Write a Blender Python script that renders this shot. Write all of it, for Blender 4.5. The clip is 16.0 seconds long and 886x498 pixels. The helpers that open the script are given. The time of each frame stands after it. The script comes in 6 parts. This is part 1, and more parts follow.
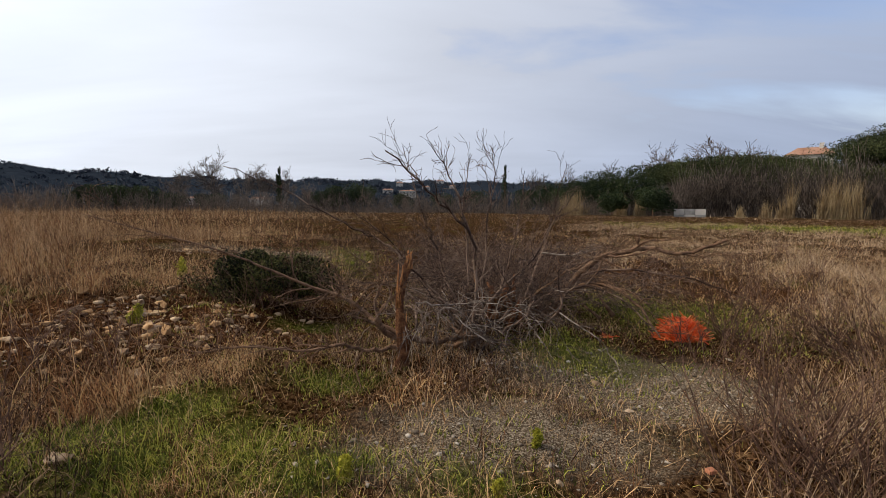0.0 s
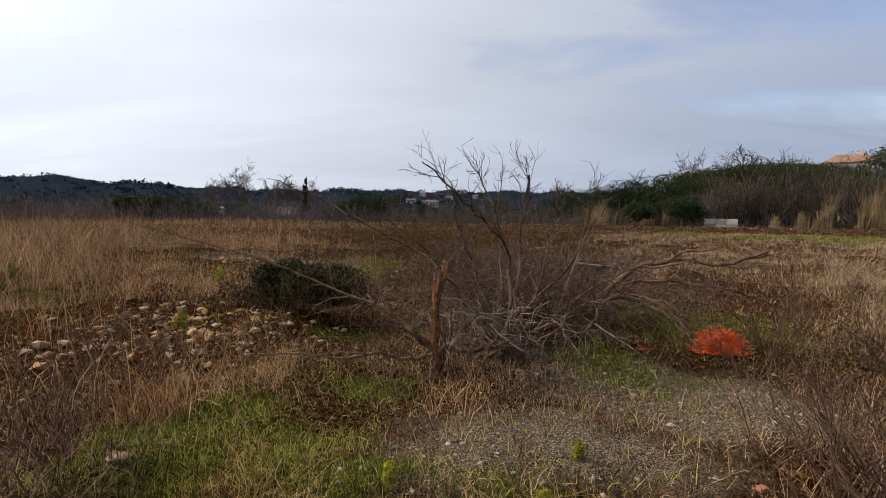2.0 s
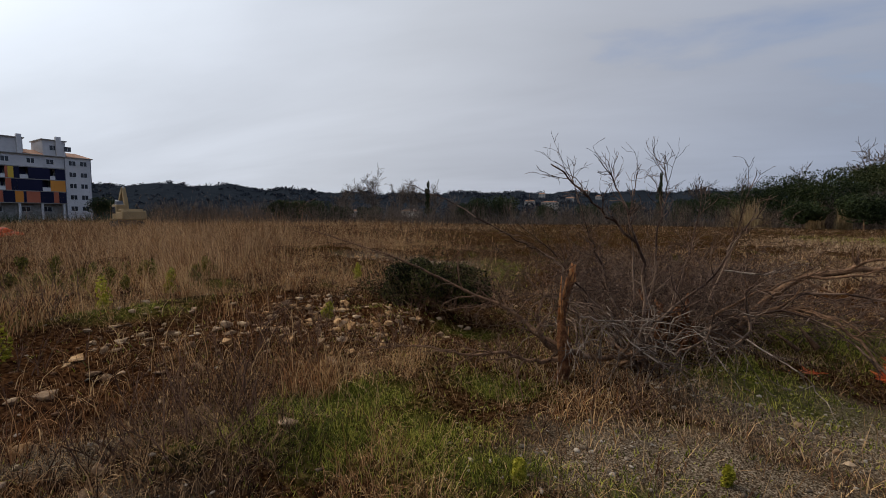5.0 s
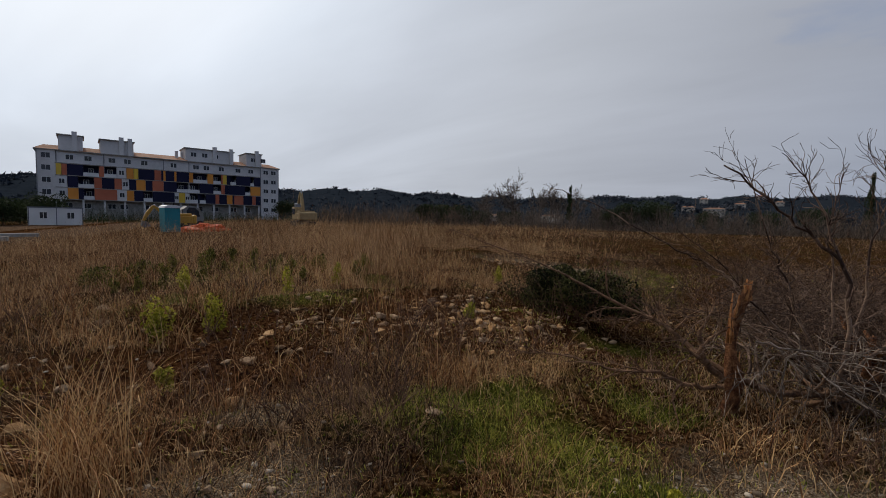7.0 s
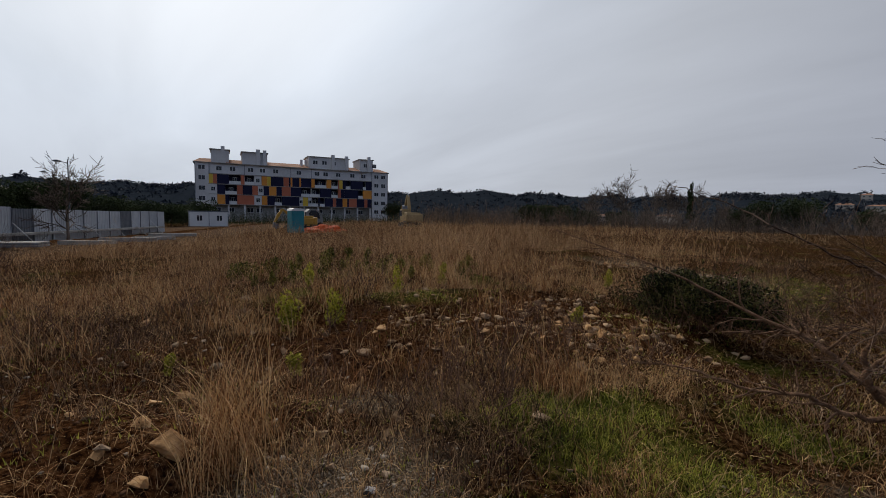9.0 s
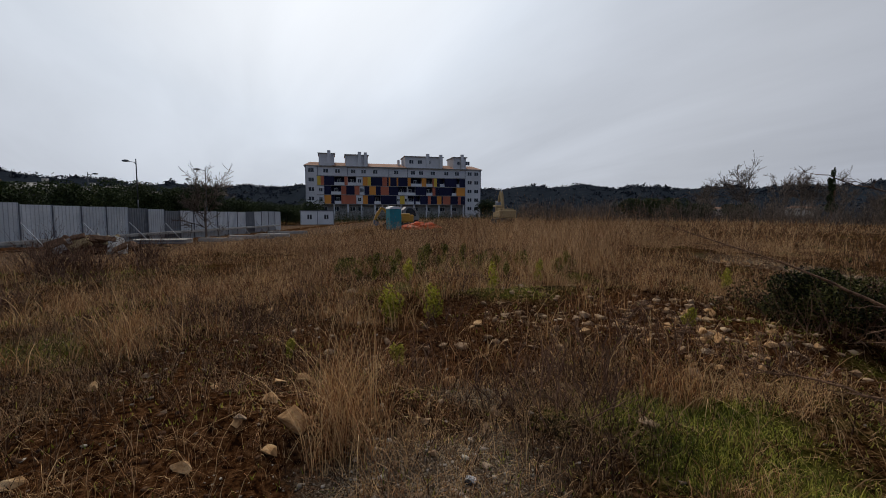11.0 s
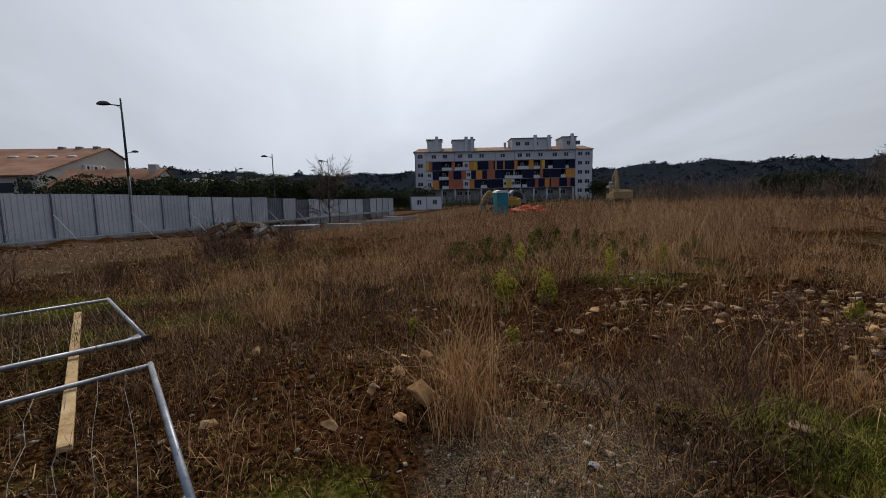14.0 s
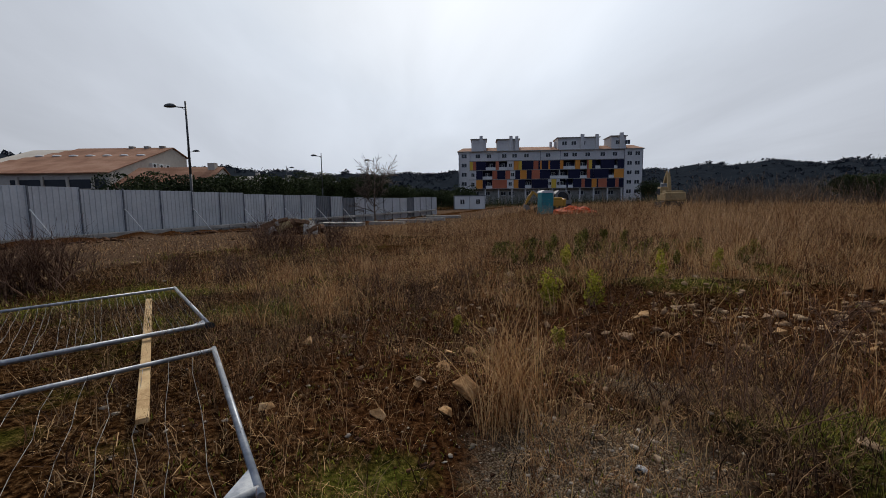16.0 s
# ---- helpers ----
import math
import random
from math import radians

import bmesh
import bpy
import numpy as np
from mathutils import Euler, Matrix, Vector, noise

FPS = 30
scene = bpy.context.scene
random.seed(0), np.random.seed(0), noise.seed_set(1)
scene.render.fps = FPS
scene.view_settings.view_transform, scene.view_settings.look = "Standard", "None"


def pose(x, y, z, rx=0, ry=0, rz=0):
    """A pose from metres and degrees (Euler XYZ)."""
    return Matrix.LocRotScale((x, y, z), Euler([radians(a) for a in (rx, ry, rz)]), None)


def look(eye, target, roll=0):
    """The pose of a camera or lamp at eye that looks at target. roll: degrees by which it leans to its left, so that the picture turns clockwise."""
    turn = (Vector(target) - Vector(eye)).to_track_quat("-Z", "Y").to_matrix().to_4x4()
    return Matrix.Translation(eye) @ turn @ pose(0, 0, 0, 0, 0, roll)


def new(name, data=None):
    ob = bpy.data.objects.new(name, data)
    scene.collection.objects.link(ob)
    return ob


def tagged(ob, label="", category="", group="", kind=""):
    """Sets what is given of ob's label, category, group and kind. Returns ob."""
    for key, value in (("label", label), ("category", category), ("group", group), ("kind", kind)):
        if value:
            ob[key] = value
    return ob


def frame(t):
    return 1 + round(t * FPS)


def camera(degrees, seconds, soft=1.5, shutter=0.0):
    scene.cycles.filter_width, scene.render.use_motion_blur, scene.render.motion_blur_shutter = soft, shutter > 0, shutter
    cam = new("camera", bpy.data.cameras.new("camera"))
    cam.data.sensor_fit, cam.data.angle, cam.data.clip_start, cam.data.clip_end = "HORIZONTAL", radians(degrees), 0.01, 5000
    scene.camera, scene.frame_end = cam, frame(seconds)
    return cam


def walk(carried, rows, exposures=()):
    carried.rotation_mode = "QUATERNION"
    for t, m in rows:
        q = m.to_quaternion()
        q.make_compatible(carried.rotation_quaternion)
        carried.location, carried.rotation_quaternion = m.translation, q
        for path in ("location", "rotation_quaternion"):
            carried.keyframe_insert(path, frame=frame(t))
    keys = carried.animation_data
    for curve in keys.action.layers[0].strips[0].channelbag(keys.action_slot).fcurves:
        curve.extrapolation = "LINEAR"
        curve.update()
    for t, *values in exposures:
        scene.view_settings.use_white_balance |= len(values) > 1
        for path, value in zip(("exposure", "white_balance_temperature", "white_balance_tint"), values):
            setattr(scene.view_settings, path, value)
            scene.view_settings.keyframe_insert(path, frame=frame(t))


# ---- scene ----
cam = camera(90.5, 16.0, soft=0.9)
PATH = [  # seconds, x, y, z, yaw, pitch, lean
    (0.0, 0.000, 0.000, 1.600, 0.00, -5.75, -0.32),
    (0.5, -0.029, -0.013, 1.602, 0.81, -5.39, -0.24),
    (1.0, -0.058, -0.027, 1.606, 1.42, -5.08, -0.18),
    (1.5, -0.089, -0.035, 1.610, 1.91, -4.78, -0.22),
    (2.0, -0.127, -0.049, 1.606, 2.95, -4.52, -0.30),
    (2.5, -0.155, -0.058, 1.604, 4.71, -4.51, -0.16),
    (3.0, -0.190, -0.060, 1.604, 6.36, -4.49, -0.08),
    (5.5, -0.215, -0.172, 1.613, 22.56, -4.19, -0.27),
    (6.0, -0.235, -0.188, 1.615, 27.45, -4.02, -0.46),
    (6.5, -0.250, -0.201, 1.611, 32.41, -3.93, -0.77),
    (7.0, -0.253, -0.214, 1.606, 36.12, -3.93, -1.21),
    (7.5, -0.254, -0.223, 1.608, 39.69, -3.97, -1.45),
    (8.0, -0.251, -0.245, 1.614, 44.05, -4.10, -1.34),
    (8.5, -0.274, -0.256, 1.608, 46.80, -4.07, -1.18),
    (11.0, -0.270, -0.320, 1.608, 61.41, -4.63, -0.12),
    (11.5, -0.268, -0.349, 1.606, 64.19, -5.03, -0.12),
    (12.0, -0.254, -0.358, 1.612, 66.53, -5.66, 0.40),
    (12.5, -0.247, -0.387, 1.615, 69.16, -6.04, 0.56),
    (13.0, -0.241, -0.412, 1.620, 71.34, -6.45, 0.77),
    (13.5, -0.236, -0.427, 1.629, 73.34, -6.63, 0.98),
    (14.0, -0.234, -0.443, 1.630, 75.11, -6.61, 1.23),
    (14.5, -0.228, -0.468, 1.632, 76.71, -6.53, 1.16),
    (15.0, -0.218, -0.487, 1.635, 78.14, -6.49, 0.95),
    (15.5, -0.207, -0.495, 1.633, 79.51, -6.47, 0.82),
    (16.0, -0.182, -0.506, 1.623, 80.67, -6.58, 0.60),
]
EXPOSURES = [(0.0, 0.28), (3.0, 0.12), (5.5, -0.33), (7.0, -0.46), (8.5, -0.50), (11.0, -0.50), (16.0, -0.43)]
walk(cam, [(t, pose(x, y, z, 90 + p, r, w)) for t, x, y, z, w, p, r in PATH], EXPOSURES)

# ---- sky and sun ----
SUN_AZ, SUN_EL = 80.0, 38.0      # degrees to the left of +y, and above the horizon
sun_dir = Vector((-math.sin(radians(SUN_AZ)) * math.cos(radians(SUN_EL)), math.cos(radians(SUN_AZ)) * math.cos(radians(SUN_EL)), math.sin(radians(SUN_EL))))
sun = new("sun", bpy.data.lights.new("sun", "SUN"))
sun.data.energy, sun.data.angle, sun.data.color = 2.8, radians(6), (1.0, 0.91, 0.78)
sun.matrix_world = look(sun_dir * 300, (0, 0, 0))


def make_sky():
    world = bpy.data.worlds.new("sky")
    scene.world = world
    world.use_nodes = True
    nt = world.node_tree
    n, l = nt.nodes, nt.links
    n.clear()
    out = n.new("ShaderNodeOutputWorld")
    bg = n.new("ShaderNodeBackground")
    sky = n.new("ShaderNodeTexSky")
    sky.sky_type, sky.sun_disc = "NISHITA", False
    sky.sun_elevation, sky.sun_rotation = radians(SUN_EL), radians(-SUN_AZ)
    sky.air_density, sky.dust_density = 1.2, 2.0
    geo = n.new("ShaderNodeTexCoord")
    # the open sky, toned to the clear patches between clouds
    clear = n.new("ShaderNodeVectorMath")
    clear.operation = "MULTIPLY"
    clear.inputs[1].default_value = (0.155, 0.140, 0.149)
    l.new(sky.outputs[0], clear.inputs[0])
    # thin cloud deck: streaks stretched along one heading, brighter round the sun
    sep = n.new("ShaderNodeSeparateXYZ")
    l.new(geo.outputs["Generated"], sep.inputs[0])
    lift = n.new("ShaderNodeMath")
    lift.operation = "ADD"
    lift.inputs[1].default_value = 0.18
    l.new(sep.outputs[2], lift.inputs[0])
    up = n.new("ShaderNodeMath")
    up.operation = "MAXIMUM"
    up.inputs[1].default_value = 0.05
    l.new(lift.outputs[0], up.inputs[0])
    flat = n.new("ShaderNodeVectorMath")
    flat.operation = "DIVIDE"
    comb = n.new("ShaderNodeCombineXYZ")
    for i in range(3):
        l.new(up.outputs[0], comb.inputs[i])
    l.new(geo.outputs["Generated"], flat.inputs[0])
    l.new(comb.outputs[0], flat.inputs[1])
    mp = n.new("ShaderNodeMapping")
    mp.inputs["Rotation"].default_value = (0, 0, radians(-38))
    mp.inputs["Scale"].default_value = (0.55, 1.6, 1.0)
    mp.inputs["Location"].default_value = (CLOUD_SHIFT[0], CLOUD_SHIFT[1], 0)
    l.new(flat.outputs[0], mp.inputs[0])
    noi = n.new("ShaderNodeTexNoise")
    noi.inputs["Scale"].default_value = 0.9
    noi.inputs["Detail"].default_value = 7
    noi.inputs["Roughness"].default_value = 0.52
    noi.inputs["Distortion"].default_value = 0.35
    l.new(mp.outputs[0], noi.inputs["Vector"])
    # cover: closed toward the sun, opening into blue on the far side
    dot = n.new("ShaderNodeVectorMath")
    dot.operation = "DOT_PRODUCT"
    nrm = n.new("ShaderNodeVectorMath")
    nrm.operation = "NORMALIZE"
    l.new(geo.outputs["Generated"], nrm.inputs[0])
    l.new(nrm.outputs[0], dot.inputs[0])
    dot.inputs[1].default_value = sun_dir
    add = n.new("ShaderNodeMath")
    add.operation = "MULTIPLY_ADD"
    l.new(dot.outputs["Value"], add.inputs[0])
    add.inputs[1].default_value = 0.42
    l.new(noi.outputs[0], add.inputs[2])
    # a bank of haze closes the sky toward the horizon
    haze = n.new("ShaderNodeMapRange")
    haze.inputs["From Max"].default_value = 0.32
    haze.inputs["To Min"].default_value, haze.inputs["To Max"].default_value = 0.42, 0.0
    l.new(sep.outputs[2], haze.inputs[0])
    cover = n.new("ShaderNodeMath")
    l.new(add.outputs[0], cover.inputs[0])
    l.new(haze.outputs[0], cover.inputs[1])
    ramp = n.new("ShaderNodeValToRGB")
    ramp.color_ramp.elements[0].position, ramp.color_ramp.elements[0].color = 0.40, (0.06, 0.10, 0.10, 1)
    ramp.color_ramp.elements[1].position, ramp.color_ramp.elements[1].color = 0.53, (1, 1, 1, 1)
    l.new(cover.outputs[0], ramp.inputs[0])
    glow = n.new("ShaderNodeValToRGB")
    e = glow.color_ramp.elements
    e[0].position, e[0].color = 0.0, (0.22, 0.28, 0.42, 1)
    e[1].position, e[1].color = 1.0, (1.30, 1.34, 1.40, 1)
    for at, c in ((0.39, (0.34, 0.395, 0.52)), (0.66, (0.525, 0.56, 0.645)), (0.80, (0.65, 0.69, 0.77)), (0.89, (0.755, 0.81, 0.91)), (0.945, (0.98, 1.06, 1.18))):
        glow.color_ramp.elements.new(at).color = (*c, 1)
    halfway = n.new("ShaderNodeMath")
    halfway.operation = "MULTIPLY_ADD"
    halfway.inputs[1].default_value, halfway.inputs[2].default_value = 0.5, 0.5
    l.new(dot.outputs["Value"], halfway.inputs[0])
    l.new(halfway.outputs[0], glow.inputs[0])
    fine = n.new("ShaderNodeMapRange")
    fine.inputs["To Min"].default_value, fine.inputs["To Max"].default_value = 0.78, 1.22
    l.new(noi.outputs[0], fine.inputs[0])
    lum = n.new("ShaderNodeVectorMath")
    lum.operation = "SCALE"
    l.new(glow.outputs[0], lum.inputs[0])
    l.new(fine.outputs[0], lum.inputs["Scale"])
    mix = n.new("ShaderNodeMixRGB")
    l.new(ramp.outputs[0], mix.inputs[0])
    l.new(clear.outputs[0], mix.inputs[1])
    l.new(lum.outputs[0], mix.inputs[2])
    l.new(mix.outputs[0], bg.inputs[0])
    bg.inputs[1].default_value = 1.0
    l.new(bg.outputs[0], out.inputs[0])


CLOUD_SHIFT = (0.0, 0.0)
make_sky()


# ---- materials ----
def material(name, colours, scale=3.0, rough=0.9, metal=0.0, bump=0.3, fine=40.0, island=0.0, spread=0.0, trans=0.0, stops=None, depth=0.02):
    """Two scales of noise mix the colours; island and spread vary value per blade or per object."""
    mat = bpy.data.materials.new(name)
    mat.use_nodes = True
    nt = mat.node_tree
    n, l = nt.nodes, nt.links
    b = n["Principled BSDF"]
    tc = n.new("ShaderNodeTexCoord")
    geo = n.new("ShaderNodeNewGeometry")
    a = n.new("ShaderNodeTexNoise")
    a.inputs["Scale"].default_value, a.inputs["Detail"].default_value = scale, 5
    f = n.new("ShaderNodeTexNoise")
    f.inputs["Scale"].default_value, f.inputs["Detail"].default_value = fine, 3
    src = geo.outputs["Position"]
    l.new(src, a.inputs["Vector"]), l.new(src, f.inputs["Vector"])
    s = n.new("ShaderNodeMath")
    s.operation = "MULTIPLY_ADD"
    l.new(f.outputs[0], s.inputs[0])
    s.inputs[1].default_value = 0.5
    half = n.new("ShaderNodeMath")
    half.operation = "MULTIPLY_ADD"
    l.new(a.outputs[0], half.inputs[0])
    half.inputs[1].default_value, half.inputs[2].default_value = 1.1, -0.3
    l.new(half.outputs[0], s.inputs[2])
    fac = s.outputs[0]
    if island or spread:
        r = n.new("ShaderNodeMath")
        r.operation = "MULTIPLY_ADD"
        if island:
            l.new(geo.outputs["Random Per Island"], r.inputs[0])
        else:
            oi = n.new("ShaderNodeObjectInfo")
            l.new(oi.outputs["Random"], r.inputs[0])
        k = island or spread
        r.inputs[1].default_value = k
        sh = n.new("ShaderNodeMath")
        sh.operation = "SUBTRACT"
        l.new(fac, sh.inputs[0])
        sh.inputs[1].default_value = k / 2
        l.new(sh.outputs[0], r.inputs[2])
        fac = r.outputs[0]
    ramp = n.new("ShaderNodeValToRGB")
    l.new(fac, ramp.inputs[0])
    e = ramp.color_ramp.elements
    pos = stops or [0.25 + 0.5 * i / max(1, len(colours) - 1) for i in range(len(colours))]
    e[0].position, e[0].color = pos[0], (*colours[0], 1)
    e[1].position, e[1].color = pos[-1], (*colours[-1], 1)
    for p, c in zip(pos[1:-1], colours[1:-1]):
        e.new(p).color = (*c, 1)
    l.new(ramp.outputs[0], b.inputs["Base Color"])
    b.inputs["Roughness"].default_value, b.inputs["Metallic"].default_value = rough, metal
    if rough > 0.6:
        b.inputs["Specular IOR Level"].default_value = 0.2
    if bump:
        bp = n.new("ShaderNodeBump")
        bp.inputs["Strength"].default_value, bp.inputs["Distance"].default_value = bump, depth
        l.new(f.outputs[0], bp.inputs["Height"])
        l.new(bp.outputs[0], b.inputs["Normal"])
    if trans:
        t = n.new("ShaderNodeBsdfTranslucent")
        l.new(ramp.outputs[0], t.inputs[0])
        m = n.new("ShaderNodeMixShader")
        m.inputs[0].default_value = trans
        l.new(b.outputs[0], m.inputs[1]), l.new(t.outputs[0], m.inputs[2])
        l.new(m.outputs[0], n["Material Output"].inputs[0])
    return mat


M = {}
M["straw"] = material("dry_grass", [(0.074, 0.029, 0.011), (0.285, 0.133, 0.052), (0.59, 0.375, 0.185)], 0.35, 0.75, bump=0, island=0.9, trans=0.12)
M["deadmat"] = material("dark_dead_mat", [(0.021, 0.009, 0.0042), (0.090, 0.043, 0.019), (0.31, 0.192, 0.098)], 0.7, 0.9, bump=0, island=0.9)
M["olive"] = material("dark_olive_weed", [(0.030, 0.034, 0.005), (0.100, 0.098, 0.014), (0.26, 0.225, 0.045)], 1.2, 0.8, bump=0, island=0.7, trans=0.2)
M["pale"] = material("pale_straw", [(0.14, 0.075, 0.036), (0.33, 0.205, 0.108), (0.56, 0.40, 0.25)], 0.6, 0.75, bump=0, island=0.8, trans=0.08)
M["litter"] = material("plant_litter", [(0.028, 0.0105, 0.004), (0.155, 0.068, 0.026), (0.53, 0.335, 0.16)], 0.7, 0.85, bump=0, island=0.95)
M["green"] = material("green_grass", [(0.038, 0.050, 0.004), (0.140, 0.168, 0.012), (0.44, 0.405, 0.072)], 0.9, 0.7, bump=0, island=0.8, trans=0.28)
M["weed"] = material("yellow_green_weed", [(0.12, 0.125, 0.009), (0.29, 0.275, 0.022), (0.50, 0.44, 0.06)], 1.2, 0.75, bump=0, island=0.5, trans=0.25)
M["bush"] = material("dark_evergreen_leaf", [(0.006, 0.008, 0.002), (0.017, 0.020, 0.004), (0.115, 0.110, 0.030)], 1.5, 0.85, bump=0, island=0.75, trans=0.1)
M["pine"] = material("pine_needles", [(0.010, 0.017, 0.005), (0.019, 0.030, 0.009), (0.046, 0.060, 0.018)], 0.15, 0.8, bump=0, island=0.6, trans=0.1)
M["canopy"] = material("olive_pine_canopy", [(0.014, 0.020, 0.006), (0.032, 0.040, 0.012), (0.075, 0.080, 0.026)], 0.15, 0.9, bump=0, island=0.6, trans=0.05)
# hill foliage: distance haze is mixed into these blue-grey colours
M["far"] = material("hazed_far_woods", [(0.014, 0.020, 0.030), (0.026, 0.033, 0.046), (0.044, 0.051, 0.063)], 0.01, 1.0, bump=0, island=0.5, fine=0.2)
M["scrub"] = material("bare_scrub", [(0.040, 0.029, 0.022), (0.100, 0.075, 0.057), (0.20, 0.155, 0.122)], 0.05, 0.95, bump=0, island=0.7, fine=1.0)
M["reed"] = material("tan_reeds", [(0.14, 0.09, 0.042), (0.28, 0.19, 0.095), (0.44, 0.33, 0.18)], 0.5, 0.8, bump=0, island=0.5, trans=0.15)
M["twig"] = material("grey_brown_twig", [(0.034, 0.018, 0.012), (0.095, 0.056, 0.038), (0.22, 0.145, 0.10)], 2.0, 0.8, bump=0.3, island=0.5)
M["paletwig"] = material("pale_grey_twig", [(0.07, 0.048, 0.035), (0.155, 0.115, 0.087), (0.33, 0.26, 0.205)], 2.0, 0.8, bump=0.2, island=0.6)
M["redtwig"] = material("red_brown_twig", [(0.042, 0.019, 0.011), (0.105, 0.052, 0.031), (0.22, 0.13, 0.082)], 2.0, 0.8, bump=0.2, island=0.5)
M["bark"] = material("weathered_bark", [(0.055, 0.029, 0.017), (0.15, 0.082, 0.046), (0.28, 0.165, 0.095)], 14, 0.85, bump=0.8, fine=70)
M["stump"] = material("torn_red_bark", [(0.050, 0.018, 0.008), (0.16, 0.064, 0.027), (0.34, 0.165, 0.072)], 18, 0.85, bump=0.9, fine=80)
M["splinter"] = material("torn_orange_wood", [(0.22, 0.082, 0.028), (0.46, 0.20, 0.070), (0.62, 0.34, 0.14)], 16, 0.8, bump=0.6, fine=90)
M["rock"] = material("limestone", [(0.14, 0.080, 0.042), (0.28, 0.178, 0.102), (0.44, 0.32, 0.205)], 5, 0.9, bump=0.6, fine=35, spread=0.35)
M["rubble"] = material("tan_rubble", [(0.10, 0.052, 0.025), (0.25, 0.152, 0.080), (0.46, 0.32, 0.19)], 5, 0.9, bump=0.4, island=0.9)
M["ochre"] = material("ochre_limestone", [(0.21, 0.105, 0.040), (0.44, 0.25, 0.108), (0.60, 0.41, 0.22)], 9, 0.9, bump=0.9, fine=30)
M["pebble"] = material("grey_gravel", [(0.12, 0.09, 0.062), (0.25, 0.20, 0.148), (0.45, 0.385, 0.305)], 5, 0.9, bump=0.3, island=0.8)
M["clod"] = material("red_earth_clods", [(0.026, 0.010, 0.0045), (0.066, 0.027, 0.011), (0.13, 0.064, 0.029)], 5, 0.95, bump=0.5, island=0.6)
M["orange"] = material("orange_netting", [(0.66, 0.085, 0.015), (0.88, 0.16, 0.03), (0.92, 0.30, 0.09)], 4, 0.5, bump=0, island=0.6, trans=0.3)
M["zinc"] = material("galvanised_sheet", [(0.38, 0.40, 0.43), (0.46, 0.48, 0.51), (0.54, 0.56, 0.59)], 0.7, 0.45, metal=0.35, bump=0.05, fine=9, spread=0.25)
M["steel"] = material("galvanised_tube", [(0.13, 0.145, 0.17), (0.22, 0.24, 0.275), (0.38, 0.395, 0.415)], 5, 0.45, metal=0.55, bump=0.15, fine=30)
M["dullsteel"] = material("dull_steel", [(0.10, 0.11, 0.13), (0.17, 0.18, 0.20)], 3, 0.5, metal=0.4, bump=0.1)
M["wire"] = material("galvanised_wire", [(0.17, 0.17, 0.165), (0.32, 0.31, 0.29)], 5, 0.5, metal=0.4, bump=0)
M["plank"] = material("pale_pine_plank", [(0.32, 0.19, 0.082), (0.48, 0.32, 0.155), (0.60, 0.44, 0.24)], 6, 0.75, bump=0.3, fine=60)
M["black"] = material("black_rubber", [(0.015, 0.015, 0.016), (0.03, 0.03, 0.03)], 6, 0.7, bump=0.2)
M["concrete"] = material("grey_concrete", [(0.20, 0.19, 0.17), (0.29, 0.275, 0.25), (0.38, 0.36, 0.33)], 1.5, 0.9, bump=0.3, fine=30)
M["render"] = material("off_white_render", [(0.50, 0.49, 0.48), (0.60, 0.585, 0.575), (0.68, 0.665, 0.655)], 0.12, 0.9, bump=0.05, fine=2)
M["plaster"] = material("beige_render", [(0.40, 0.35, 0.30), (0.48, 0.43, 0.37), (0.55, 0.50, 0.43)], 0.15, 0.9, bump=0.05, fine=2)
M["tile"] = material("terracotta_roof_tiles", [(0.18, 0.080, 0.045), (0.26, 0.128, 0.076), (0.34, 0.19, 0.125)], 0.4, 0.9, bump=0.3, fine=8, spread=0.2)
M["navy"] = material("navy_panel", [(0.008, 0.009, 0.030), (0.013, 0.014, 0.045)], 0.3, 0.7, bump=0, spread=0.3)
M["amber"] = material("orange_panel", [(0.62, 0.22, 0.02), (0.72, 0.28, 0.035)], 0.3, 0.6, bump=0, spread=0.3)
M["salmon"] = material("salmon_panel", [(0.40, 0.10, 0.045), (0.50, 0.14, 0.065)], 0.3, 0.6, bump=0, spread=0.5)
M["yellow"] = material("yellow_panel", [(0.62, 0.40, 0.03), (0.70, 0.46, 0.05)], 0.3, 0.6, bump=0, spread=0.3)
M["glass"] = material("dark_window_glass", [(0.02, 0.024, 0.03), (0.045, 0.05, 0.06)], 0.4, 0.12, bump=0, spread=0.3)
M["teal"] = material("teal_plastic", [(0.008, 0.16, 0.19), (0.012, 0.22, 0.26)], 1.0, 0.5, bump=0.05)
M["white"] = material("white_painted_sheet", [(0.58, 0.58, 0.57), (0.70, 0.70, 0.69)], 0.6, 0.6, bump=0.05)
M["machine"] = material("machine_yellow_paint", [(0.36, 0.19, 0.018), (0.50, 0.28, 0.03)], 1.0, 0.5, bump=0.1)
M["tan"] = material("dusty_tan_paint", [(0.26, 0.18, 0.085), (0.36, 0.26, 0.13)], 1.0, 0.7, bump=0.1)
M["lamp"] = material("dark_grey_lamp_paint", [(0.035, 0.04, 0.045), (0.06, 0.065, 0.07)], 1.0, 0.5, metal=0.3, bump=0)
M["gold"] = material("sunlit_dry_tuft", [(0.13, 0.050, 0.017), (0.40, 0.19, 0.072), (0.66, 0.43, 0.20)], 0.6, 0.75, bump=0, island=0.85, trans=0.08)
M["greypaint"] = material("dusty_grey_paint", [(0.16, 0.16, 0.155), (0.24, 0.24, 0.23)], 0.8, 0.6, bump=0.1)
M["brick"] = material("clay_brick", [(0.30, 0.10, 0.05), (0.42, 0.17, 0.09)], 9, 0.9, bump=0.4)


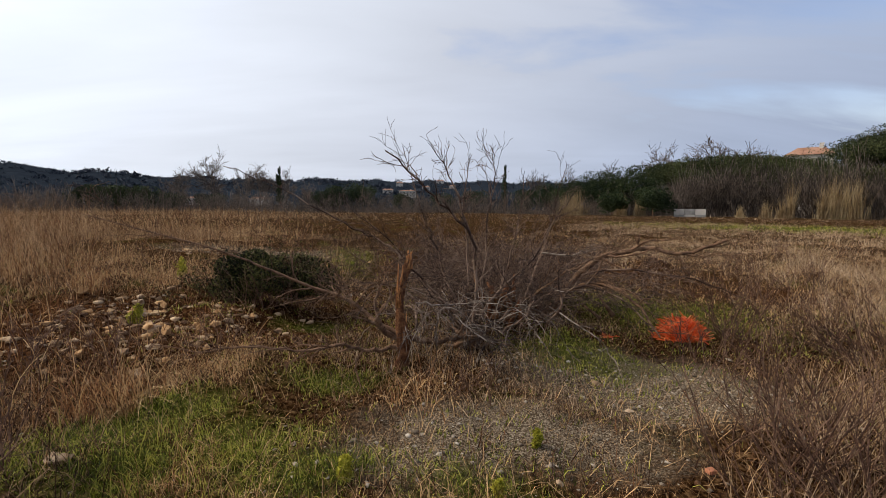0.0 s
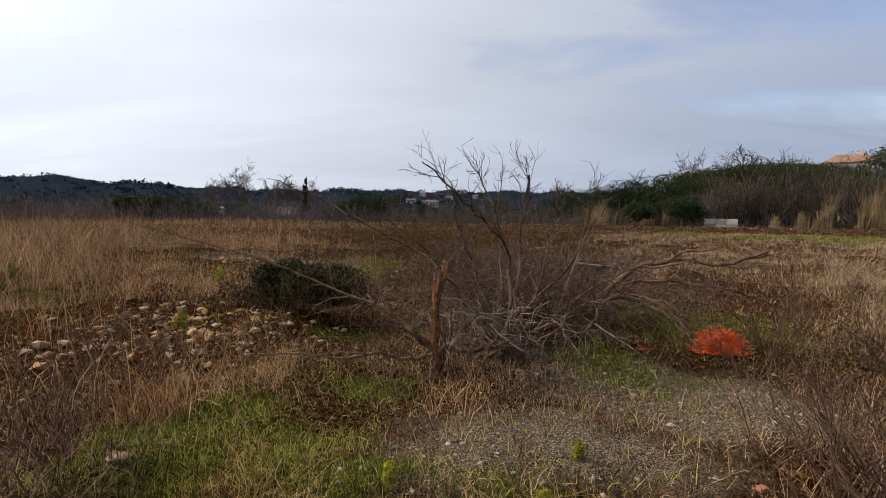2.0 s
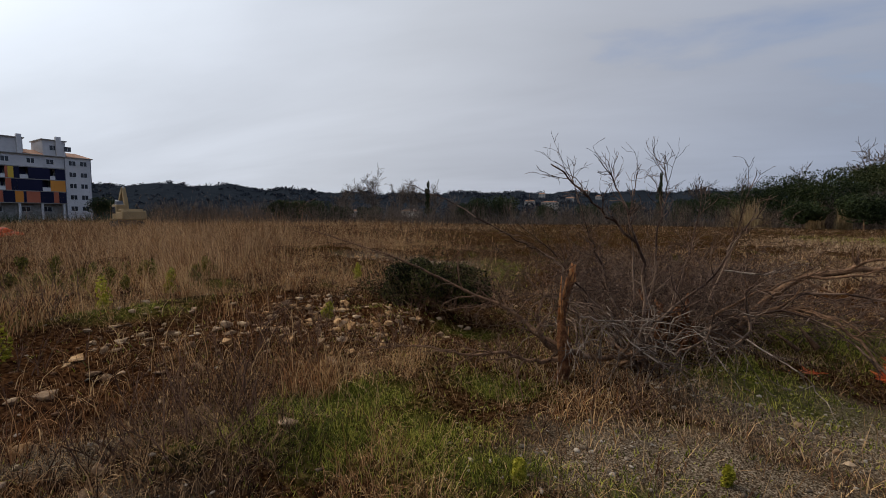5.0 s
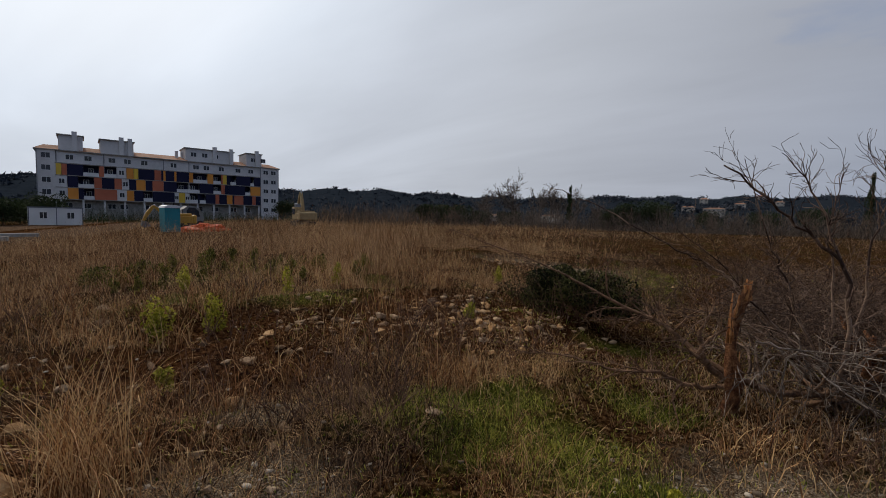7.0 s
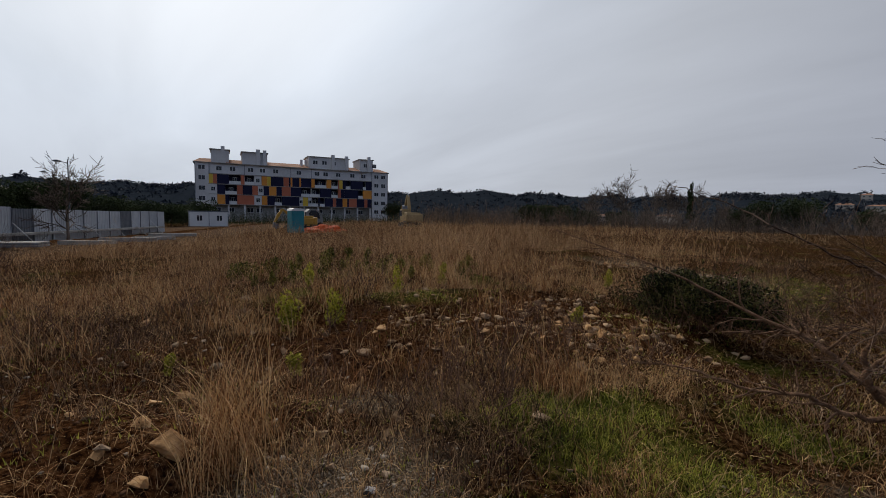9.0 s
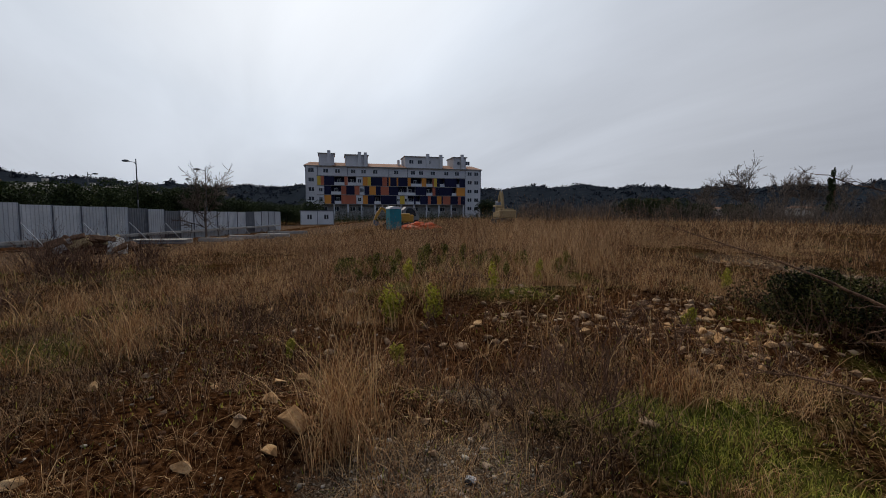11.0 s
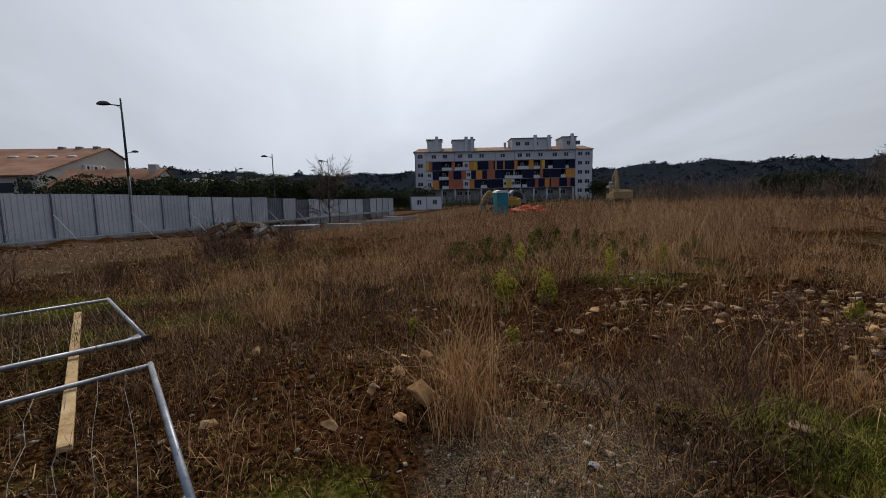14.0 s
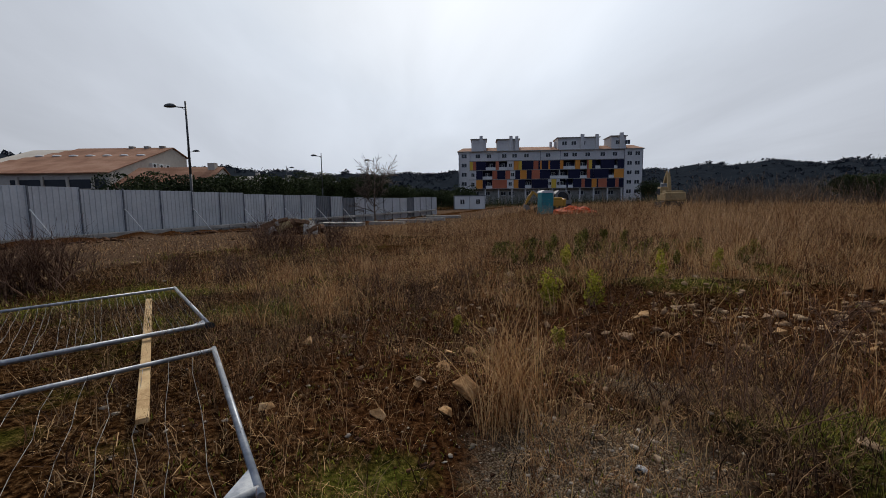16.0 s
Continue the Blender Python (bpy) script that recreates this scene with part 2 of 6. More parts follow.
# ---- building tools ----
def part(name, bm, mat, parent, label=""):
    me = bpy.data.meshes.new(name)
    bm.to_mesh(me)
    bm.free()
    me.materials.append(mat)
    ob = new(name, me)
    ob.parent = parent
    return tagged(ob, label) if label else ob


def thing(name, label, category, at=(0, 0, 0), turn=0.0, group="", kind=""):
    ob = new(name)
    ob.matrix_world = pose(*at, 0, 0, turn)
    return tagged(ob, label, category, group, kind)


def box(bm, x0, y0, z0, x1, y1, z1, bevel=0.0, m=None):
    r = bmesh.ops.create_cube(bm, size=1.0)
    vs = r["verts"]
    for v in vs:
        v.co = Vector(((x0 + x1) / 2 + v.co.x * (x1 - x0), (y0 + y1) / 2 + v.co.y * (y1 - y0), (z0 + z1) / 2 + v.co.z * (z1 - z0)))
    if bevel:
        es = list({e for v in vs for e in v.link_edges})
        res = bmesh.ops.bevel(bm, geom=es, offset=bevel, segments=2, affect="EDGES", profile=0.5)
        vs = list({v for f in res["faces"] for v in f.verts} | {v for v in vs if v.is_valid})
    if m is not None:
        bmesh.ops.transform(bm, matrix=m, verts=[v for v in vs if v.is_valid])
    return bm


def boxed(*a, **k):
    return box(bmesh.new(), *a, **k)


def rod(bm, a, b, r0, r1=None, sides=8):
    a, b = Vector(a), Vector(b)
    r1 = r0 if r1 is None else r1
    q = (b - a).to_track_quat("Z", "Y")
    rings = []
    for p, r in ((a, r0), (b, r1)):
        rings.append([bm.verts.new(p + q @ Vector((math.cos(i * math.tau / sides) * r, math.sin(i * math.tau / sides) * r, 0))) for i in range(sides)])
    for i in range(sides):
        f = bm.faces.new((rings[0][i], rings[0][(i + 1) % sides], rings[1][(i + 1) % sides], rings[1][i]))
        f.smooth = True
    bm.faces.new(rings[0][::-1]), bm.faces.new(rings[1])
    return bm


def prism(bm, outline, y0, y1):
    """A slab with an outline in x and z, from y0 to y1."""
    a = [bm.verts.new((x, y0, z)) for x, z in outline]
    b = [bm.verts.new((x, y1, z)) for x, z in outline]
    n = len(a)
    bm.faces.new(a), bm.faces.new(b[::-1])
    for i in range(n):
        bm.faces.new((a[i], b[i], b[(i + 1) % n], a[(i + 1) % n]))
    bmesh.ops.recalc_face_normals(bm, faces=bm.faces)
    return bm


def mesh_of(name, verts, faces, mat, smooth=False):
    """A mesh object from numpy arrays; all faces have the same number of corners."""
    me = bpy.data.meshes.new(name)
    verts, faces = np.asarray(verts, np.float32), np.asarray(faces, np.int32)
    k = faces.shape[1]
    me.vertices.add(len(verts)), me.loops.add(faces.size), me.polygons.add(len(faces))
    me.vertices.foreach_set("co", verts.ravel())
    me.loops.foreach_set("vertex_index", faces.ravel())
    me.polygons.foreach_set("loop_start", np.arange(0, faces.size, k, dtype=np.int32))
    if smooth:
        me.polygons.foreach_set("use_smooth", np.ones(len(faces), bool))
    me.update(calc_edges=True)
    me.materials.append(mat)
    return new(name, me)


rng = np.random.default_rng(7)


def ramp01(v, a, b):
    s = np.clip((v - a) / (b - a), 0, 1)
    return s * s * (3 - 2 * s)


HILL_AZ = [-180, -60, -45, -20, 0, 12, 22, 30, 35, 40, 45, 55, 62, 80, 95, 110, 125, 150, 180]
HILL_EL = [3.3, 4.4, 3.8, 2.7, 3.0, 3.0, 2.9, 2.9, 3.0, 3.2, 3.5, 3.2, 3.0, 3.2, 3.2, 3.9, 4.6, 3.9, 3.3]


def rough(x, y):
    """Small hummocks, about a metre from one to the next."""
    v = 0
    for k in range(7):
        a, f = 2.4 * k + 0.5, 3.6 + 1.15 * k
        v = v + np.sin((x * np.cos(a) + y * np.sin(a)) * f + 1.9 * k * k) / (1 + 0.22 * k)
    return v / 4.2


def ground_z(x, y):
    """Height of the ground: level by the stump, a low rubble bank on the +az side, hills far off."""
    x, y = np.asarray(x, float), np.asarray(y, float)
    d, az = np.hypot(x, y), np.degrees(np.arctan2(-x, y))
    side = ramp01(az, 12, 34) * (1 - ramp01(az, 66, 92))
    z = 0.42 * ramp01(d, 2.6, 9) * side * (1 - 0.55 * ramp01(d, 13, 30))
    z = z + 0.10 * ramp01(d, 2, 6) * ramp01(az, 70, 90) * (1 - ramp01(d, 9, 20))
    near = 1 - ramp01(d, 60, 150)
    z = z + near * (0.045 * np.sin(1.3 * x + 0.7) * np.cos(1.1 * y + 0.3) + 0.03 * np.sin(2.9 * x - 1.7 * y) + 0.018 * np.sin(6.1 * x + 3.3 * y + 1) * np.cos(5.2 * y - 2.1 * x))
    z = z - 0.75 * ramp01(d, 17, 48) * ramp01(az, 50, 85) * (1 - ramp01(az, 150, 170))
    hum = ramp01(d, 8, 12) * (1 - ramp01(d, 26, 34)) * (1 - ramp01(az, 30, 45))
    z = z + hum * (0.10 * np.sin(0.9 * x + 0.4) * np.sin(0.75 * y + 1.1) + 0.07 * np.sin(1.7 * x - 1.2 * y))
    lumps = ramp01(d, 2.0, 3.6) * (1 - ramp01(d, 16, 26)) * (1 - ramp01(az, 96, 102) * (1 - ramp01(d, 8, 10)))
    z = z + lumps * (0.055 + 0.055 * side) * rough(x, y)
    # a scraped hollow of bare red earth
    z = z - 0.10 * np.exp(-(((x + 3.0) / 0.8) ** 2 + ((y - 0.15) / 0.5) ** 2))
    el = np.interp(az, HILL_AZ, HILL_EL)
    wob = 1 + 0.05 * np.sin(az * 0.9) + 0.015 * np.sin(az * 2.3 + 1)
    hill = 720 * np.tan(np.radians(el)) * wob
    z = z + hill * ramp01(d, 260, 720) ** 1.3 * (1 - 0.35 * ramp01(d, 900, 2400))
    return z


def polar(az, d):
    a = np.radians(az)
    return -np.sin(a) * d, np.cos(a) * d


def spot(yaw, ahead, side):
    """A place seen from where the camera stands at the end: metres ahead along the heading yaw, and to its right."""
    a = radians(yaw)
    return (-0.22 - math.sin(a) * ahead + math.cos(a) * side, -0.47 + math.cos(a) * ahead + math.sin(a) * side)


def gz(x, y):
    return float(ground_z(x, y))


# ---- ground ----
# zones: heading (degrees left of +y), distance, radius across, radius along the line of sight
GREEN = [(33.5, 3.65, 0.6, 0.4), (26, 3.0, 0.6, 0.4), (37, 3.0, 0.5, 0.35), (19, 2.6, 0.6, 0.35), (44, 3.45, 0.5, 0.4), (-14, 5.0, 0.8, 0.5), (14, 4.0, 0.5, 0.3), (-26, 7.4, 1.8, 1.3), (-17, 4.7, 0.9, 0.5), (12, 12.5, 0.9, 3.0), (-42, 41.0, 14.0, 5.0), (17, 6.0, 0.6, 0.35),
         (102, 2.7, 0.5, 0.3), (117, 9.0, 2.0, 0.9), (110, 6.8, 1.6, 0.6), (48, 8.6, 0.8, 0.35), (57, 7.0, 0.9, 0.4), (-6, 2.4, 0.5, 0.3), (70, 7.4, 1.0, 0.5), (46, 2.2, 0.5, 0.3), (55, 10.4, 2.0, 0.8), (65, 9.4, 1.6, 0.8), (12, 14, 0.9, 2.0)]
GRAVEL = [(-24, 4.3, 1.2, 0.8), (-10, 3.1, 1.1, 0.45), (3, 2.7, 0.7, 0.35), (72, 2.75, 0.75, 0.5), (63, 3.9, 0.4, 0.3), (22, 14.0, 2.4, 1.6)]
EARTH = [(91, 3.7, 1.3, 0.8), (92, 5.2, 1.5, 0.9), (104, 4.0, 0.9, 0.5), (92.6, 3.0, 0.35, 0.3), (89, 6.0, 1.2, 0.5), (44, 6.6, 1.3, 0.8), (76, 5.2, 1.6, 0.8), (58, 6.0, 1.4, 0.8), (36, 6.0, 2.2, 1.3), (88, 2.7, 0.4, 0.5), (62, 4.8, 1.2, 0.8), (-36, 9.5, 2.0, 1.2), (100, 4.2, 1.0, 0.5), (22, 13, 3.0, 2.0), (-12, 11, 4.0, 2.5)]
FENCE_A, FENCE_B = Vector((*spot(80.67, 6.0, -23.0), 0)), Vector((*spot(80.67, 64.0, -0.96), 0))
fence_dir = (FENCE_B - FENCE_A).normalized()
fence_out = Vector((fence_dir.y, -fence_dir.x, 0))
if fence_out.dot(-FENCE_A) < 0:
    fence_out = -fence_out


def zone(x, y, spots):
    d, az = np.hypot(x, y), np.degrees(np.arctan2(-x, y))
    m = np.zeros_like(d)
    for a, r, wide, deep in spots:
        across = np.radians(az - a) * r
        q = (across / wide) ** 2 + ((d - r) / deep) ** 2
        m = np.maximum(m, np.exp(-q * 0.9))
    return m


def off_fence(x, y):
    """Metres in front of the sheet-metal fence."""
    return (np.asarray(x) - FENCE_A.x) * fence_out.x + (np.asarray(y) - FENCE_A.y) * fence_out.y


def along_fence(x, y):
    return (np.asarray(x) - FENCE_A.x) * fence_dir.x + (np.asarray(y) - FENCE_A.y) * fence_dir.y


def road_mask(x, y):
    q = off_fence(x, y) + 0.35 * np.sin(along_fence(x, y) * 0.5)
    spoil = ramp01(q, 0.2, 0.8) * (1 - ramp01(q, 2.7, 3.4))
    return ramp01(q, -7.5, -7) * (1 - ramp01(q, 10.5, 13.0)) * (1 - spoil) * ramp01(along_fence(x, y), -30, -20)


def ground_sheet():
    az = np.concatenate([np.arange(-62, 132, 0.45), np.arange(132, 298, 4.0)])
    rad = np.concatenate([[0.0], np.geomspace(0.4, 3800, 250)])
    A, R = np.meshgrid(az, rad, indexing="ij")
    x, y = polar(A, R)
    z = ground_z(x, y)
    # spoil thrown up along the foot of the fence
    q, s = off_fence(x, y), along_fence(x, y)
    z = z + 0.20 * np.exp(-((q - 1.9 - 0.3 * np.sin(s * 0.8)) / 0.6) ** 2) * ramp01(s, -20, -10) * (1 - ramp01(s, 45, 55)) * (1 + 0.5 * np.sin(s * 2.1) * np.sin(s * 0.7))
    n, m = A.shape
    idx = np.arange(n * m).reshape(n, m)
    nxt = np.roll(idx, -1, axis=0)
    quads = np.stack([idx[:, :-1], nxt[:, :-1], nxt[:, 1:], idx[:, 1:]], -1).reshape(-1, 4)[:, ::-1]
    ob = mesh_of("ground", np.stack([x, y, z], -1).reshape(-1, 3), quads, M["ground"], True)
    # wood marks where the haze-tinted hill colour takes over
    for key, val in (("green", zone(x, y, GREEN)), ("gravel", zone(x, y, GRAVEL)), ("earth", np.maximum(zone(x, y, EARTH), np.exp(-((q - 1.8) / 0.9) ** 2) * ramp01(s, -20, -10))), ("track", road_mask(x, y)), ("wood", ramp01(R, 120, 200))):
        at = ob.data.attributes.new(key, "FLOAT", "POINT")
        at.data.foreach_set("value", np.asarray(val, np.float32).ravel())
    return tagged(ob, "rough waste ground of red earth, gravel and moss", "ground", kind="structure")


def ground_material():
    mat = bpy.data.materials.new("waste_ground")
    mat.use_nodes = True
    nt = mat.node_tree
    n, l = nt.nodes, nt.links
    b = n["Principled BSDF"]
    geo = n.new("ShaderNodeNewGeometry")

    def noise_at(scale, detail=5, rough=0.6):
        t = n.new("ShaderNodeTexNoise")
        t.inputs["Scale"].default_value, t.inputs["Detail"].default_value, t.inputs["Roughness"].default_value = scale, detail, rough
        l.new(geo.outputs["Position"], t.inputs["Vector"])
        return t.outputs[0]

    def ramp(src, stops):
        r = n.new("ShaderNodeValToRGB")
        l.new(src, r.inputs[0])
        e = r.color_ramp.elements
        e[0].position, e[0].color = stops[0][0], (*stops[0][1], 1)
        e[1].position, e[1].color = stops[-1][0], (*stops[-1][1], 1)
        for p, c in stops[1:-1]:
            e.new(p).color = (*c, 1)
        return r.outputs[0]

    def mask(key, src, gain=2.2, bias=-1.0):
        a = n.new("ShaderNodeAttribute")
        a.attribute_name = key
        s = n.new("ShaderNodeMath")
        s.operation = "MULTIPLY_ADD"
        l.new(a.outputs["Fac"], s.inputs[0])
        s.inputs[1].default_value = gain
        t = n.new("ShaderNodeMath")
        t.operation = "MULTIPLY_ADD"
        l.new(src, t.inputs[0])
        t.inputs[1].default_value, t.inputs[2].default_value = 1.6, bias - 0.3
        l.new(t.outputs[0], s.inputs[2])
        s.use_clamp = True
        return s.outputs[0]

    def mix(f, a, c):
        m = n.new("ShaderNodeMixRGB")
        l.new(f, m.inputs[0]), l.new(a, m.inputs[1]), l.new(c, m.inputs[2])
        return m.outputs[0]

    big, mid, fine, grit = noise_at(0.35), noise_at(3.0), noise_at(22.0, 4), noise_at(75.0, 3)
    base = ramp(fine, [(0.40, (0.009, 0.0040, 0.0015)), (0.52, (0.043, 0.0195, 0.0072)), (0.68, (0.15, 0.084, 0.037))])
    moss = ramp(fine, [(0.36, (0.020, 0.022, 0.004)), (0.52, (0.075, 0.080, 0.012)), (0.7, (0.17, 0.145, 0.04))])
    red = ramp(fine, [(0.38, (0.010, 0.0038, 0.0016)), (0.5, (0.046, 0.0185, 0.0070)), (0.68, (0.115, 0.056, 0.024))])
    stone = ramp(grit, [(0.38, (0.042, 0.027, 0.015)), (0.5, (0.130, 0.092, 0.058)), (0.66, (0.35, 0.28, 0.20))])
    dirt = ramp(fine, [(0.34, (0.036, 0.019, 0.011)), (0.5, (0.098, 0.059, 0.035)), (0.7, (0.22, 0.155, 0.105))])
    # wooded hillsides, their colour shifted to blue to stand for haze
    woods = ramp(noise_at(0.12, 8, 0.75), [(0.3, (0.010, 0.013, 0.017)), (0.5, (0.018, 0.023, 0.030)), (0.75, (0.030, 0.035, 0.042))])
    mosspatch = n.new("ShaderNodeMapRange")
    mosspatch.inputs["From Min"].default_value, mosspatch.inputs["From Max"].default_value = 0.56, 0.68
    mosspatch.inputs["To Max"].default_value = 0.55
    l.new(noise_at(0.8), mosspatch.inputs[0])
    col = mix(mosspatch.outputs[0], base, moss)
    col = mix(mask("earth", mid), col, red)
    col = mix(mask("gravel", mid), col, stone)
    col = mix(mask("green", mid, 1.4, -1.0), col, moss)
    col = mix(mask("track", big), col, dirt)
    # far ground takes the blue-grey that holds the haze
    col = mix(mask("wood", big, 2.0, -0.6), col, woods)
    l.new(col, b.inputs["Base Color"])
    b.inputs["Roughness"].default_value = 1.0
    b.inputs["Specular IOR Level"].default_value = 0.0
    h = n.new("ShaderNodeMath")
    h.operation = "MULTIPLY_ADD"
    l.new(grit, h.inputs[0])
    h.inputs[1].default_value = 0.35
    l.new(fine, h.inputs[2])
    bp = n.new("ShaderNodeBump")
    bp.inputs["Strength"].default_value, bp.inputs["Distance"].default_value = 0.9, 0.05
    l.new(h.outputs[0], bp.inputs["Height"])
    l.new(bp.outputs[0], b.inputs["Normal"])
    return mat


M["ground"] = ground_material()
ground_sheet()


# ---- grass and litter ----
def scatter(n, az0, az1, d0, d1, power=1.0):
    """Points over a sector, denser toward the near end the smaller power is."""
    az = rng.uniform(az0, az1, n)
    d = (d0 ** power + rng.random(n) * (d1 ** power - d0 ** power)) ** (1 / power)
    return polar(az, d)


def clumpy(x, y, scale, seed):
    """A smooth 0..1 field that breaks an even cover into patches."""
    r = np.random.default_rng(seed)
    v = np.zeros_like(x)
    for k in range(7):
        a, f, p = r.uniform(0, 6.28), scale * r.uniform(0.6, 2.4), r.uniform(0, 6.28)
        v = v + np.sin((x * np.cos(a) + y * np.sin(a)) * f + p)
    return np.clip(0.5 + v / 5.5, 0, 1)


def blades(name, x, y, h, w, lean, mat, label, category, segs=2, base=None, curl=0.5):
    """Tapered bent blades, one per point, with a flat base of width w."""
    n = len(x)
    z = ground_z(x, y) if base is None else base
    head, face = rng.uniform(0, 2 * np.pi, n), rng.uniform(0, 2 * np.pi, n)
    tilt = np.minimum(lean * (0.15 + rng.gamma(1.6, 0.55, n)), 1.45)
    dx, dy = np.cos(head), np.sin(head)
    wx, wy = np.cos(face) * w / 2, np.sin(face) * w / 2
    rows = []
    for k in range(segs + 1):
        s = k / segs
        t = tilt * (1 - curl + curl * 2 * s)
        hor, up = h * s * np.sin(t), h * s * np.cos(t)
        rows.append((x + dx * hor, y + dy * hor, z - 0.012 * (k == 0) + up, 1 - s * 0.75))
    vs, fs = [], []
    for k, (px, py, pz, taper) in enumerate(rows):
        if k == segs:
            vs.append(np.stack([px, py, pz], -1)[:, None])
        else:
            vs.append(np.stack([np.stack([px - wx * taper, py - wy * taper, pz], -1), np.stack([px + wx * taper, py + wy * taper, pz], -1)], 1))
    v = np.concatenate(vs, 1)
    m = v.shape[1]
    pat = []
    for k in range(segs - 1):
        pat += [(2 * k, 2 * k + 1, 2 * k + 3), (2 * k, 2 * k + 3, 2 * k + 2)]
    pat.append((m - 3, m - 2, m - 1))
    f = (np.arange(n)[:, None, None] * m + np.array(pat)[None]).reshape(-1, 3)
    ob = mesh_of(name, v.reshape(-1, 3), f, mat)
    return tagged(ob, label, category, kind="stuff")


def tufts(x, y, k, spread):
    """k blades round each tuft centre."""
    n = len(x)
    a, r = rng.uniform(0, 6.283, (n, k)), np.abs(rng.normal(0, 1, (n, k))) * spread
    return (x[:, None] + np.cos(a) * r).ravel(), (y[:, None] + np.sin(a) * r).ravel()


def bare(x, y):
    return np.maximum(np.maximum(np.clip(1.35 * zone(x, y, EARTH) - 0.1, 0, 0.97), 0.8 * zone(x, y, GRAVEL)), road_mask(x, y))


def tall_field():
    # nearer part of the tall dry grass, in tufts
    x, y = scatter(46000, 6, 122, 5.0, 24, 1.3)
    d, az = np.hypot(x, y), np.degrees(np.arctan2(-x, y))
    want = ramp01(d, 6.0, 10.5) * (clumpy(x, y, 0.9, 3) * clumpy(x, y, 2.2, 4)) ** 0.6 * (1 - 0.9 * bare(x, y)) * ramp01(az, 8, 32)
    want *= (1 - 0.75 * zone(x, y, [(27, 12, 4.0, 3.0)])) * np.where(d < 16, 1 - 0.9 * ramp01(az, 88, 102), 1.0)
    keep = rng.random(len(x)) < want
    x, y = x[keep], y[keep]
    x, y = tufts(x, y, 9, 0.08)
    hgt = (0.12 + 0.75 * rng.random(len(x)) ** 2.2) * np.where(rng.random(len(x)) < 0.04, 1.5, 1.0) * (0.45 + 1.0 * clumpy(x, y, 0.5, 5)) * (0.3 + 0.7 * ramp01(np.hypot(x, y), 6, 11)) * (0.35 + 0.65 * ramp01(off_fence(x, y), 8, 16))
    az = np.degrees(np.arctan2(-x, y))
    hgt *= 1 + 0.7 * ramp01(az, 30, 42) * (1 - ramp01(az, 76, 90))
    blades("tall_dry_grass", x, y, hgt, rng.uniform(0.003, 0.008, len(x)), 0.5, M["straw"], "tall red-brown dry grass over the field", "dry grass", 3, curl=0.85)
    # lower cover behind the brush and on the open side
    x, y = scatter(16000, -62, 18, 8, 24, 1.3)
    keep = rng.random(len(x)) < (0.15 + 0.85 * clumpy(x, y, 0.8, 15)) * (1 - 0.6 * bare(x, y))
    x, y = tufts(x[keep], y[keep], 7, 0.12)
    behind = np.degrees(np.arctan2(-x, y)) > -7
    for part_of, look_name, words in ((behind, "deadmat", "dark rough grass behind the brush"), (~behind, "litter", "rough low dry grass on the open ground")):
        px, py = x[part_of], y[part_of]
        blades("rough_dry_grass", px, py, 0.06 + 0.28 * rng.random(len(px)) ** 2, rng.uniform(0.005, 0.012, len(px)), 1.15, M[look_name], words, "dry grass", 2)
    # the far part, wider blades
    x, y = scatter(400000, -62, 128, 18, 115, 1.1)
    d, az = np.hypot(x, y), np.degrees(np.arctan2(-x, y))
    want = (0.25 + 0.75 * clumpy(x, y, 0.25, 8)) * (0.35 + 0.65 * clumpy(x, y, 1.1, 9)) * (1 - road_mask(x, y)) * (1 - 0.9 * zone(x, y, [(-42, 41, 14, 5.0)]))
    want *= (0.6 + 0.4 * ramp01(az, 2, 24)) * (1 - ramp01(off_fence(x, y), -8, -6) * (1 - ramp01(off_fence(x, y), 10, 12.5)))
    keep = rng.random(len(x)) < want
    x, y = x[keep], y[keep]
    d, az = np.hypot(x, y), np.degrees(np.arctan2(-x, y))
    hgt = (0.15 + 0.85 * rng.random(len(x)) ** 2.2) * np.where(rng.random(len(x)) < 0.03, 1.4, 1.0) * (0.45 + 0.75 * ramp01(az, 0, 26)) * (0.35 + 0.6 * clumpy(x, y, 0.3, 5) + 0.55 * clumpy(x, y, 1.1, 9)) * (0.3 + 0.7 * ramp01(off_fence(x, y), 8, 18))
    on = az + rng.normal(0, 5, len(az)) > 20
    blades("distant_dry_grass", x[on], y[on], hgt[on], 0.005 + 0.00055 * d[on], 0.5, M["straw"], "far dry grass fading to the tree line", "dry grass", 1)
    on = (~on) & ((d > 44) | (az < -44))
    blades("distant_pale_grass", x[on][::2], y[on][::2], hgt[on][::2] * 0.8, (0.008 + 0.0006 * d[on])[::2], 0.8, M["pale"], "pale matted grass before the thicket", "dry grass", 1)
    x, y = scatter(130000, -62, 24, 18, 75, 1.1)
    keep = rng.random(len(x)) < (0.3 + 0.7 * clumpy(x, y, 0.3, 18)) * (1 - 0.8 * zone(x, y, [(-42, 41, 14, 5.0)]))
    x, y = x[keep], y[keep]
    blades("matted_grass", x, y, 0.05 + 0.25 * rng.random(len(x)) ** 2, 0.006 + 0.0006 * np.hypot(x, y), 1.1, M["deadmat"], "low brown matted grass on the open ground", "dry grass", 1)

    x, y = scatter(30000, -62, -14, 11, 46, 1.2)
    az = np.degrees(np.arctan2(-x, y))
    keep = rng.random(len(x)) < (0.15 + 0.85 * clumpy(x, y, 0.6, 28)) * ramp01(-az, 13, 22) * (1 - 0.85 * zone(x, y, [(-42, 41, 14, 5.0)]))
    x, y = tufts(x[keep], y[keep], 4, 0.12)
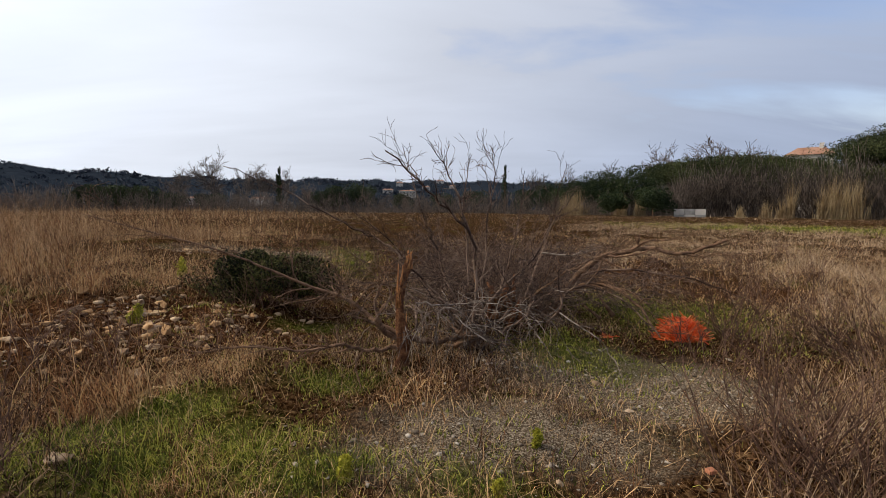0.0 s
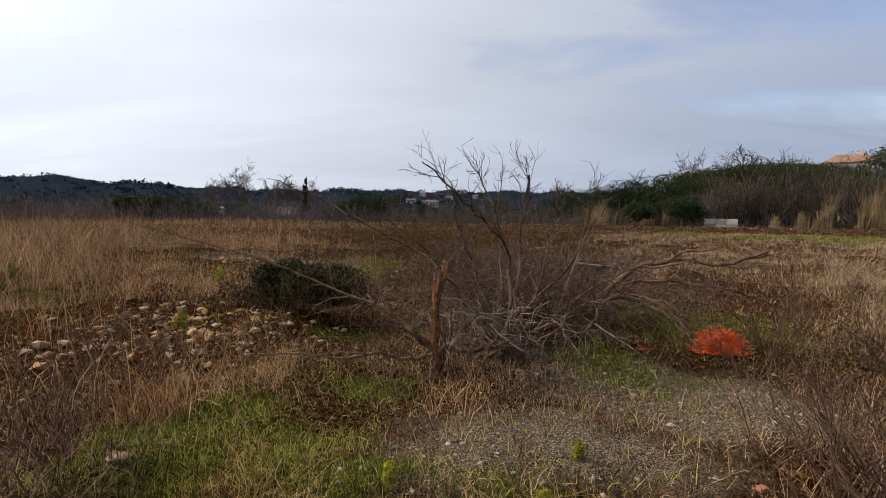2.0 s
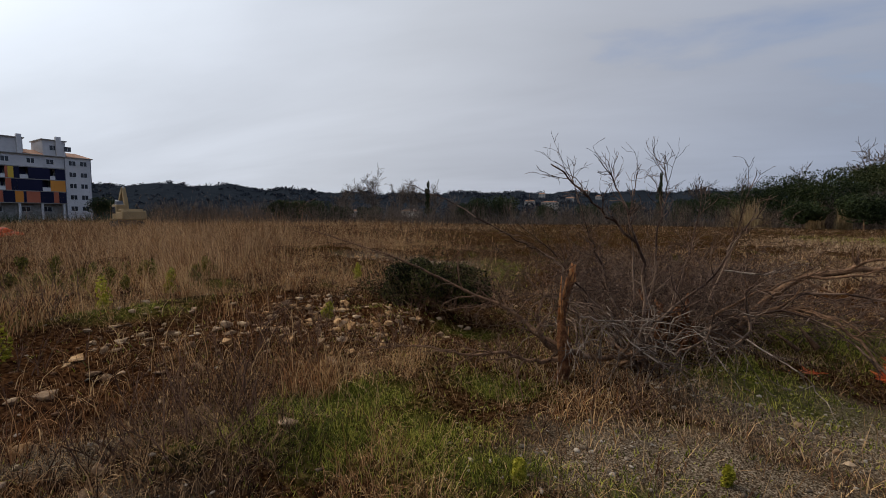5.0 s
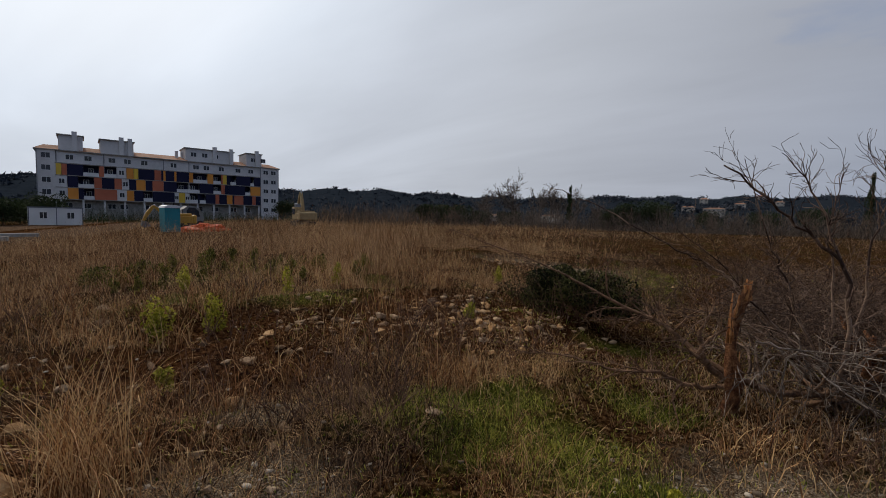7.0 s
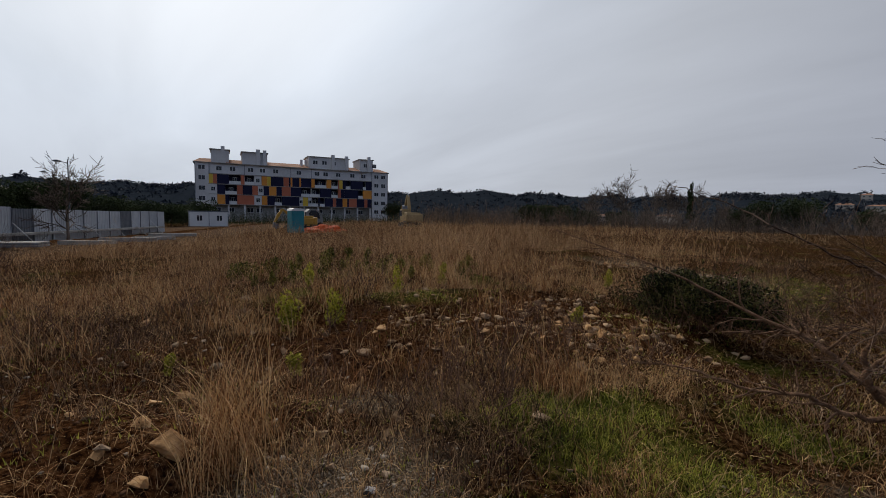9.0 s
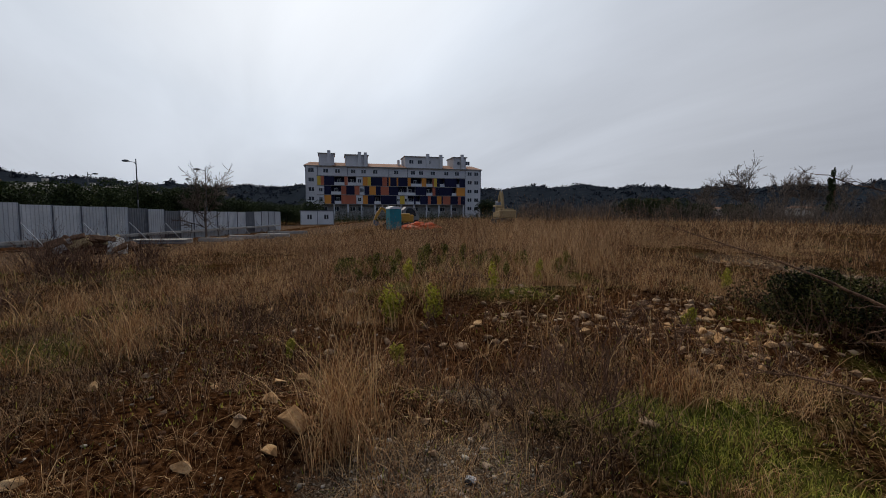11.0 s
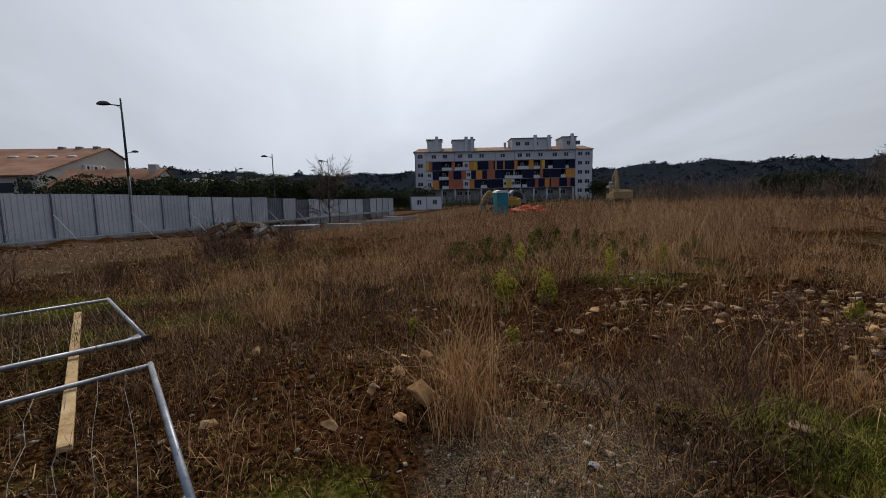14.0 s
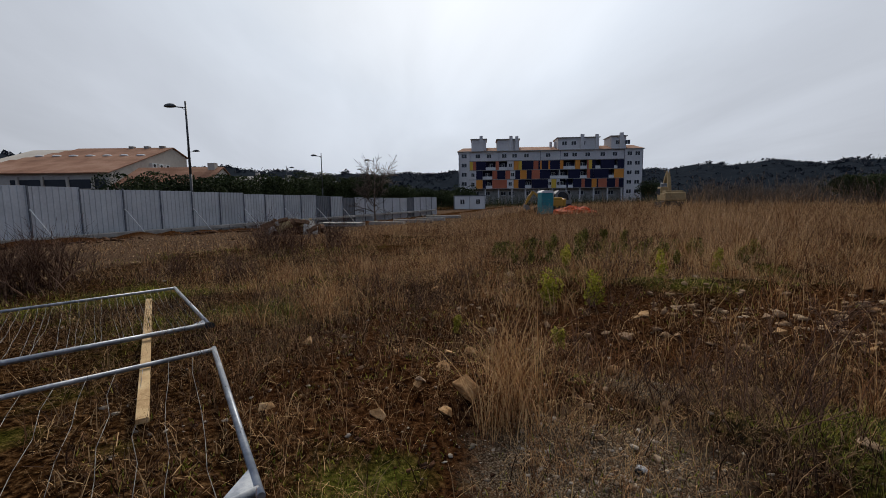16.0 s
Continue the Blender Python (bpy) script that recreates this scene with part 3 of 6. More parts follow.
    blades("pale_field_grass", x, y, 0.06 + 0.3 * rng.random(len(x)) ** 2, 0.004 + 0.0005 * np.hypot(x, y), 1.0, M["pale"], "pale matted straw on the open ground", "dry grass", 2)


def near_grass():
    # short dry grass and dead stems all over the near ground
    x, y = scatter(19000, -58, 130, 1.5, 13, 1.2)
    want = (0.05 + 0.95 * clumpy(x, y, 1.7, 11) ** 1.6) * (1 - 0.9 * bare(x, y)) * (1 - 0.6 * zone(x, y, GREEN))
    keep = rng.random(len(x)) < want
    x, y = tufts(x[keep], y[keep], 7, 0.07)
    blades("short_dry_grass", x, y, 0.05 + 0.26 * rng.random(len(x)) ** 2, rng.uniform(0.003, 0.009, len(x)), 1.0, M["litter"], "short dead grass and weed stems", "dry grass", 2)
    # pale straw on the side of the bare shrub
    x, y = scatter(6000, -64, -30, 2.2, 16, 1.3)
    az = np.degrees(np.arctan2(-x, y))
    want = clumpy(x, y, 1.1, 21) * ramp01(-az, 33, 43) * (1 - 0.6 * zone(x, y, GREEN)) * (1 - 0.7 * zone(x, y, GRAVEL))
    keep = rng.random(len(x)) < want
    x, y = tufts(x[keep], y[keep], 10, 0.10)
    blades("pale_dry_grass", x, y, rng.uniform(0.15, 0.55, len(x)), rng.uniform(0.003, 0.006, len(x)), 0.6, M["pale"], "pale straw-coloured grass bent over", "dry grass", 2)
    # bleached grass lying under the brush
    x, y = scatter(2600, -22, 14, 3.3, 6.2, 1.3)
    keep = rng.random(len(x)) < clumpy(x, y, 1.6, 24) * (1 - 0.6 * zone(x, y, GREEN))
    x, y = tufts(x[keep], y[keep], 4, 0.08)
    blades("bleached_grass", x, y, 0.05 + 0.2 * rng.random(len(x)) ** 1.5, rng.uniform(0.003, 0.006, len(x)), 0.9, M["pale"], "bleached grass lying under the brush", "dry grass", 3, curl=0.9)
    # single tall dry tufts close to the camera
    tx, ty = [], []
    for a, d, k, s in ((66, 4.1, 70, 0.18), (61, 4.6, 60, 0.2), (72, 5.6, 70, 0.2), (38, 4.5, 90, 0.3), (44, 4.9, 80, 0.3), (43, 6.3, 80, 0.3), (52, 5.3, 60, 0.3),
                       (4, 3.55, 130, 0.25), (0, 3.8, 110, 0.22), (97, 6.4, 80, 0.35), (100, 6.4, 80, 0.3), (47, 6.6, 70, 0.25), (50, 8, 120, 0.4), (28, 5.2, 50, 0.3)):
        cx, cy = polar(a, d)
        tx.append(cx + rng.normal(0, s, k)), ty.append(cy + rng.normal(0, s, k))
    ca, cd = rng.uniform(36, 112, 150), rng.uniform(3.9, 10.0, 150)
    for a, d in zip(ca, cd):
        cx, cy = polar(a, d)
        if float(bare(cx, cy)) < 0.55 and float(zone(cx, cy, GREEN)) < 0.75 and not (a > 100 and d < 5.5):
            k, s = int(rng.integers(22, 85)), rng.uniform(0.05, 0.16)
            tx.append(cx + rng.normal(0, s, k)), ty.append(cy + rng.normal(0, s, k))
    x, y = np.concatenate(tx), np.concatenate(ty)
    blades("dry_grass_tufts", x, y, (0.14 + 0.56 * rng.random(len(x)) ** 1.4) * np.where(np.degrees(np.arctan2(-x, y)) < 20, 0.6, 1.0), rng.uniform(0.004, 0.009, len(x)), 0.45, M["gold"], "tufts of tall dry grass on the bare earth", "dry grass", 4, curl=0.9)
    # the tall red-gold tuft beside the ochre block
    x, y = [], []
    for a, d, k, spread in ((81.6, 3.38, 240, 0.085), (79.6, 3.22, 150, 0.11), (83.2, 3.2, 110, 0.10), (80.5, 3.7, 120, 0.13), (78, 3.5, 80, 0.12)):
        cx, cy = polar(a, d)
        x.append(cx + rng.normal(0, spread, k)), y.append(cy + rng.normal(0, spread, k))
    x, y = np.concatenate(x), np.concatenate(y)
    blades("tall_grass_tuft", x, y, 0.16 + 0.92 * rng.random(len(x)) ** 1.5, rng.uniform(0.003, 0.007, len(x)), 0.42, M["gold"], "tall tuft of red-gold dry grass", "dry grass", 5, curl=0.95)
    # dark dead growth between the gravel and the green patch, and round the lying panels
    x, y = scatter(9000, 38, 128, 2.3, 8.0, 1.25)
    keep = rng.random(len(x)) < zone(x, y, [(52, 3.4, 1.1, 0.8), (44, 4.4, 0.8, 0.5), (103, 5.6, 1.6, 1.2), (112, 7.5, 2.0, 1.4), (95, 8.0, 2.0, 1.2)]) * (0.3 + 0.7 * clumpy(x, y, 2.4, 91))
    x, y = tufts(x[keep], y[keep], 9, 0.06)
    blades("dark_dead_weeds", x, y, 0.04 + 0.30 * rng.random(len(x)) ** 1.7, rng.uniform(0.003, 0.008, len(x)), 0.7, M["deadmat"], "dark dead weeds matted over the soil", "dry grass", 3)
    # fine bleached strands curling over the dead growth
    x, y = scatter(9000, 24, 116, 2.3, 11, 1.25)
    want = (1 - 0.85 * zone(x, y, [(52, 3.4, 1.1, 0.8), (101, 5.0, 1.6, 1.2)])) * clumpy(x, y, 2.0, 81) ** 1.8 * (1 - 0.85 * bare(x, y)) * (1 - 0.6 * zone(x, y, GREEN))
    keep = rng.random(len(x)) < want
    x, y = tufts(x[keep], y[keep], 14, 0.07)
    blades("fine_straw", x, y, 0.08 + 0.36 * rng.random(len(x)) ** 1.6, rng.uniform(0.0018, 0.004, len(x)), 0.75, M["gold"], "fine bleached straw curling over dead growth", "dry grass", 4, curl=0.95)
    # green grass in its patches, thin elsewhere
    x, y = scatter(240000, -58, 128, 1.5, 16, 1.15)
    want = np.clip(zone(x, y, GREEN) * 1.4 - 0.15, 0, 1) * (0.06 + 0.94 * clumpy(x, y, 3.6, 31) ** 1.5) + 0.012
    keep = rng.random(len(x)) < want
    x, y = x[keep], y[keep]
    blades("green_grass", x, y, rng.uniform(0.02, 0.12, len(x)) * (0.3 + 1.0 * clumpy(x, y, 3.0, 33)), rng.uniform(0.004, 0.010, len(x)), 0.75, M["green"], "fresh green grass in patches", "grass", 2)
    # taller lush clumps in the heart of the near patches
    cx, cy = [], []
    for a, d, wide, deep in GREEN[:8]:
        k = int(300 * wide)
        q = rng.normal(0, 1, (2, k))
        px, py = polar(a + np.degrees(q[0] * wide * 0.40 / d), d + q[1] * deep * 0.40)
        cx.append(px), cy.append(py)
    x, y = tufts(np.concatenate(cx), np.concatenate(cy), 9, 0.035)
    blades("lush_grass", x, y, (0.03 + 0.13 * rng.random(len(x)) ** 2) * (0.3 + 1.1 * clumpy(x, y, 5.0, 35)), rng.uniform(0.003, 0.007, len(x)), 0.75, M["green"], "taller lush green grass clumps", "grass", 3)
    x, y = scatter(30000, -62, -20, 32, 52, 1.3)
    keep = rng.random(len(x)) < zone(x, y, [(-42, 41, 14, 5.0)])
    x, y = x[keep], y[keep]
    blades("far_green_grass", x, y, rng.uniform(0.05, 0.2, len(x)), np.full(len(x), 0.03), 0.4, M["green"], "strip of green grass before the trees", "grass", 1)
    # low creeping weeds
    x, y = scatter(30000, -58, 128, 1.5, 9, 1.2)
    keep = rng.random(len(x)) < (0.35 + 0.5 * (np.abs(np.degrees(np.arctan2(-x, y))) < 32)) * clumpy(x, y, 1.3, 41) ** 1.2 * (1 - 0.5 * bare(x, y))
    x, y = tufts(x[keep], y[keep], 6, 0.035)
    blades("creeping_weeds", x, y, rng.uniform(0.02, 0.06, len(x)), rng.uniform(0.008, 0.016, len(x)), 0.9, M["green"], "low creeping green weeds", "weeds", 1)
    # lying stems
    x, y = scatter(330000, -58, 130, 1.4, 12, 1.1)
    keep = rng.random(len(x)) < (1 - 0.5 * ramp01(np.degrees(np.arctan2(-x, y)), 84, 94)) * (0.2 + 0.8 * clumpy(x, y, 1.5, 51) ** 1.5) * (1 - 0.88 * bare(x, y)) * (1 - 0.55 * zone(x, y, GREEN))
    x, y = x[keep], y[keep]
    blades("plant_litter", x, y, 0.03 + 0.26 * rng.random(len(x)) ** 2.2, rng.uniform(0.0018, 0.005, len(x)), 1.2, M["litter"], "fallen dead stems and straw", "plant litter", 1, ground_z(x, y) + 0.012, curl=0.15)


def verge():
    x, y = scatter(15000, 92, 131, 9, 34, 1.3)
    want = (0.2 + 0.8 * clumpy(x, y, 0.9, 71)) * ramp01(off_fence(x, y), 10.5, 15)
    keep = rng.random(len(x)) < want
    x, y = tufts(x[keep], y[keep], 6, 0.11)
    blades("verge_grass", x, y, 0.04 + 0.26 * rng.random(len(x)) ** 2, rng.uniform(0.006, 0.014, len(x)), 0.9, M["deadmat"], "rough dead grass beside the dirt track", "dry grass", 2)
    x, y = scatter(26000, 96, 131, 8, 22, 1.3)
    keep = rng.random(len(x)) < clumpy(x, y, 0.8, 73) ** 2 * ramp01(off_fence(x, y), 10.5, 14)
    x, y = x[keep], y[keep]
    blades("verge_green", x, y, rng.uniform(0.04, 0.16, len(x)), rng.uniform(0.008, 0.016, len(x)), 0.6, M["green"], "thin green grass beside the dirt track", "grass", 1)


tall_field()
near_grass()
verge()


# ---- stones ----
ico = bmesh.new()
bmesh.ops.create_icosphere(ico, subdivisions=1, radius=1.0)
ICO_V = np.array([v.co[:] for v in ico.verts])
ICO_F = np.array([[v.index for v in f.verts] for f in ico.faces])
ico.free()


def stones(name, x, y, size, mat, label, category, sink=0.35):
    n, m = len(x), len(ICO_V)
    sq = np.stack([rng.uniform(0.7, 1.4, n), rng.uniform(0.6, 1.1, n), rng.uniform(0.28, 0.65, n)], -1) * size[:, None]
    v = ICO_V[None] * (1 + rng.uniform(-0.62, 0.35, (n, m, 1))) * sq[:, None]
    a = rng.uniform(0, 6.283, n)
    c, s = np.cos(a)[:, None], np.sin(a)[:, None]
    vx, vy = v[..., 0] * c - v[..., 1] * s, v[..., 0] * s + v[..., 1] * c
    z = ground_z(x, y)[:, None] + v[..., 2] + (sq[:, 2] * (1 - 2 * sink))[:, None]
    pts = np.stack([vx + x[:, None], vy + y[:, None], z], -1)
    f = (np.arange(n)[:, None, None] * m + ICO_F[None]).reshape(-1, 3)
    return tagged(mesh_of(name, pts.reshape(-1, 3), f, mat), label, category, kind="stuff")


x, y = scatter(120000, -58, 126, 1.5, 15, 1.25)
keep = rng.random(len(x)) < 0.55 * np.clip(zone(x, y, GRAVEL) * 1.2 - 0.1, 0, 1) * clumpy(x, y, 2.0, 61) + 0.010 + 0.05 * ramp01(np.degrees(np.arctan2(-x, y)), 30, 42) * (1 - ramp01(np.hypot(x, y), 6, 9)) * clumpy(x, y, 1.1, 62)
x, y = x[keep], y[keep]
stones("gravel", x, y, 0.006 + 0.024 * rng.random(len(x)) ** 3.5, M["pebble"], "pale loose gravel and small limestone chips", "gravel")
x, y = scatter(24000, -50, 126, 2.0, 12, 1.25)
keep = rng.random(len(x)) < 0.4 * np.clip(zone(x, y, EARTH) * 1.3 - 0.15, 0, 1) + 0.004
x, y = x[keep], y[keep]
stones("earth_clods", x, y, 0.006 + 0.03 * rng.random(len(x)) ** 2.5, M["clod"], "crumbled clods of red earth", "earth")
x, y = scatter(9000, 10, 60, 4.5, 16, 1.3)
keep = rng.random(len(x)) < np.clip(zone(x, y, [(36, 5.8, 1.6, 1.0), (24, 13, 2.4, 1.6), (55, 6.2, 1.2, 0.5)]) * 1.3 - 0.2, 0, 1) * 0.6 + 0.03
x, y = x[keep], y[keep]
stones("limestone_rubble", x, y, 0.012 + 0.055 * rng.random(len(x)) ** 2, M["rubble"], "broken limestone rubble half sunk in red earth", "rubble", 0.42)
s, q = rng.uniform(-6, 48, 6000), rng.uniform(2.2, 13.5, 6000)
x, y = FENCE_A.x + fence_dir.x * s + fence_out.x * q, FENCE_A.y + fence_dir.y * s + fence_out.y * q
stones("track_stones", x, y, 0.015 + 0.06 * rng.random(6000) ** 4, M["rubble"], "loose stones on the dirt track", "stones", 0.4)
s, q = rng.uniform(-6, 48, 1500), 3.5 + 10 * rng.random(1500) ** 0.6
x, y = tufts(FENCE_A.x + fence_dir.x * s + fence_out.x * q, FENCE_A.y + fence_dir.y * s + fence_out.y * q, 9, 0.10)
blades("track_weeds", x, y, 0.05 + 0.3 * rng.random(len(x)) ** 2, rng.uniform(0.006, 0.016, len(x)), 0.6, M["litter"], "sparse dead weeds along the dirt track", "dry grass", 2)
x = rng.uniform(0, 1, 9000)
s, q = rng.uniform(-8, 48, 9000), rng.normal(2.0, 0.6, 9000)
stones("spoil_clods", FENCE_A.x + fence_dir.x * s + fence_out.x * q, FENCE_A.y + fence_dir.y * s + fence_out.y * q, 0.03 + 0.15 * x ** 3, M["clod"], "spoil of brown earth along the fence", "earth", 0.2)


def rock(at, size, turn, flat=0.55, mat="rock", label="pale broken limestone rock on red earth"):
    """A block broken along flat planes, with slightly worn edges, half sunk in the ground."""
    r = random.Random(int(abs(at[0] * 911 + at[1] * 577) * 10))
    bm = bmesh.new()
    for _ in range(10):
        d = Vector((r.gauss(0, 1), r.gauss(0, 1), r.gauss(0, 1))).normalized() * r.uniform(0.62, 1.22)
        bm.verts.new((d.x * size, d.y * size * 0.78, d.z * size * flat))
    hull = bmesh.ops.convex_hull(bm, input=bm.verts)
    bmesh.ops.delete(bm, geom=list({v for v in hull["geom_interior"] if isinstance(v, bmesh.types.BMVert)}), context="VERTS")
    bmesh.ops.bevel(bm, geom=list(bm.edges), offset=size * 0.025, segments=1, affect="EDGES", profile=0.6)
    if size > 0.08:
        bmesh.ops.triangulate(bm, faces=bm.faces)
        bmesh.ops.subdivide_edges(bm, edges=list(bm.edges), cuts=1)
        for v in bm.verts:
            v.co *= 1 + 0.06 * noise.noise(v.co * (5 / size * 0.6) + Vector((at[0], at[1], 0)))
    low = min(v.co.z for v in bm.verts)
    me = bpy.data.meshes.new("rock")
    bm.to_mesh(me)
    bm.free()
    me.materials.append(M[mat])
    ob = new("rock", me)
    ob.matrix_world = pose(at[0], at[1], gz(*at) - low * 0.45, r.uniform(-14, 14), r.uniform(-14, 14), turn)
    return tagged(ob, label, "rock", "limestone rocks on the waste ground")


# blocks round the scraped hollow and the near gravel
for a, d, size, mat in ((89.6, 3.36, 0.10, "ochre"), (88.4, 3.96, 0.09, "ochre"), (92.4, 3.7, 0.075, "ochre"), (86.8, 4.39, 0.095, "ochre"), (84.3, 4.41, 0.09, "ochre"), (93.8, 4.53, 0.06, "ochre"),
                       (98.4, 3.38, 0.085, "ochre"), (98.8, 4.12, 0.035, "rock"), (110.4, 3.85, 0.085, "ochre"), (104, 5.0, 0.10, "ochre"), (70.5, 3.4, 0.045, "rock"), (65.5, 4.17, 0.075, "rock"), (64.4, 2.75, 0.05, "rock"),
                       (70.8, 2.92, 0.055, "rock"), (73.5, 2.6, 0.045, "rock"), (76, 2.9, 0.05, "rock"), (68.6, 2.5, 0.045, "rock"), (42.6, 3.27, 0.085, "rock"), (70.8, 3.42, 0.055, "rock"), (66.1, 4.11, 0.12, "ochre")):
    rock(polar(a, d), size * 0.95, a * 37 % 360, mat=mat)
rock(polar(87.0, 3.54), 0.19, 20, 0.85, "ochre", "large rough ochre limestone block on red earth")
# blocks on the bank
for a, d, size, mat in ((63.8, 4.86, 0.14, "rock"), (60.8, 5.68, 0.16, "ochre"), (61.9, 5.62, 0.10, "ochre"), (50.4, 6.8, 0.08, "rock"), (52.8, 6.21, 0.13, "rock"), (47.0, 6.15, 0.14, "rock"), (42.4, 6.2, 0.12, "ochre"), (86, 7.3, 0.15, "ochre"),
                       (35.2, 6.65, 0.12, "rock"), (38.1, 5.9, 0.14, "ochre"), (33, 5.5, 0.19, "ochre"), (34.7, 5.4, 0.12, "ochre"), (66.2, 4.9, 0.09, "rock"), (28, 5.67, 0.13, "ochre"), (76, 7.75, 0.13, "rock"), (73, 5.6, 0.08, "rock"),
                       (76.4, 6.7, 0.12, "rock"), (40, 5.1, 0.15, "ochre"), (37, 5.2, 0.13, "rock"), (32, 7.35, 0.11, "rock"), (24, 6.0, 0.10, "ochre")):
    rock(polar(a, d), size * 0.75, a * 53 % 360, mat=mat)
# loose stones among the short grass
for a, d, size in ((-24.1, 3.72, 0.06), (-12.8, 3.08, 0.04), (-15.9, 2.58, 0.05), (-0.7, 2.3, 0.04), (-23, 3.85, 0.06), (-3, 2.7, 0.03), (2, 2.5, 0.035), (-20, 4.1, 0.09)):
    rock(polar(a, d), size * 0.7, a * 37 % 360)
for i in range(150):
    a, d = rng.normal(36, 5.5), rng.normal(5.8, 0.75)
    if d > 4.6:
        rock(polar(a, d), 0.024 + 0.075 * rng.random() ** 2, rng.uniform(0, 360), rng.uniform(0.45, 0.8), "ochre" if rng.random() < 0.6 else "rock")
for i in range(45):
    rock(polar(rng.normal(24, 6), rng.normal(12.5, 1.6)), 0.04 + 0.10 * rng.random() ** 2, rng.uniform(0, 360), 0.6, "ochre" if rng.random() < 0.6 else "rock")
for i in range(90):
    rock(polar(rng.uniform(46, 102), rng.uniform(3.2, 7.8)), 0.022 + 0.06 * rng.random() ** 2, rng.uniform(0, 360), 0.6)
for i in range(9):
    rock(polar(rng.normal(-26, 6), rng.normal(17, 2.0)), 0.05 + 0.08 * rng.random() ** 2, rng.uniform(0, 360), 0.6, "ochre")


# ---- woody plants ----
def tubes(name, segs, mat, sides=4):
    """One mesh of tapered tubes: rows of start, end and the two radii."""
    s = np.asarray(segs, float)
    a, b, r0, r1 = s[:, 0:3], s[:, 3:6], s[:, 6], s[:, 7]
    t = b - a
    t /= np.linalg.norm(t, axis=1)[:, None] + 1e-9
    ref = np.where(np.abs(t[:, 2:3]) > 0.9, np.array([[1.0, 0, 0]]), np.array([[0, 0, 1.0]]))
    u = np.cross(t, ref)
    u /= np.linalg.norm(u, axis=1)[:, None] + 1e-9
    w = np.cross(t, u)
    ang = np.arange(sides) * 2 * np.pi / sides
    ring = u[:, None] * np.cos(ang)[None, :, None] + w[:, None] * np.sin(ang)[None, :, None]
    v = np.concatenate([a[:, None] + ring * r0[:, None, None], b[:, None] + ring * r1[:, None, None]], 1)
    k = np.arange(sides)
    pat = np.stack([k, (k + 1) % sides, (k + 1) % sides + sides, k + sides], -1)
    f = (np.arange(len(s))[:, None, None] * 2 * sides + pat[None]).reshape(-1, 4)
    return mesh_of(name, v.reshape(-1, 3), f, mat, True)


def limb(segs, p, d, length, r0, r1, steps, wander=0.18, droop=0.0, r=random):
    """A crooked limb; returns the points along it with their headings and radii."""
    p, d = Vector(p), Vector(d).normalized()
    out = []
    for i in range(steps):
        d = (d + Vector((r.gauss(0, wander), r.gauss(0, wander), r.gauss(0, wander) - droop))).normalized()
        q = p + d * (length / steps)
        a, b = r0 + (r1 - r0) * i / steps, r0 + (r1 - r0) * (i + 1) / steps
        segs.append((*p, *q, a, b))
        out.append((q.copy(), d.copy(), b))
        p = q
    return out


def twiggy(segs, p, d, length, r0, depth, r, kids=5, wander=0.16, droop=0.0, spread=0.7, thin=0.0017, floor=None):
    pts = limb(segs, p, d, length, r0, max(thin, r0 * 0.35), max(3, min(14, int(length / 0.075))) if depth else 4, wander, droop, r)
    if floor is not None:
        for q, _, _ in pts:
            q.z = max(q.z, floor)
    if depth:
        for _ in range(kids):
            q, h, rad = pts[r.randrange(len(pts) // 4, len(pts))]
            side = Vector((r.gauss(0, 1), r.gauss(0, 1), r.gauss(0, 0.8)))
            nd = (h + side * spread * 0.6).normalized()
            twiggy(segs, q, nd, length * r.uniform(0.35, 0.62), max(thin, rad * 0.65), depth - 1, r, kids, wander, droop, spread, thin, floor)


def under(ob, parent):
    ob.parent = parent
    ob.matrix_parent_inverse = parent.matrix_world.inverted()
    return ob


def world(az, d, z):
    x, y = polar(az, d)
    return Vector((float(x), float(y), z))


def curve_limb(segs, pts, r0, r1, r, kids=0, kid_len=0.4, depth=1, spread=0.8):
    """A limb through a few control points with side twigs."""
    P = [Vector(p) for p in pts]
    n = len(P) - 1
    fine = []
    for i in range(n):
        a, b, c, e = P[max(i - 1, 0)], P[i], P[i + 1], P[min(i + 2, n)]
        for k in range(5):
            t = k / 5
            fine.append(0.5 * ((2 * b) + (c - a) * t + (2 * a - 5 * b + 4 * c - e) * t * t + (3 * b - a - 3 * c + e) * t ** 3))
    fine.append(P[-1])
    m = len(fine) - 1
    for i in range(1, m):
        fine[i] = fine[i] + Vector((r.gauss(0, 1), r.gauss(0, 1), r.gauss(0, 1))) * 0.010
    for i in range(m):
        segs.append((*fine[i], *fine[i + 1], r0 + (r1 - r0) * i / m, r0 + (r1 - r0) * (i + 1) / m))
    for _ in range(kids):
        i = r.randrange(m // 4, m)
        h = (fine[i + 1] - fine[i]).normalized()
        nd = (h + Vector((r.gauss(0, 1), r.gauss(0, 1), r.gauss(0.2, 0.8))) * spread * 0.6).normalized()
        twiggy(segs, fine[i], nd, kid_len * r.uniform(0.5, 1.2), (r0 + (r1 - r0) * i / m) * 0.6, depth, r, 4, 0.24)


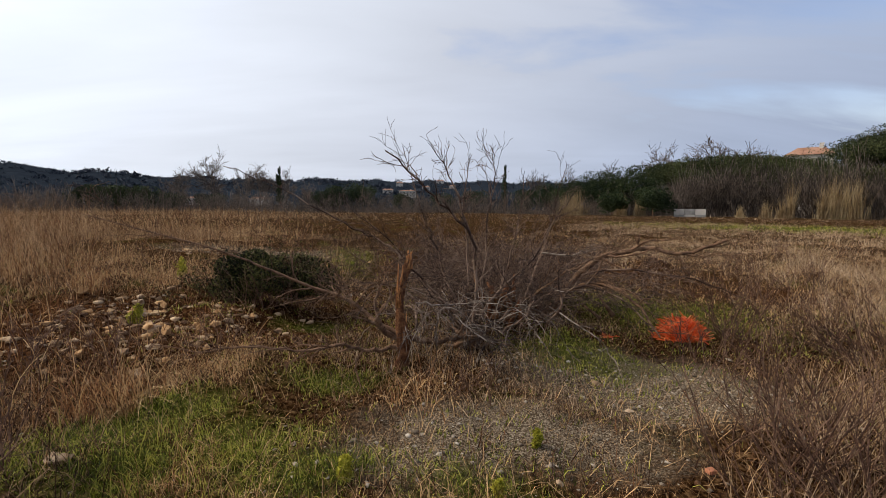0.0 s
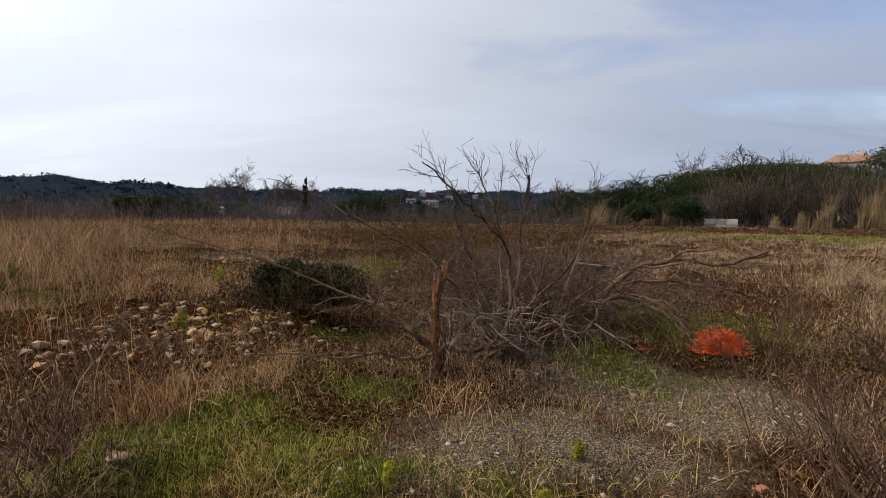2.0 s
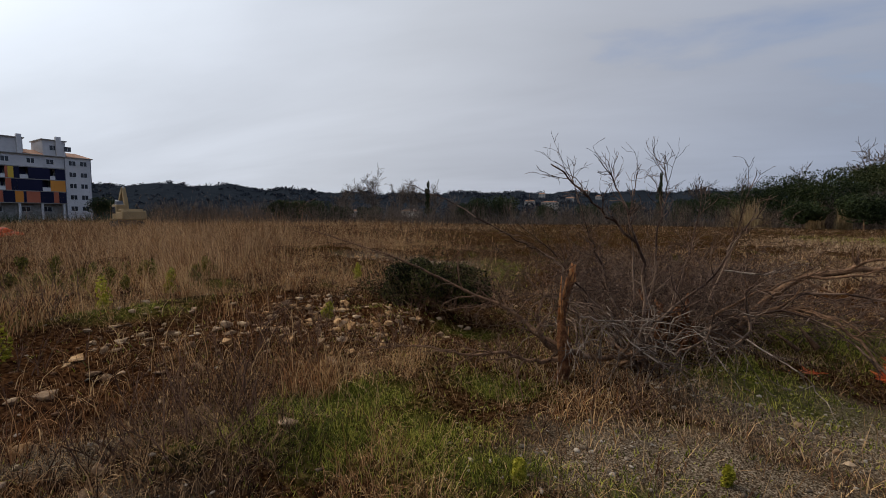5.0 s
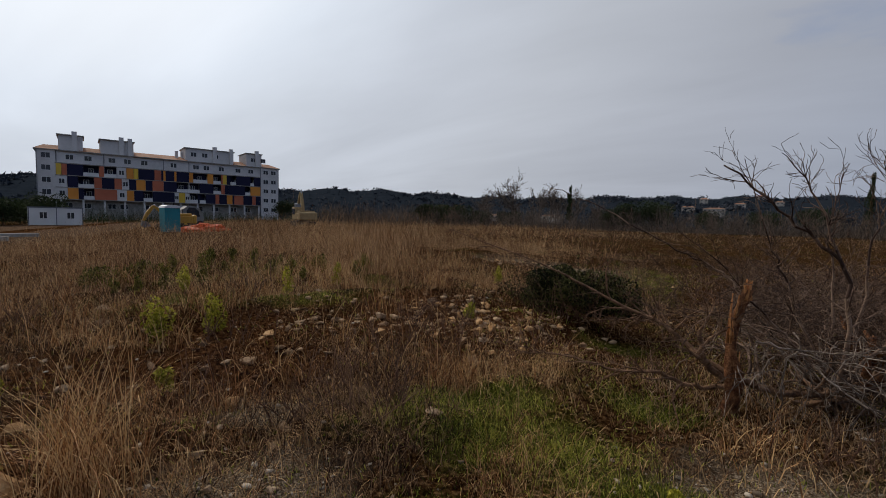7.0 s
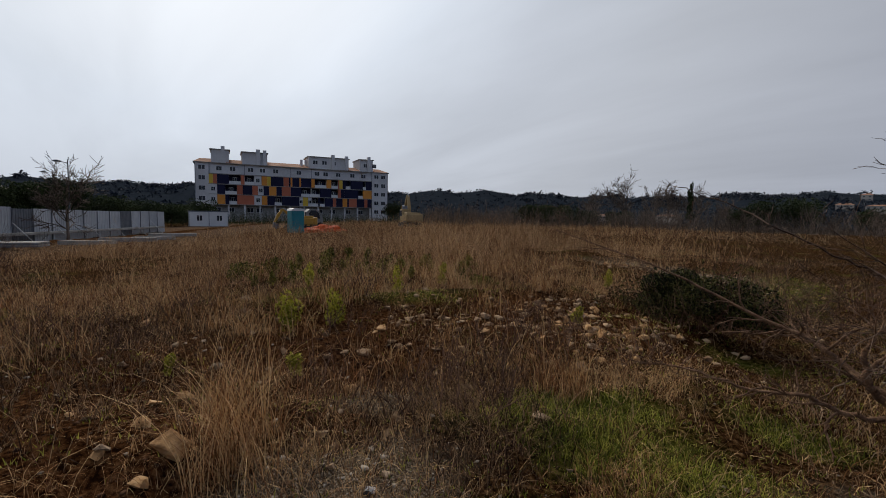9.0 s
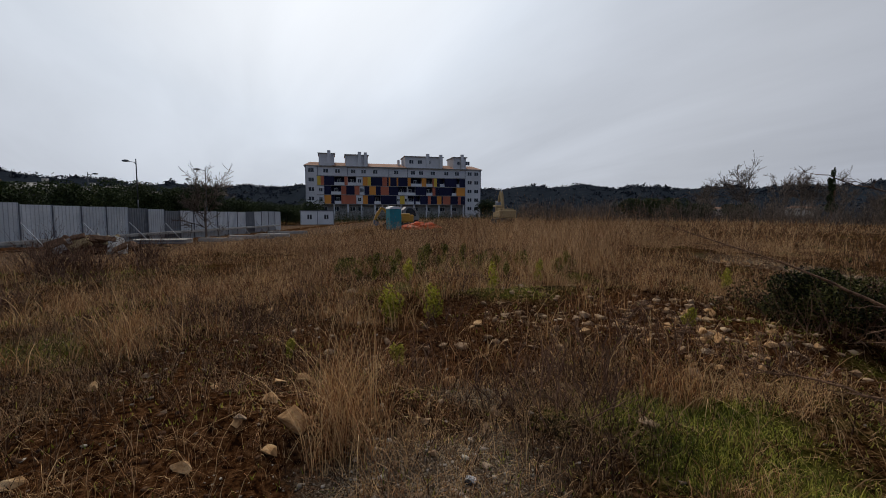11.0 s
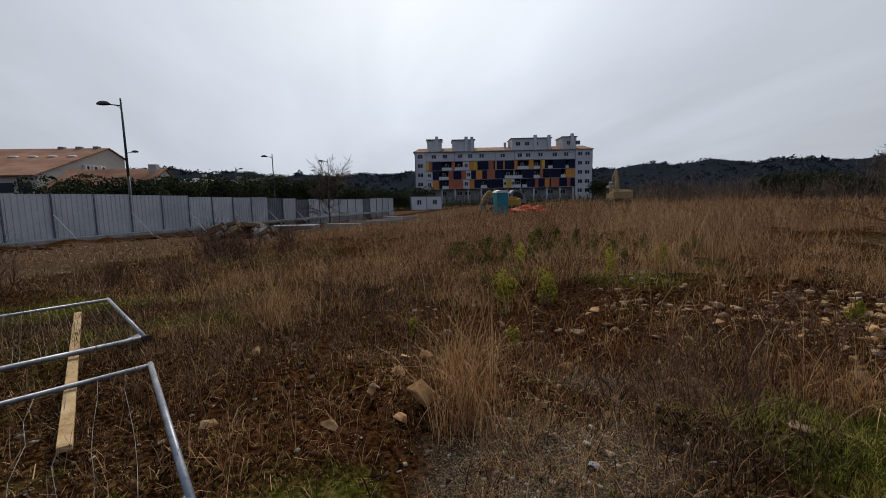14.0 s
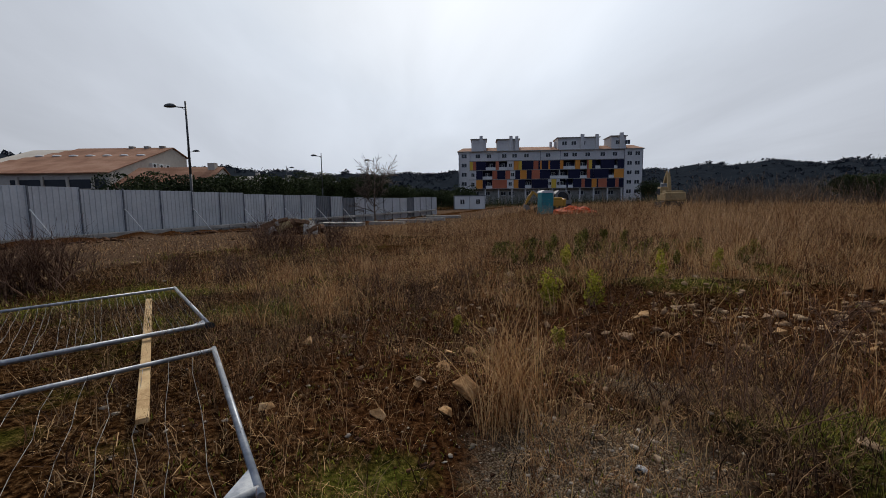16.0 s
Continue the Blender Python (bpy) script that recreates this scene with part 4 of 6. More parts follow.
def broken_stump():
    r = random.Random(5)
    base = world(5.8, 4.3, 0)
    base.z = gz(base.x, base.y)
    root = thing("broken_tree_stump", "broken tree stump with torn orange wood and bare limbs", "tree stump", base)

    def loc(az, d, z):
        return world(az, d, z)
    # twisted trunk with ridges, ending in torn splinters
    bm = bmesh.new()
    rings, n, H = [], 16, 1.14
    for k in range(15):
        s = k / 14
        c = Vector((0.035 * math.sin(s * 7) - 0.01 + 0.09 * s, 0.03 * math.cos(s * 6), s * H - 0.05))
        rad = 0.030 * (1 - s) ** 2 + 0.036 - 0.004 * s + 0.008 * math.exp(-((s - 0.95) / 0.06) ** 2) + (0.02 if k == 0 else 0)
        if 4 <= k <= 6:
            rad += 0.012
        ring = []
        for i in range(n):
            a = i * math.tau / n
            rr = rad * (1 + 0.26 * math.sin(3 * a + s * 9) + 0.18 * math.sin(7 * a - s * 7) + 0.22 * noise.noise(Vector((math.cos(a), math.sin(a), s * 14))) + 0.10 * noise.noise(Vector((math.cos(a) * 2, math.sin(a) * 2, s * 9))))
            ring.append(bm.verts.new(c + Vector((math.cos(a) * rr, math.sin(a) * rr, 0))))
        rings.append(ring)
    for k in range(14):
        for i in range(n):
            bm.faces.new((rings[k][i], rings[k][(i + 1) % n], rings[k + 1][(i + 1) % n], rings[k + 1][i])).smooth = True
    bm.faces.new(rings[-1])
    part("trunk", bm, M["stump"], root)
    # torn head
    bm = bmesh.new()
    for i in range(18):
        a, q = r.uniform(0, math.tau), r.uniform(0.0, 0.030)
        p = Vector((0.10 + math.cos(a) * q, 0.03 + math.sin(a) * q, H - 0.14))
        rod(bm, p, p + Vector((r.gauss(0, 0.012), r.gauss(0, 0.012), r.uniform(0.10, 0.18))), r.uniform(0.008, 0.018), 0.006, 5)
    part("splintered_top", bm, M["splinter"], root, "freshly torn orange wood")
    bm = bmesh.new()
    for i in range(9):
        a = r.uniform(3.3, 6.0)
        z0 = r.uniform(0.02, 0.85)
        s = (z0 + 0.05) / H
        p = Vector((0.035 * math.sin(s * 7) - 0.01 + 0.09 * s + math.cos(a) * 0.036, 0.03 * math.cos(s * 6) + math.sin(a) * 0.036, z0))
        rod(bm, p, p + Vector((r.gauss(0, 0.012), r.gauss(0, 0.008), r.uniform(0.12, 0.3))), 0.012, 0.004, 5)
    part("torn_bark_strip", bm, M["splinter"], root, "strips of torn orange bark")
    z = base.z
    limbs = {
        "stub": [[loc(5.9, 4.3, z + 0.30), loc(8.0, 4.25, z + 0.42), loc(8.7, 4.2, z + 0.62), loc(8.5, 4.2, z + 0.80)]],
        "low_limb": [[loc(5.9, 4.28, z + 0.24), loc(9, 4.2, z + 0.22), loc(13, 4.15, z + 0.30), loc(18, 4.2, z + 0.26), loc(24, 4.25, z + 0.34), loc(29, 4.3, z + 0.33), loc(34, 4.4, z + 0.42)]],
        "long_limb": [[loc(5.9, 4.3, z + 0.34), loc(9.5, 4.4, z + 0.50), loc(13.5, 4.6, z + 0.68), loc(21.5, 4.75, z + 0.95), loc(28.2, 4.9, z + 1.20), loc(39, 5.1, z + 1.52)]],
        "thin_limb": [[loc(5.4, 4.3, z + 1.10), loc(7, 4.35, z + 1.22), loc(10.5, 4.4, z + 1.36), loc(16, 4.5, z + 1.58), loc(21.8, 4.6, z + 1.85), loc(26.3, 4.7, z + 1.98)]],
        "cross_limb": [[loc(5.5, 4.3, z + 0.30), loc(1, 4.35, z + 0.25), loc(-3, 4.55, z + 0.24), loc(-6, 4.8, z + 0.3)]],
    }
    for key, r0, r1, kids in (("stub", 0.036, 0.012, 4), ("low_limb", 0.024, 0.003, 18), ("long_limb", 0.030, 0.004, 20), ("thin_limb", 0.012, 0.003, 12), ("cross_limb", 0.035, 0.02, 3)):
        segs = []
        curve_limb(segs, limbs[key][0], r0, r1, r, kids, 0.14 if key == "thin_limb" else 0.42, 1)
        under(tubes("limb" if key != "stub" else "stub", segs, M["bark"] if r0 > 0.02 else M["twig"], 5), root)
    segs = []
    for i in range(26):
        p = base + Vector((r.gauss(0, 0.04), r.gauss(0, 0.04), r.uniform(0.5, 1.05)))
        twiggy(segs, p, Vector((r.gauss(-0.3, 1), r.gauss(-0.2, 0.8), r.uniform(0.0, 1.0))), r.uniform(0.3, 0.9), 0.005, 1, r, 4)
    tagged(under(tubes("twig", segs, M["twig"], 3), root), kind="stuff")


def brush_pile():
    """The uprooted bare shrub: crooked limbs rise and cross from a spread root crown, pale twigs droop over it."""
    r = random.Random(12)
    base = world(-4, 4.75, 0)
    base.z = gz(base.x, base.y)
    root = thing("uprooted_shrub", "uprooted leafless shrub, tangle of grey-brown twigs", "shrub", base)
    for k in range(24):
        segs = []
        a = r.uniform(0, math.tau)
        d = Vector((math.cos(a) * 1.1 + 0.2, math.sin(a) * 0.8 + 0.3, r.uniform(0.15, 1.2)))
        p = base + Vector((r.gauss(0.15, 0.32), r.gauss(0.15, 0.25), r.uniform(0.02, 0.35)))
        twiggy(segs, p, d, r.uniform(0.6, 1.15), r.uniform(0.008, 0.018), 2, r, 5, 0.30, 0.02, 1.2)
        under(tubes("limb", segs, M["twig"], 4), root)
    # main limbs: heading, distance and height of the points that each passes
    for pts, r0, r1, kids, long in (
            (((-3.5, 4.63, 0.10), (-4.3, 4.63, 0.67), (-3.8, 4.58, 1.26), (-0.4, 4.54, 1.55), (3.5, 4.45, 1.87), (7.4, 4.36, 2.12)), 0.020, 0.007, 16, 0.30),
            (((-3.8, 4.58, 1.26), (-1.7, 4.63, 1.71), (-0.1, 4.64, 2.0), (2.0, 4.64, 2.24)), 0.012, 0.003, 18, 0.22),
            (((-4.1, 4.83, 0.2), (-7.0, 4.92, 0.58), (-11.8, 5.11, 1.01), (-14.5, 5.2, 1.46), (-16.7, 5.3, 1.81)), 0.018, 0.004, 16, 0.34),
            (((-1.9, 4.53, 0.44), (0.8, 4.44, 0.7), (4.0, 4.35, 0.96), (7.2, 4.26, 1.28), (12.8, 4.27, 1.59)), 0.014, 0.003, 14, 0.34),
            (((-4.5, 4.73, 0.1), (-0.9, 4.74, 0.69), (1.0, 4.74, 1.16), (2.8, 4.75, 1.54), (5.2, 4.75, 2.22)), 0.014, 0.003, 20, 0.32),
            (((-5.1, 4.93, 0.1), (-5.5, 5.03, 0.87), (-5.9, 5.12, 1.5), (-6.8, 5.22, 1.9), (-6.2, 5.22, 2.2)), 0.014, 0.003, 20, 0.30),
            (((-6.2, 5.12, 0.1), (-8.1, 5.22, 0.76), (-9.9, 5.31, 1.45), (-10.4, 5.31, 2.0)), 0.013, 0.003, 20, 0.30),
            (((-9, 5.3, 0.1), (-12, 5.4, 0.8), (-14, 5.5, 1.5), (-15.5, 5.5, 2.1)), 0.013, 0.003, 20, 0.30),
            (((-3, 4.9, 0.1), (-3.4, 5.0, 0.9), (-2.6, 5.1, 1.6), (-3.4, 5.1, 2.1)), 0.012, 0.003, 20, 0.30),
            (((-8.2, 5.12, 0.15), (-12.9, 5.11, 0.53), (-18.3, 5.09, 0.7), (-23.5, 4.98, 0.55), (-26.3, 4.88, 0.29)), 0.018, 0.004, 12, 0.40)):
        segs = []
        curve_limb(segs, [world(*p) for p in pts], r0, r1, r, kids, long, 1, 1.1)
        under(tubes("main_limb", segs, M["twig"], 5), root)
    for pts in (((3.5, 4.15, 0.66), (-0.7, 4.24, 0.63), (-6.9, 4.42, 0.62)), ((-1.8, 4.33, 0.49), (-4.3, 4.13, 0.37), (-8.3, 4.02, 0.3), (-10.3, 3.91, 0.06)), ((-13.9, 5.1, 0.44), (-18.4, 4.79, 0.3), (-21, 4.49, 0.22), (-23.2, 4.18, 0.05)),
                ((-0.7, 4.34, 0.64), (0.9, 4.24, 0.43), (0.6, 4.14, 0.07)), ((-12.8, 5.11, 1.06), (-16.4, 5.1, 1.05), (-19.1, 5.19, 1.12))):
        segs = []
        curve_limb(segs, [world(*p) for p in pts], 0.010, 0.003, r, 8, 0.22, 1, 1.0)
        under(tubes("pale_limb", segs, M["paletwig"], 4), root)
    # drooping pale twigs in front
    segs = []
    for i in range(44):
        p = base + Vector((r.gauss(0.0, 0.38), r.gauss(-0.15, 0.25), r.uniform(0.35, 0.80)))
        twiggy(segs, p, Vector((r.gauss(0, 0.9), r.gauss(-0.6, 0.5), r.uniform(-0.2, 0.4))), r.uniform(0.35, 0.85), 0.006, 1, r, 4, 0.28, 0.16, 0.9, floor=0.02)
    tagged(under(tubes("drooping_twig", segs, M["paletwig"], 3), root), kind="stuff")
    bm = bmesh.new()
    for i in range(26):
        a = r.uniform(0, math.tau)
        p = Vector((r.gauss(0, 0.10), r.gauss(0, 0.10), r.uniform(-0.02, 0.2)))
        rod(bm, p, p + Vector((math.cos(a) * 0.25, math.sin(a) * 0.2, r.uniform(-0.08, 0.25))), r.uniform(0.02, 0.045), 0.01, 6)
    part("root_crown", bm, M["bark"], root, "gnarled root crown with soil")


def felled_tree():
    r = random.Random(31)
    base = world(-12, 6.0, 0)
    base.z = gz(base.x, base.y)
    root = thing("felled_tree", "felled bare tree with torn trunk and arching limb", "fallen tree", base)
    z = base.z
    for pts, r0, r1, kids in (
            ([world(-14.5, 6.1, z + 0.02), world(-15.5, 6.0, z + 0.40), world(-19, 6.0, z + 0.82), world(-24, 6.0, z + 1.02), world(-29, 6.0, z + 1.0), world(-33, 6.0, z + 1.18)], 0.055, 0.016, 6),
            ([world(-15.5, 6.0, z + 0.42), world(-20, 5.9, z + 0.58), world(-24, 5.6, z + 0.42), world(-27, 5.3, z + 0.12)], 0.032, 0.008, 8),
            ([world(-17, 6.0, z + 0.65), world(-22, 5.8, z + 0.78), world(-30, 5.8, z + 0.72), world(-36, 6.0, z + 0.48)], 0.016, 0.004, 6),
            ([world(-8, 5.8, z + 0.1), world(-13, 5.5, z + 0.55), world(-18, 5.3, z + 0.9), world(-22, 5.4, z + 1.05)], 0.022, 0.005, 10)):
        segs = []
        curve_limb(segs, pts, r0, r1, r, kids, 0.55, 1)
        under(tubes("limb", segs, M["bark"] if r0 > 0.02 else M["twig"], 6), root)
    # the mass of fine twigs of the fallen crown
    for az0, d0, k in ((-3, 6.4, 52), (-9, 6.2, 58), (-14, 6.3, 50), (2, 6.8, 40), (-19, 6.8, 40), (-6, 7.4, 44), (-13, 7.6, 40), (-23, 7.4, 18), (-1, 5.6, 30), (-10, 5.5, 34)):
        segs = []
        for i in range(k):
            p = world(az0 + r.gauss(0, 2.5), d0 + r.gauss(0, 0.4), z + r.uniform(0.05, 0.5))
            twiggy(segs, p, Vector((r.gauss(0, 0.8), r.gauss(0.1, 0.6), r.uniform(0.1, 1.3))), r.uniform(0.4, 0.95), 0.007, 2, r, 5, 0.26, 0.03, 1.0, thin=0.0022, floor=z + 0.02)
        tagged(under(tubes("twig_mass", segs, M["twig"], 3), root), kind="stuff")
    bm = bmesh.new()
    for i in range(22):
        p = Vector((-0.55 + r.gauss(0, 0.10), -0.75 + r.gauss(0, 0.06), r.uniform(0.12, 0.46)))
        rod(bm, p, p + Vector((r.gauss(0.05, 0.1), r.gauss(0, 0.05), r.uniform(0.12, 0.34))), r.uniform(0.025, 0.06), 0.012, 6)
    part("torn_trunk", bm, M["stump"], root, "split trunk of torn red-brown wood")
    for i in range(16):
        p = Vector((0.05 + r.gauss(0, 0.35), r.gauss(0, 0.12), 0.05))
        part("root", rod(bmesh.new(), p, p + Vector((r.gauss(0, 0.2), r.gauss(0, 0.1), r.uniform(0.05, 0.35))), r.uniform(0.02, 0.05), 0.01, 6), M["bark"], root)


def bare_shrub(az, d, stems, height, lean, mat, label, seed, kids=5, depth=1, spread=0.25, thick=0.0065):
    r = random.Random(seed)
    base = world(az, d, 0)
    base.z = gz(base.x, base.y)
    root = thing("bare_shrub", label, "shrub", base, group="bare shrubs on the field")
    for k in range(max(1, stems // 6)):
        for i in range(6):
            segs = []
            p = base + Vector((r.gauss(0, spread), r.gauss(0, spread), -0.01))
            twiggy(segs, p, Vector((lean[0] + r.gauss(0, 0.45), lean[1] + r.gauss(0, 0.35), 1.0)), height * r.uniform(0.6, 1.15), thick, depth, r, kids, 0.10, 0.0, 0.6)
            under(tubes("stem", segs, M[mat], 3), root)
    return root


def leaves(name, centre, radii, n, size, mat, parent, lumps=7, seed=1, floor=-1e9, shell=0.55):
    """Many small leaf faces over a lumpy crown with gaps."""
    g = np.random.default_rng(seed)
    c = np.clip(g.normal(0, 0.42, (lumps, 3)), -0.62, 0.62) * radii
    rad = g.uniform(0.35, 0.62, lumps)
    i = g.integers(0, lumps, n)
    d = g.normal(0, 1, (n, 3))
    d /= np.linalg.norm(d, axis=1)[:, None]
    p = np.asarray(centre) + c[i] + d * radii * (rad[i] * g.uniform(shell, 1.0, n) ** 0.5)[:, None]
    p = p[p[:, 2] > floor]
    n = len(p)
    u = g.normal(0, 1, (n, 3))
    u /= np.linalg.norm(u, axis=1)[:, None]
    w = np.cross(u, g.normal(0, 1, (n, 3)))
    w /= np.linalg.norm(w, axis=1)[:, None] + 1e-9
    s = size * g.uniform(0.6, 1.4, n)[:, None]
    v = np.stack([p - u * s, p + w * s * 0.5, p + u * s, p - w * s * 0.5], 1)
    f = np.arange(n * 4).reshape(n, 4)
    return under(mesh_of(name, v.reshape(-1, 3), f, mat), parent)


def evergreen_bush():
    base = world(21.3, 6.7, 0)
    base.z = gz(base.x, base.y)
    root = thing("evergreen_bush", "low dark evergreen bush with small glossy leaves", "bush", base)
    r = random.Random(8)
    leaves("foliage", base + Vector((-0.25, 0.0, 0.36)), np.array((0.56, 0.42, 0.40)), 17000, 0.019, M["bush"], root, 14, 3, base.z + 0.02)
    leaves("foliage", base + Vector((0.35, 0.12, 0.30)), np.array((0.48, 0.40, 0.34)), 8000, 0.019, M["bush"], root, 9, 4, base.z + 0.02)
    # upright leafy sprigs give the ragged outline
    segs, vs = [], []
    for i in range(230):
        u = r.gauss(-0.12, 0.42)
        p = base + Vector((u, r.gauss(0, 0.24), 0.02))
        pts = limb(segs, p, Vector((u * 0.9 + r.gauss(0, 0.3), r.gauss(-0.1, 0.35), 1)), r.uniform(0.45, 0.98) * (1 - 0.35 * min(1, abs(u))), 0.004, 0.002, 9, 0.10, 0, r)
        for q, h, _ in pts[2:]:
            for _ in range(5 if u < 0.3 else 2):
                d = (h * 0.7 + Vector((r.gauss(0, 1), r.gauss(0, 1), r.gauss(0.2, 0.6)))).normalized()
                w = d.cross(Vector((r.gauss(0, 1), r.gauss(0, 1), r.gauss(0, 1)))).normalized()
                n = r.uniform(0.022, 0.042)
                vs += [q, q + d * n * 0.5 + w * n * 0.2, q + d * n, q + d * n * 0.5 - w * n * 0.2]
    under(mesh_of("sprig_leaves", np.array([v[:] for v in vs]), np.arange(len(vs)).reshape(-1, 4), M["bush"]), root)
    for i in range(46):
        p = base + Vector((r.gauss(0.35, 0.3), r.gauss(0, 0.22), 0.0))
        twiggy(segs, p, Vector((r.gauss(0.45, 0.6), r.gauss(0, 0.4), 1)), r.uniform(0.5, 1.05), 0.006, 1, r, 5)
    tagged(under(tubes("stem", segs, M["redtwig"], 3), root), kind="stuff")


def netting():
    """The heap of shredded orange plastic net: crumpled ribbons."""
    base = world(-29.3, 6.1, 0)
    base.z = gz(base.x, base.y)
    root = thing("orange_netting_heap", "crumpled heap of shredded bright orange plastic netting", "netting", base)
    for k in range(3):
        n = 420
        g = np.random.default_rng(40 + k)
        a = g.uniform(0, 6.283, n)
        q = g.random(n) ** 0.6
        cx, cy = np.cos(a) * q * 0.20 + (0.06, -0.12, 0.05)[k], np.sin(a) * q * 0.17
        cz = base.z + 0.26 * (1 - q ** 2) * g.random(n) + 0.01
        L = g.uniform(0.04, 0.13, n)
        d = g.normal(0, 1, (n, 3)) + np.stack([np.cos(a), np.sin(a) * 0.5, np.full(n, 0.3)], -1)
        d[:, 2] = np.abs(d[:, 2]) * 0.6
        d /= np.linalg.norm(d, axis=1)[:, None]
        w = np.cross(d, g.normal(0, 1, (n, 3)))
        w /= np.linalg.norm(w, axis=1)[:, None]
        p = np.stack([cx + base.x, cy + base.y, cz], -1)
        v = np.stack([p - w * 0.007, p + w * 0.007, p + d * L[:, None] + w * 0.005, p + d * L[:, None] - w * 0.005], 1)
        under(mesh_of("ribbon_tangle", v.reshape(-1, 3), np.arange(4 * n).reshape(n, 4), M["orange"]), root)
    bm = bmesh.new()
    bmesh.ops.create_icosphere(bm, subdivisions=3, radius=1)
    for v in bm.verts:
        s = 1 + 0.35 * noise.noise(v.co * 2.5) + 0.25 * noise.noise(v.co * 6)
        v.co = Vector((v.co.x * 0.17 * s, v.co.y * 0.12 * s, max(-0.02, v.co.z * 0.11 * s)))
    part("net_core", bm, M["orange"], root)


broken_stump()
brush_pile()
felled_tree()
evergreen_bush()
netting()
bare_shrub(-43.5, 3.2, 42, 0.72, (-0.25, 0.0), "redtwig", "red-brown leafless shrub with fine leaning stems", 61, 6, 1, 0.32)
bare_shrub(-47, 2.75, 36, 0.62, (-0.3, 0.1), "redtwig", "red-brown leafless shrub with fine leaning stems", 62, 6, 1, 0.3)
bare_shrub(-40, 4.3, 18, 0.5, (-0.15, 0.0), "redtwig", "red-brown leafless shrub with fine leaning stems", 63, 5, 1, 0.35)
bare_shrub(-33.5, 6.3, 30, 0.85, (0.0, 0.0), "redtwig", "upright dark leafless shrub beside the orange netting", 64, 4, 1, 0.14)
bare_shrub(-35, 8.3, 24, 0.8, (0.05, 0.0), "redtwig", "upright dark leafless shrub", 66, 4, 1, 0.4)
bare_shrub(-46, 6.2, 42, 0.95, (-0.9, 0.0), "redtwig", "red-brown shrub bent over toward the open ground", 65, 5, 1, 0.4)
bare_shrub(126.6, 11.0, 150, 0.95, (0.1, 0.0), "redtwig", "red-brown leafless shrub beside the dirt track", 67, 7, 1, 0.42, 0.014)
for i, (a, d) in enumerate(((104.7, 14.4), (103.6, 13.9), (101.6, 13.8), (96.7, 14.8), (114.5, 11.0), (109, 9.8))):
    bare_shrub(a, d, 42, 1.0 if i < 4 else 0.5, (0, 0), "redtwig", "dead upright dock stems, dark brown", 70 + i, 4, 1, 0.2, 0.011)


for i, (a, d) in enumerate(((50, 4.2), (46, 4.7), (56, 4.0), (60, 3.5), (43, 5.3), (38.5, 4.9), (66, 5.4), (88, 6.2), (94, 6.9), (12, 4.8), (26, 5.1), (53, 3.3), (70, 4.4), (98, 7.4), (83, 7.2), (-3, 3.6), (-30, 5.0), (63, 7.2), (47, 3.5), (-14, 10.5), (-8, 12), (-2, 11), (4, 13), (-20, 13), (-27, 12), (-33, 14), (9, 10.5), (-11, 15), (-24, 16.5), (0, 16), (-40, 11), (-38, 16))):
    bare_shrub(a, d, 12 if d < 9 else 24, (0.30 if d < 9 else 0.42) + 0.1 * (i % 3), (0.05, 0), "redtwig", "low dead weed with fine brown stems", 130 + i, 6, 1, 0.16 if d < 9 else 0.4)


def weed_plant(az, d, h, seed, mat="weed", label="upright yellow-green leafy weed"):
    base = world(az, d, 0)
    base.z = gz(base.x, base.y)
    root = thing("green_weed", label, "weed", base, group="leafy weeds on the earth bank")
    leaves("foliage", base + Vector((0, 0, h * 0.5)), np.array((h * 0.30, h * 0.30, h * 0.62)), 600, 0.020, M[mat], root, 8, seed, base.z)
    r = random.Random(seed)
    segs = []
    for i in range(6):
        limb(segs, base, Vector((r.gauss(0, 0.3), r.gauss(0, 0.3), 1)), h, 0.004, 0.002, 4, 0.08, 0, r)
    tagged(under(tubes("stem", segs, M["weed"], 3), root), kind="stuff")


for i, (a, d, h) in enumerate(((66.7, 6.0, 0.42), (72, 5.9, 0.46), (72.5, 4.6, 0.2), (58, 7.6, 0.42), (69, 7.8, 0.34), (52, 8.2, 0.34), (35.5, 6.0, 0.26), (31, 8.5, 0.3), (85, 5.0, 0.16), (-8, 2.35, 0.1), (13, 2.45, 0.12), (-13, 2.9, 0.10))):
    weed_plant(a, d, h, 100 + i)
for i in range(46):
    weed_plant(rng.uniform(47, 78), rng.uniform(8.6, 11.0), rng.uniform(0.16, 0.40), 600 + i, "olive", "dark olive weed at the foot of the tall grass")


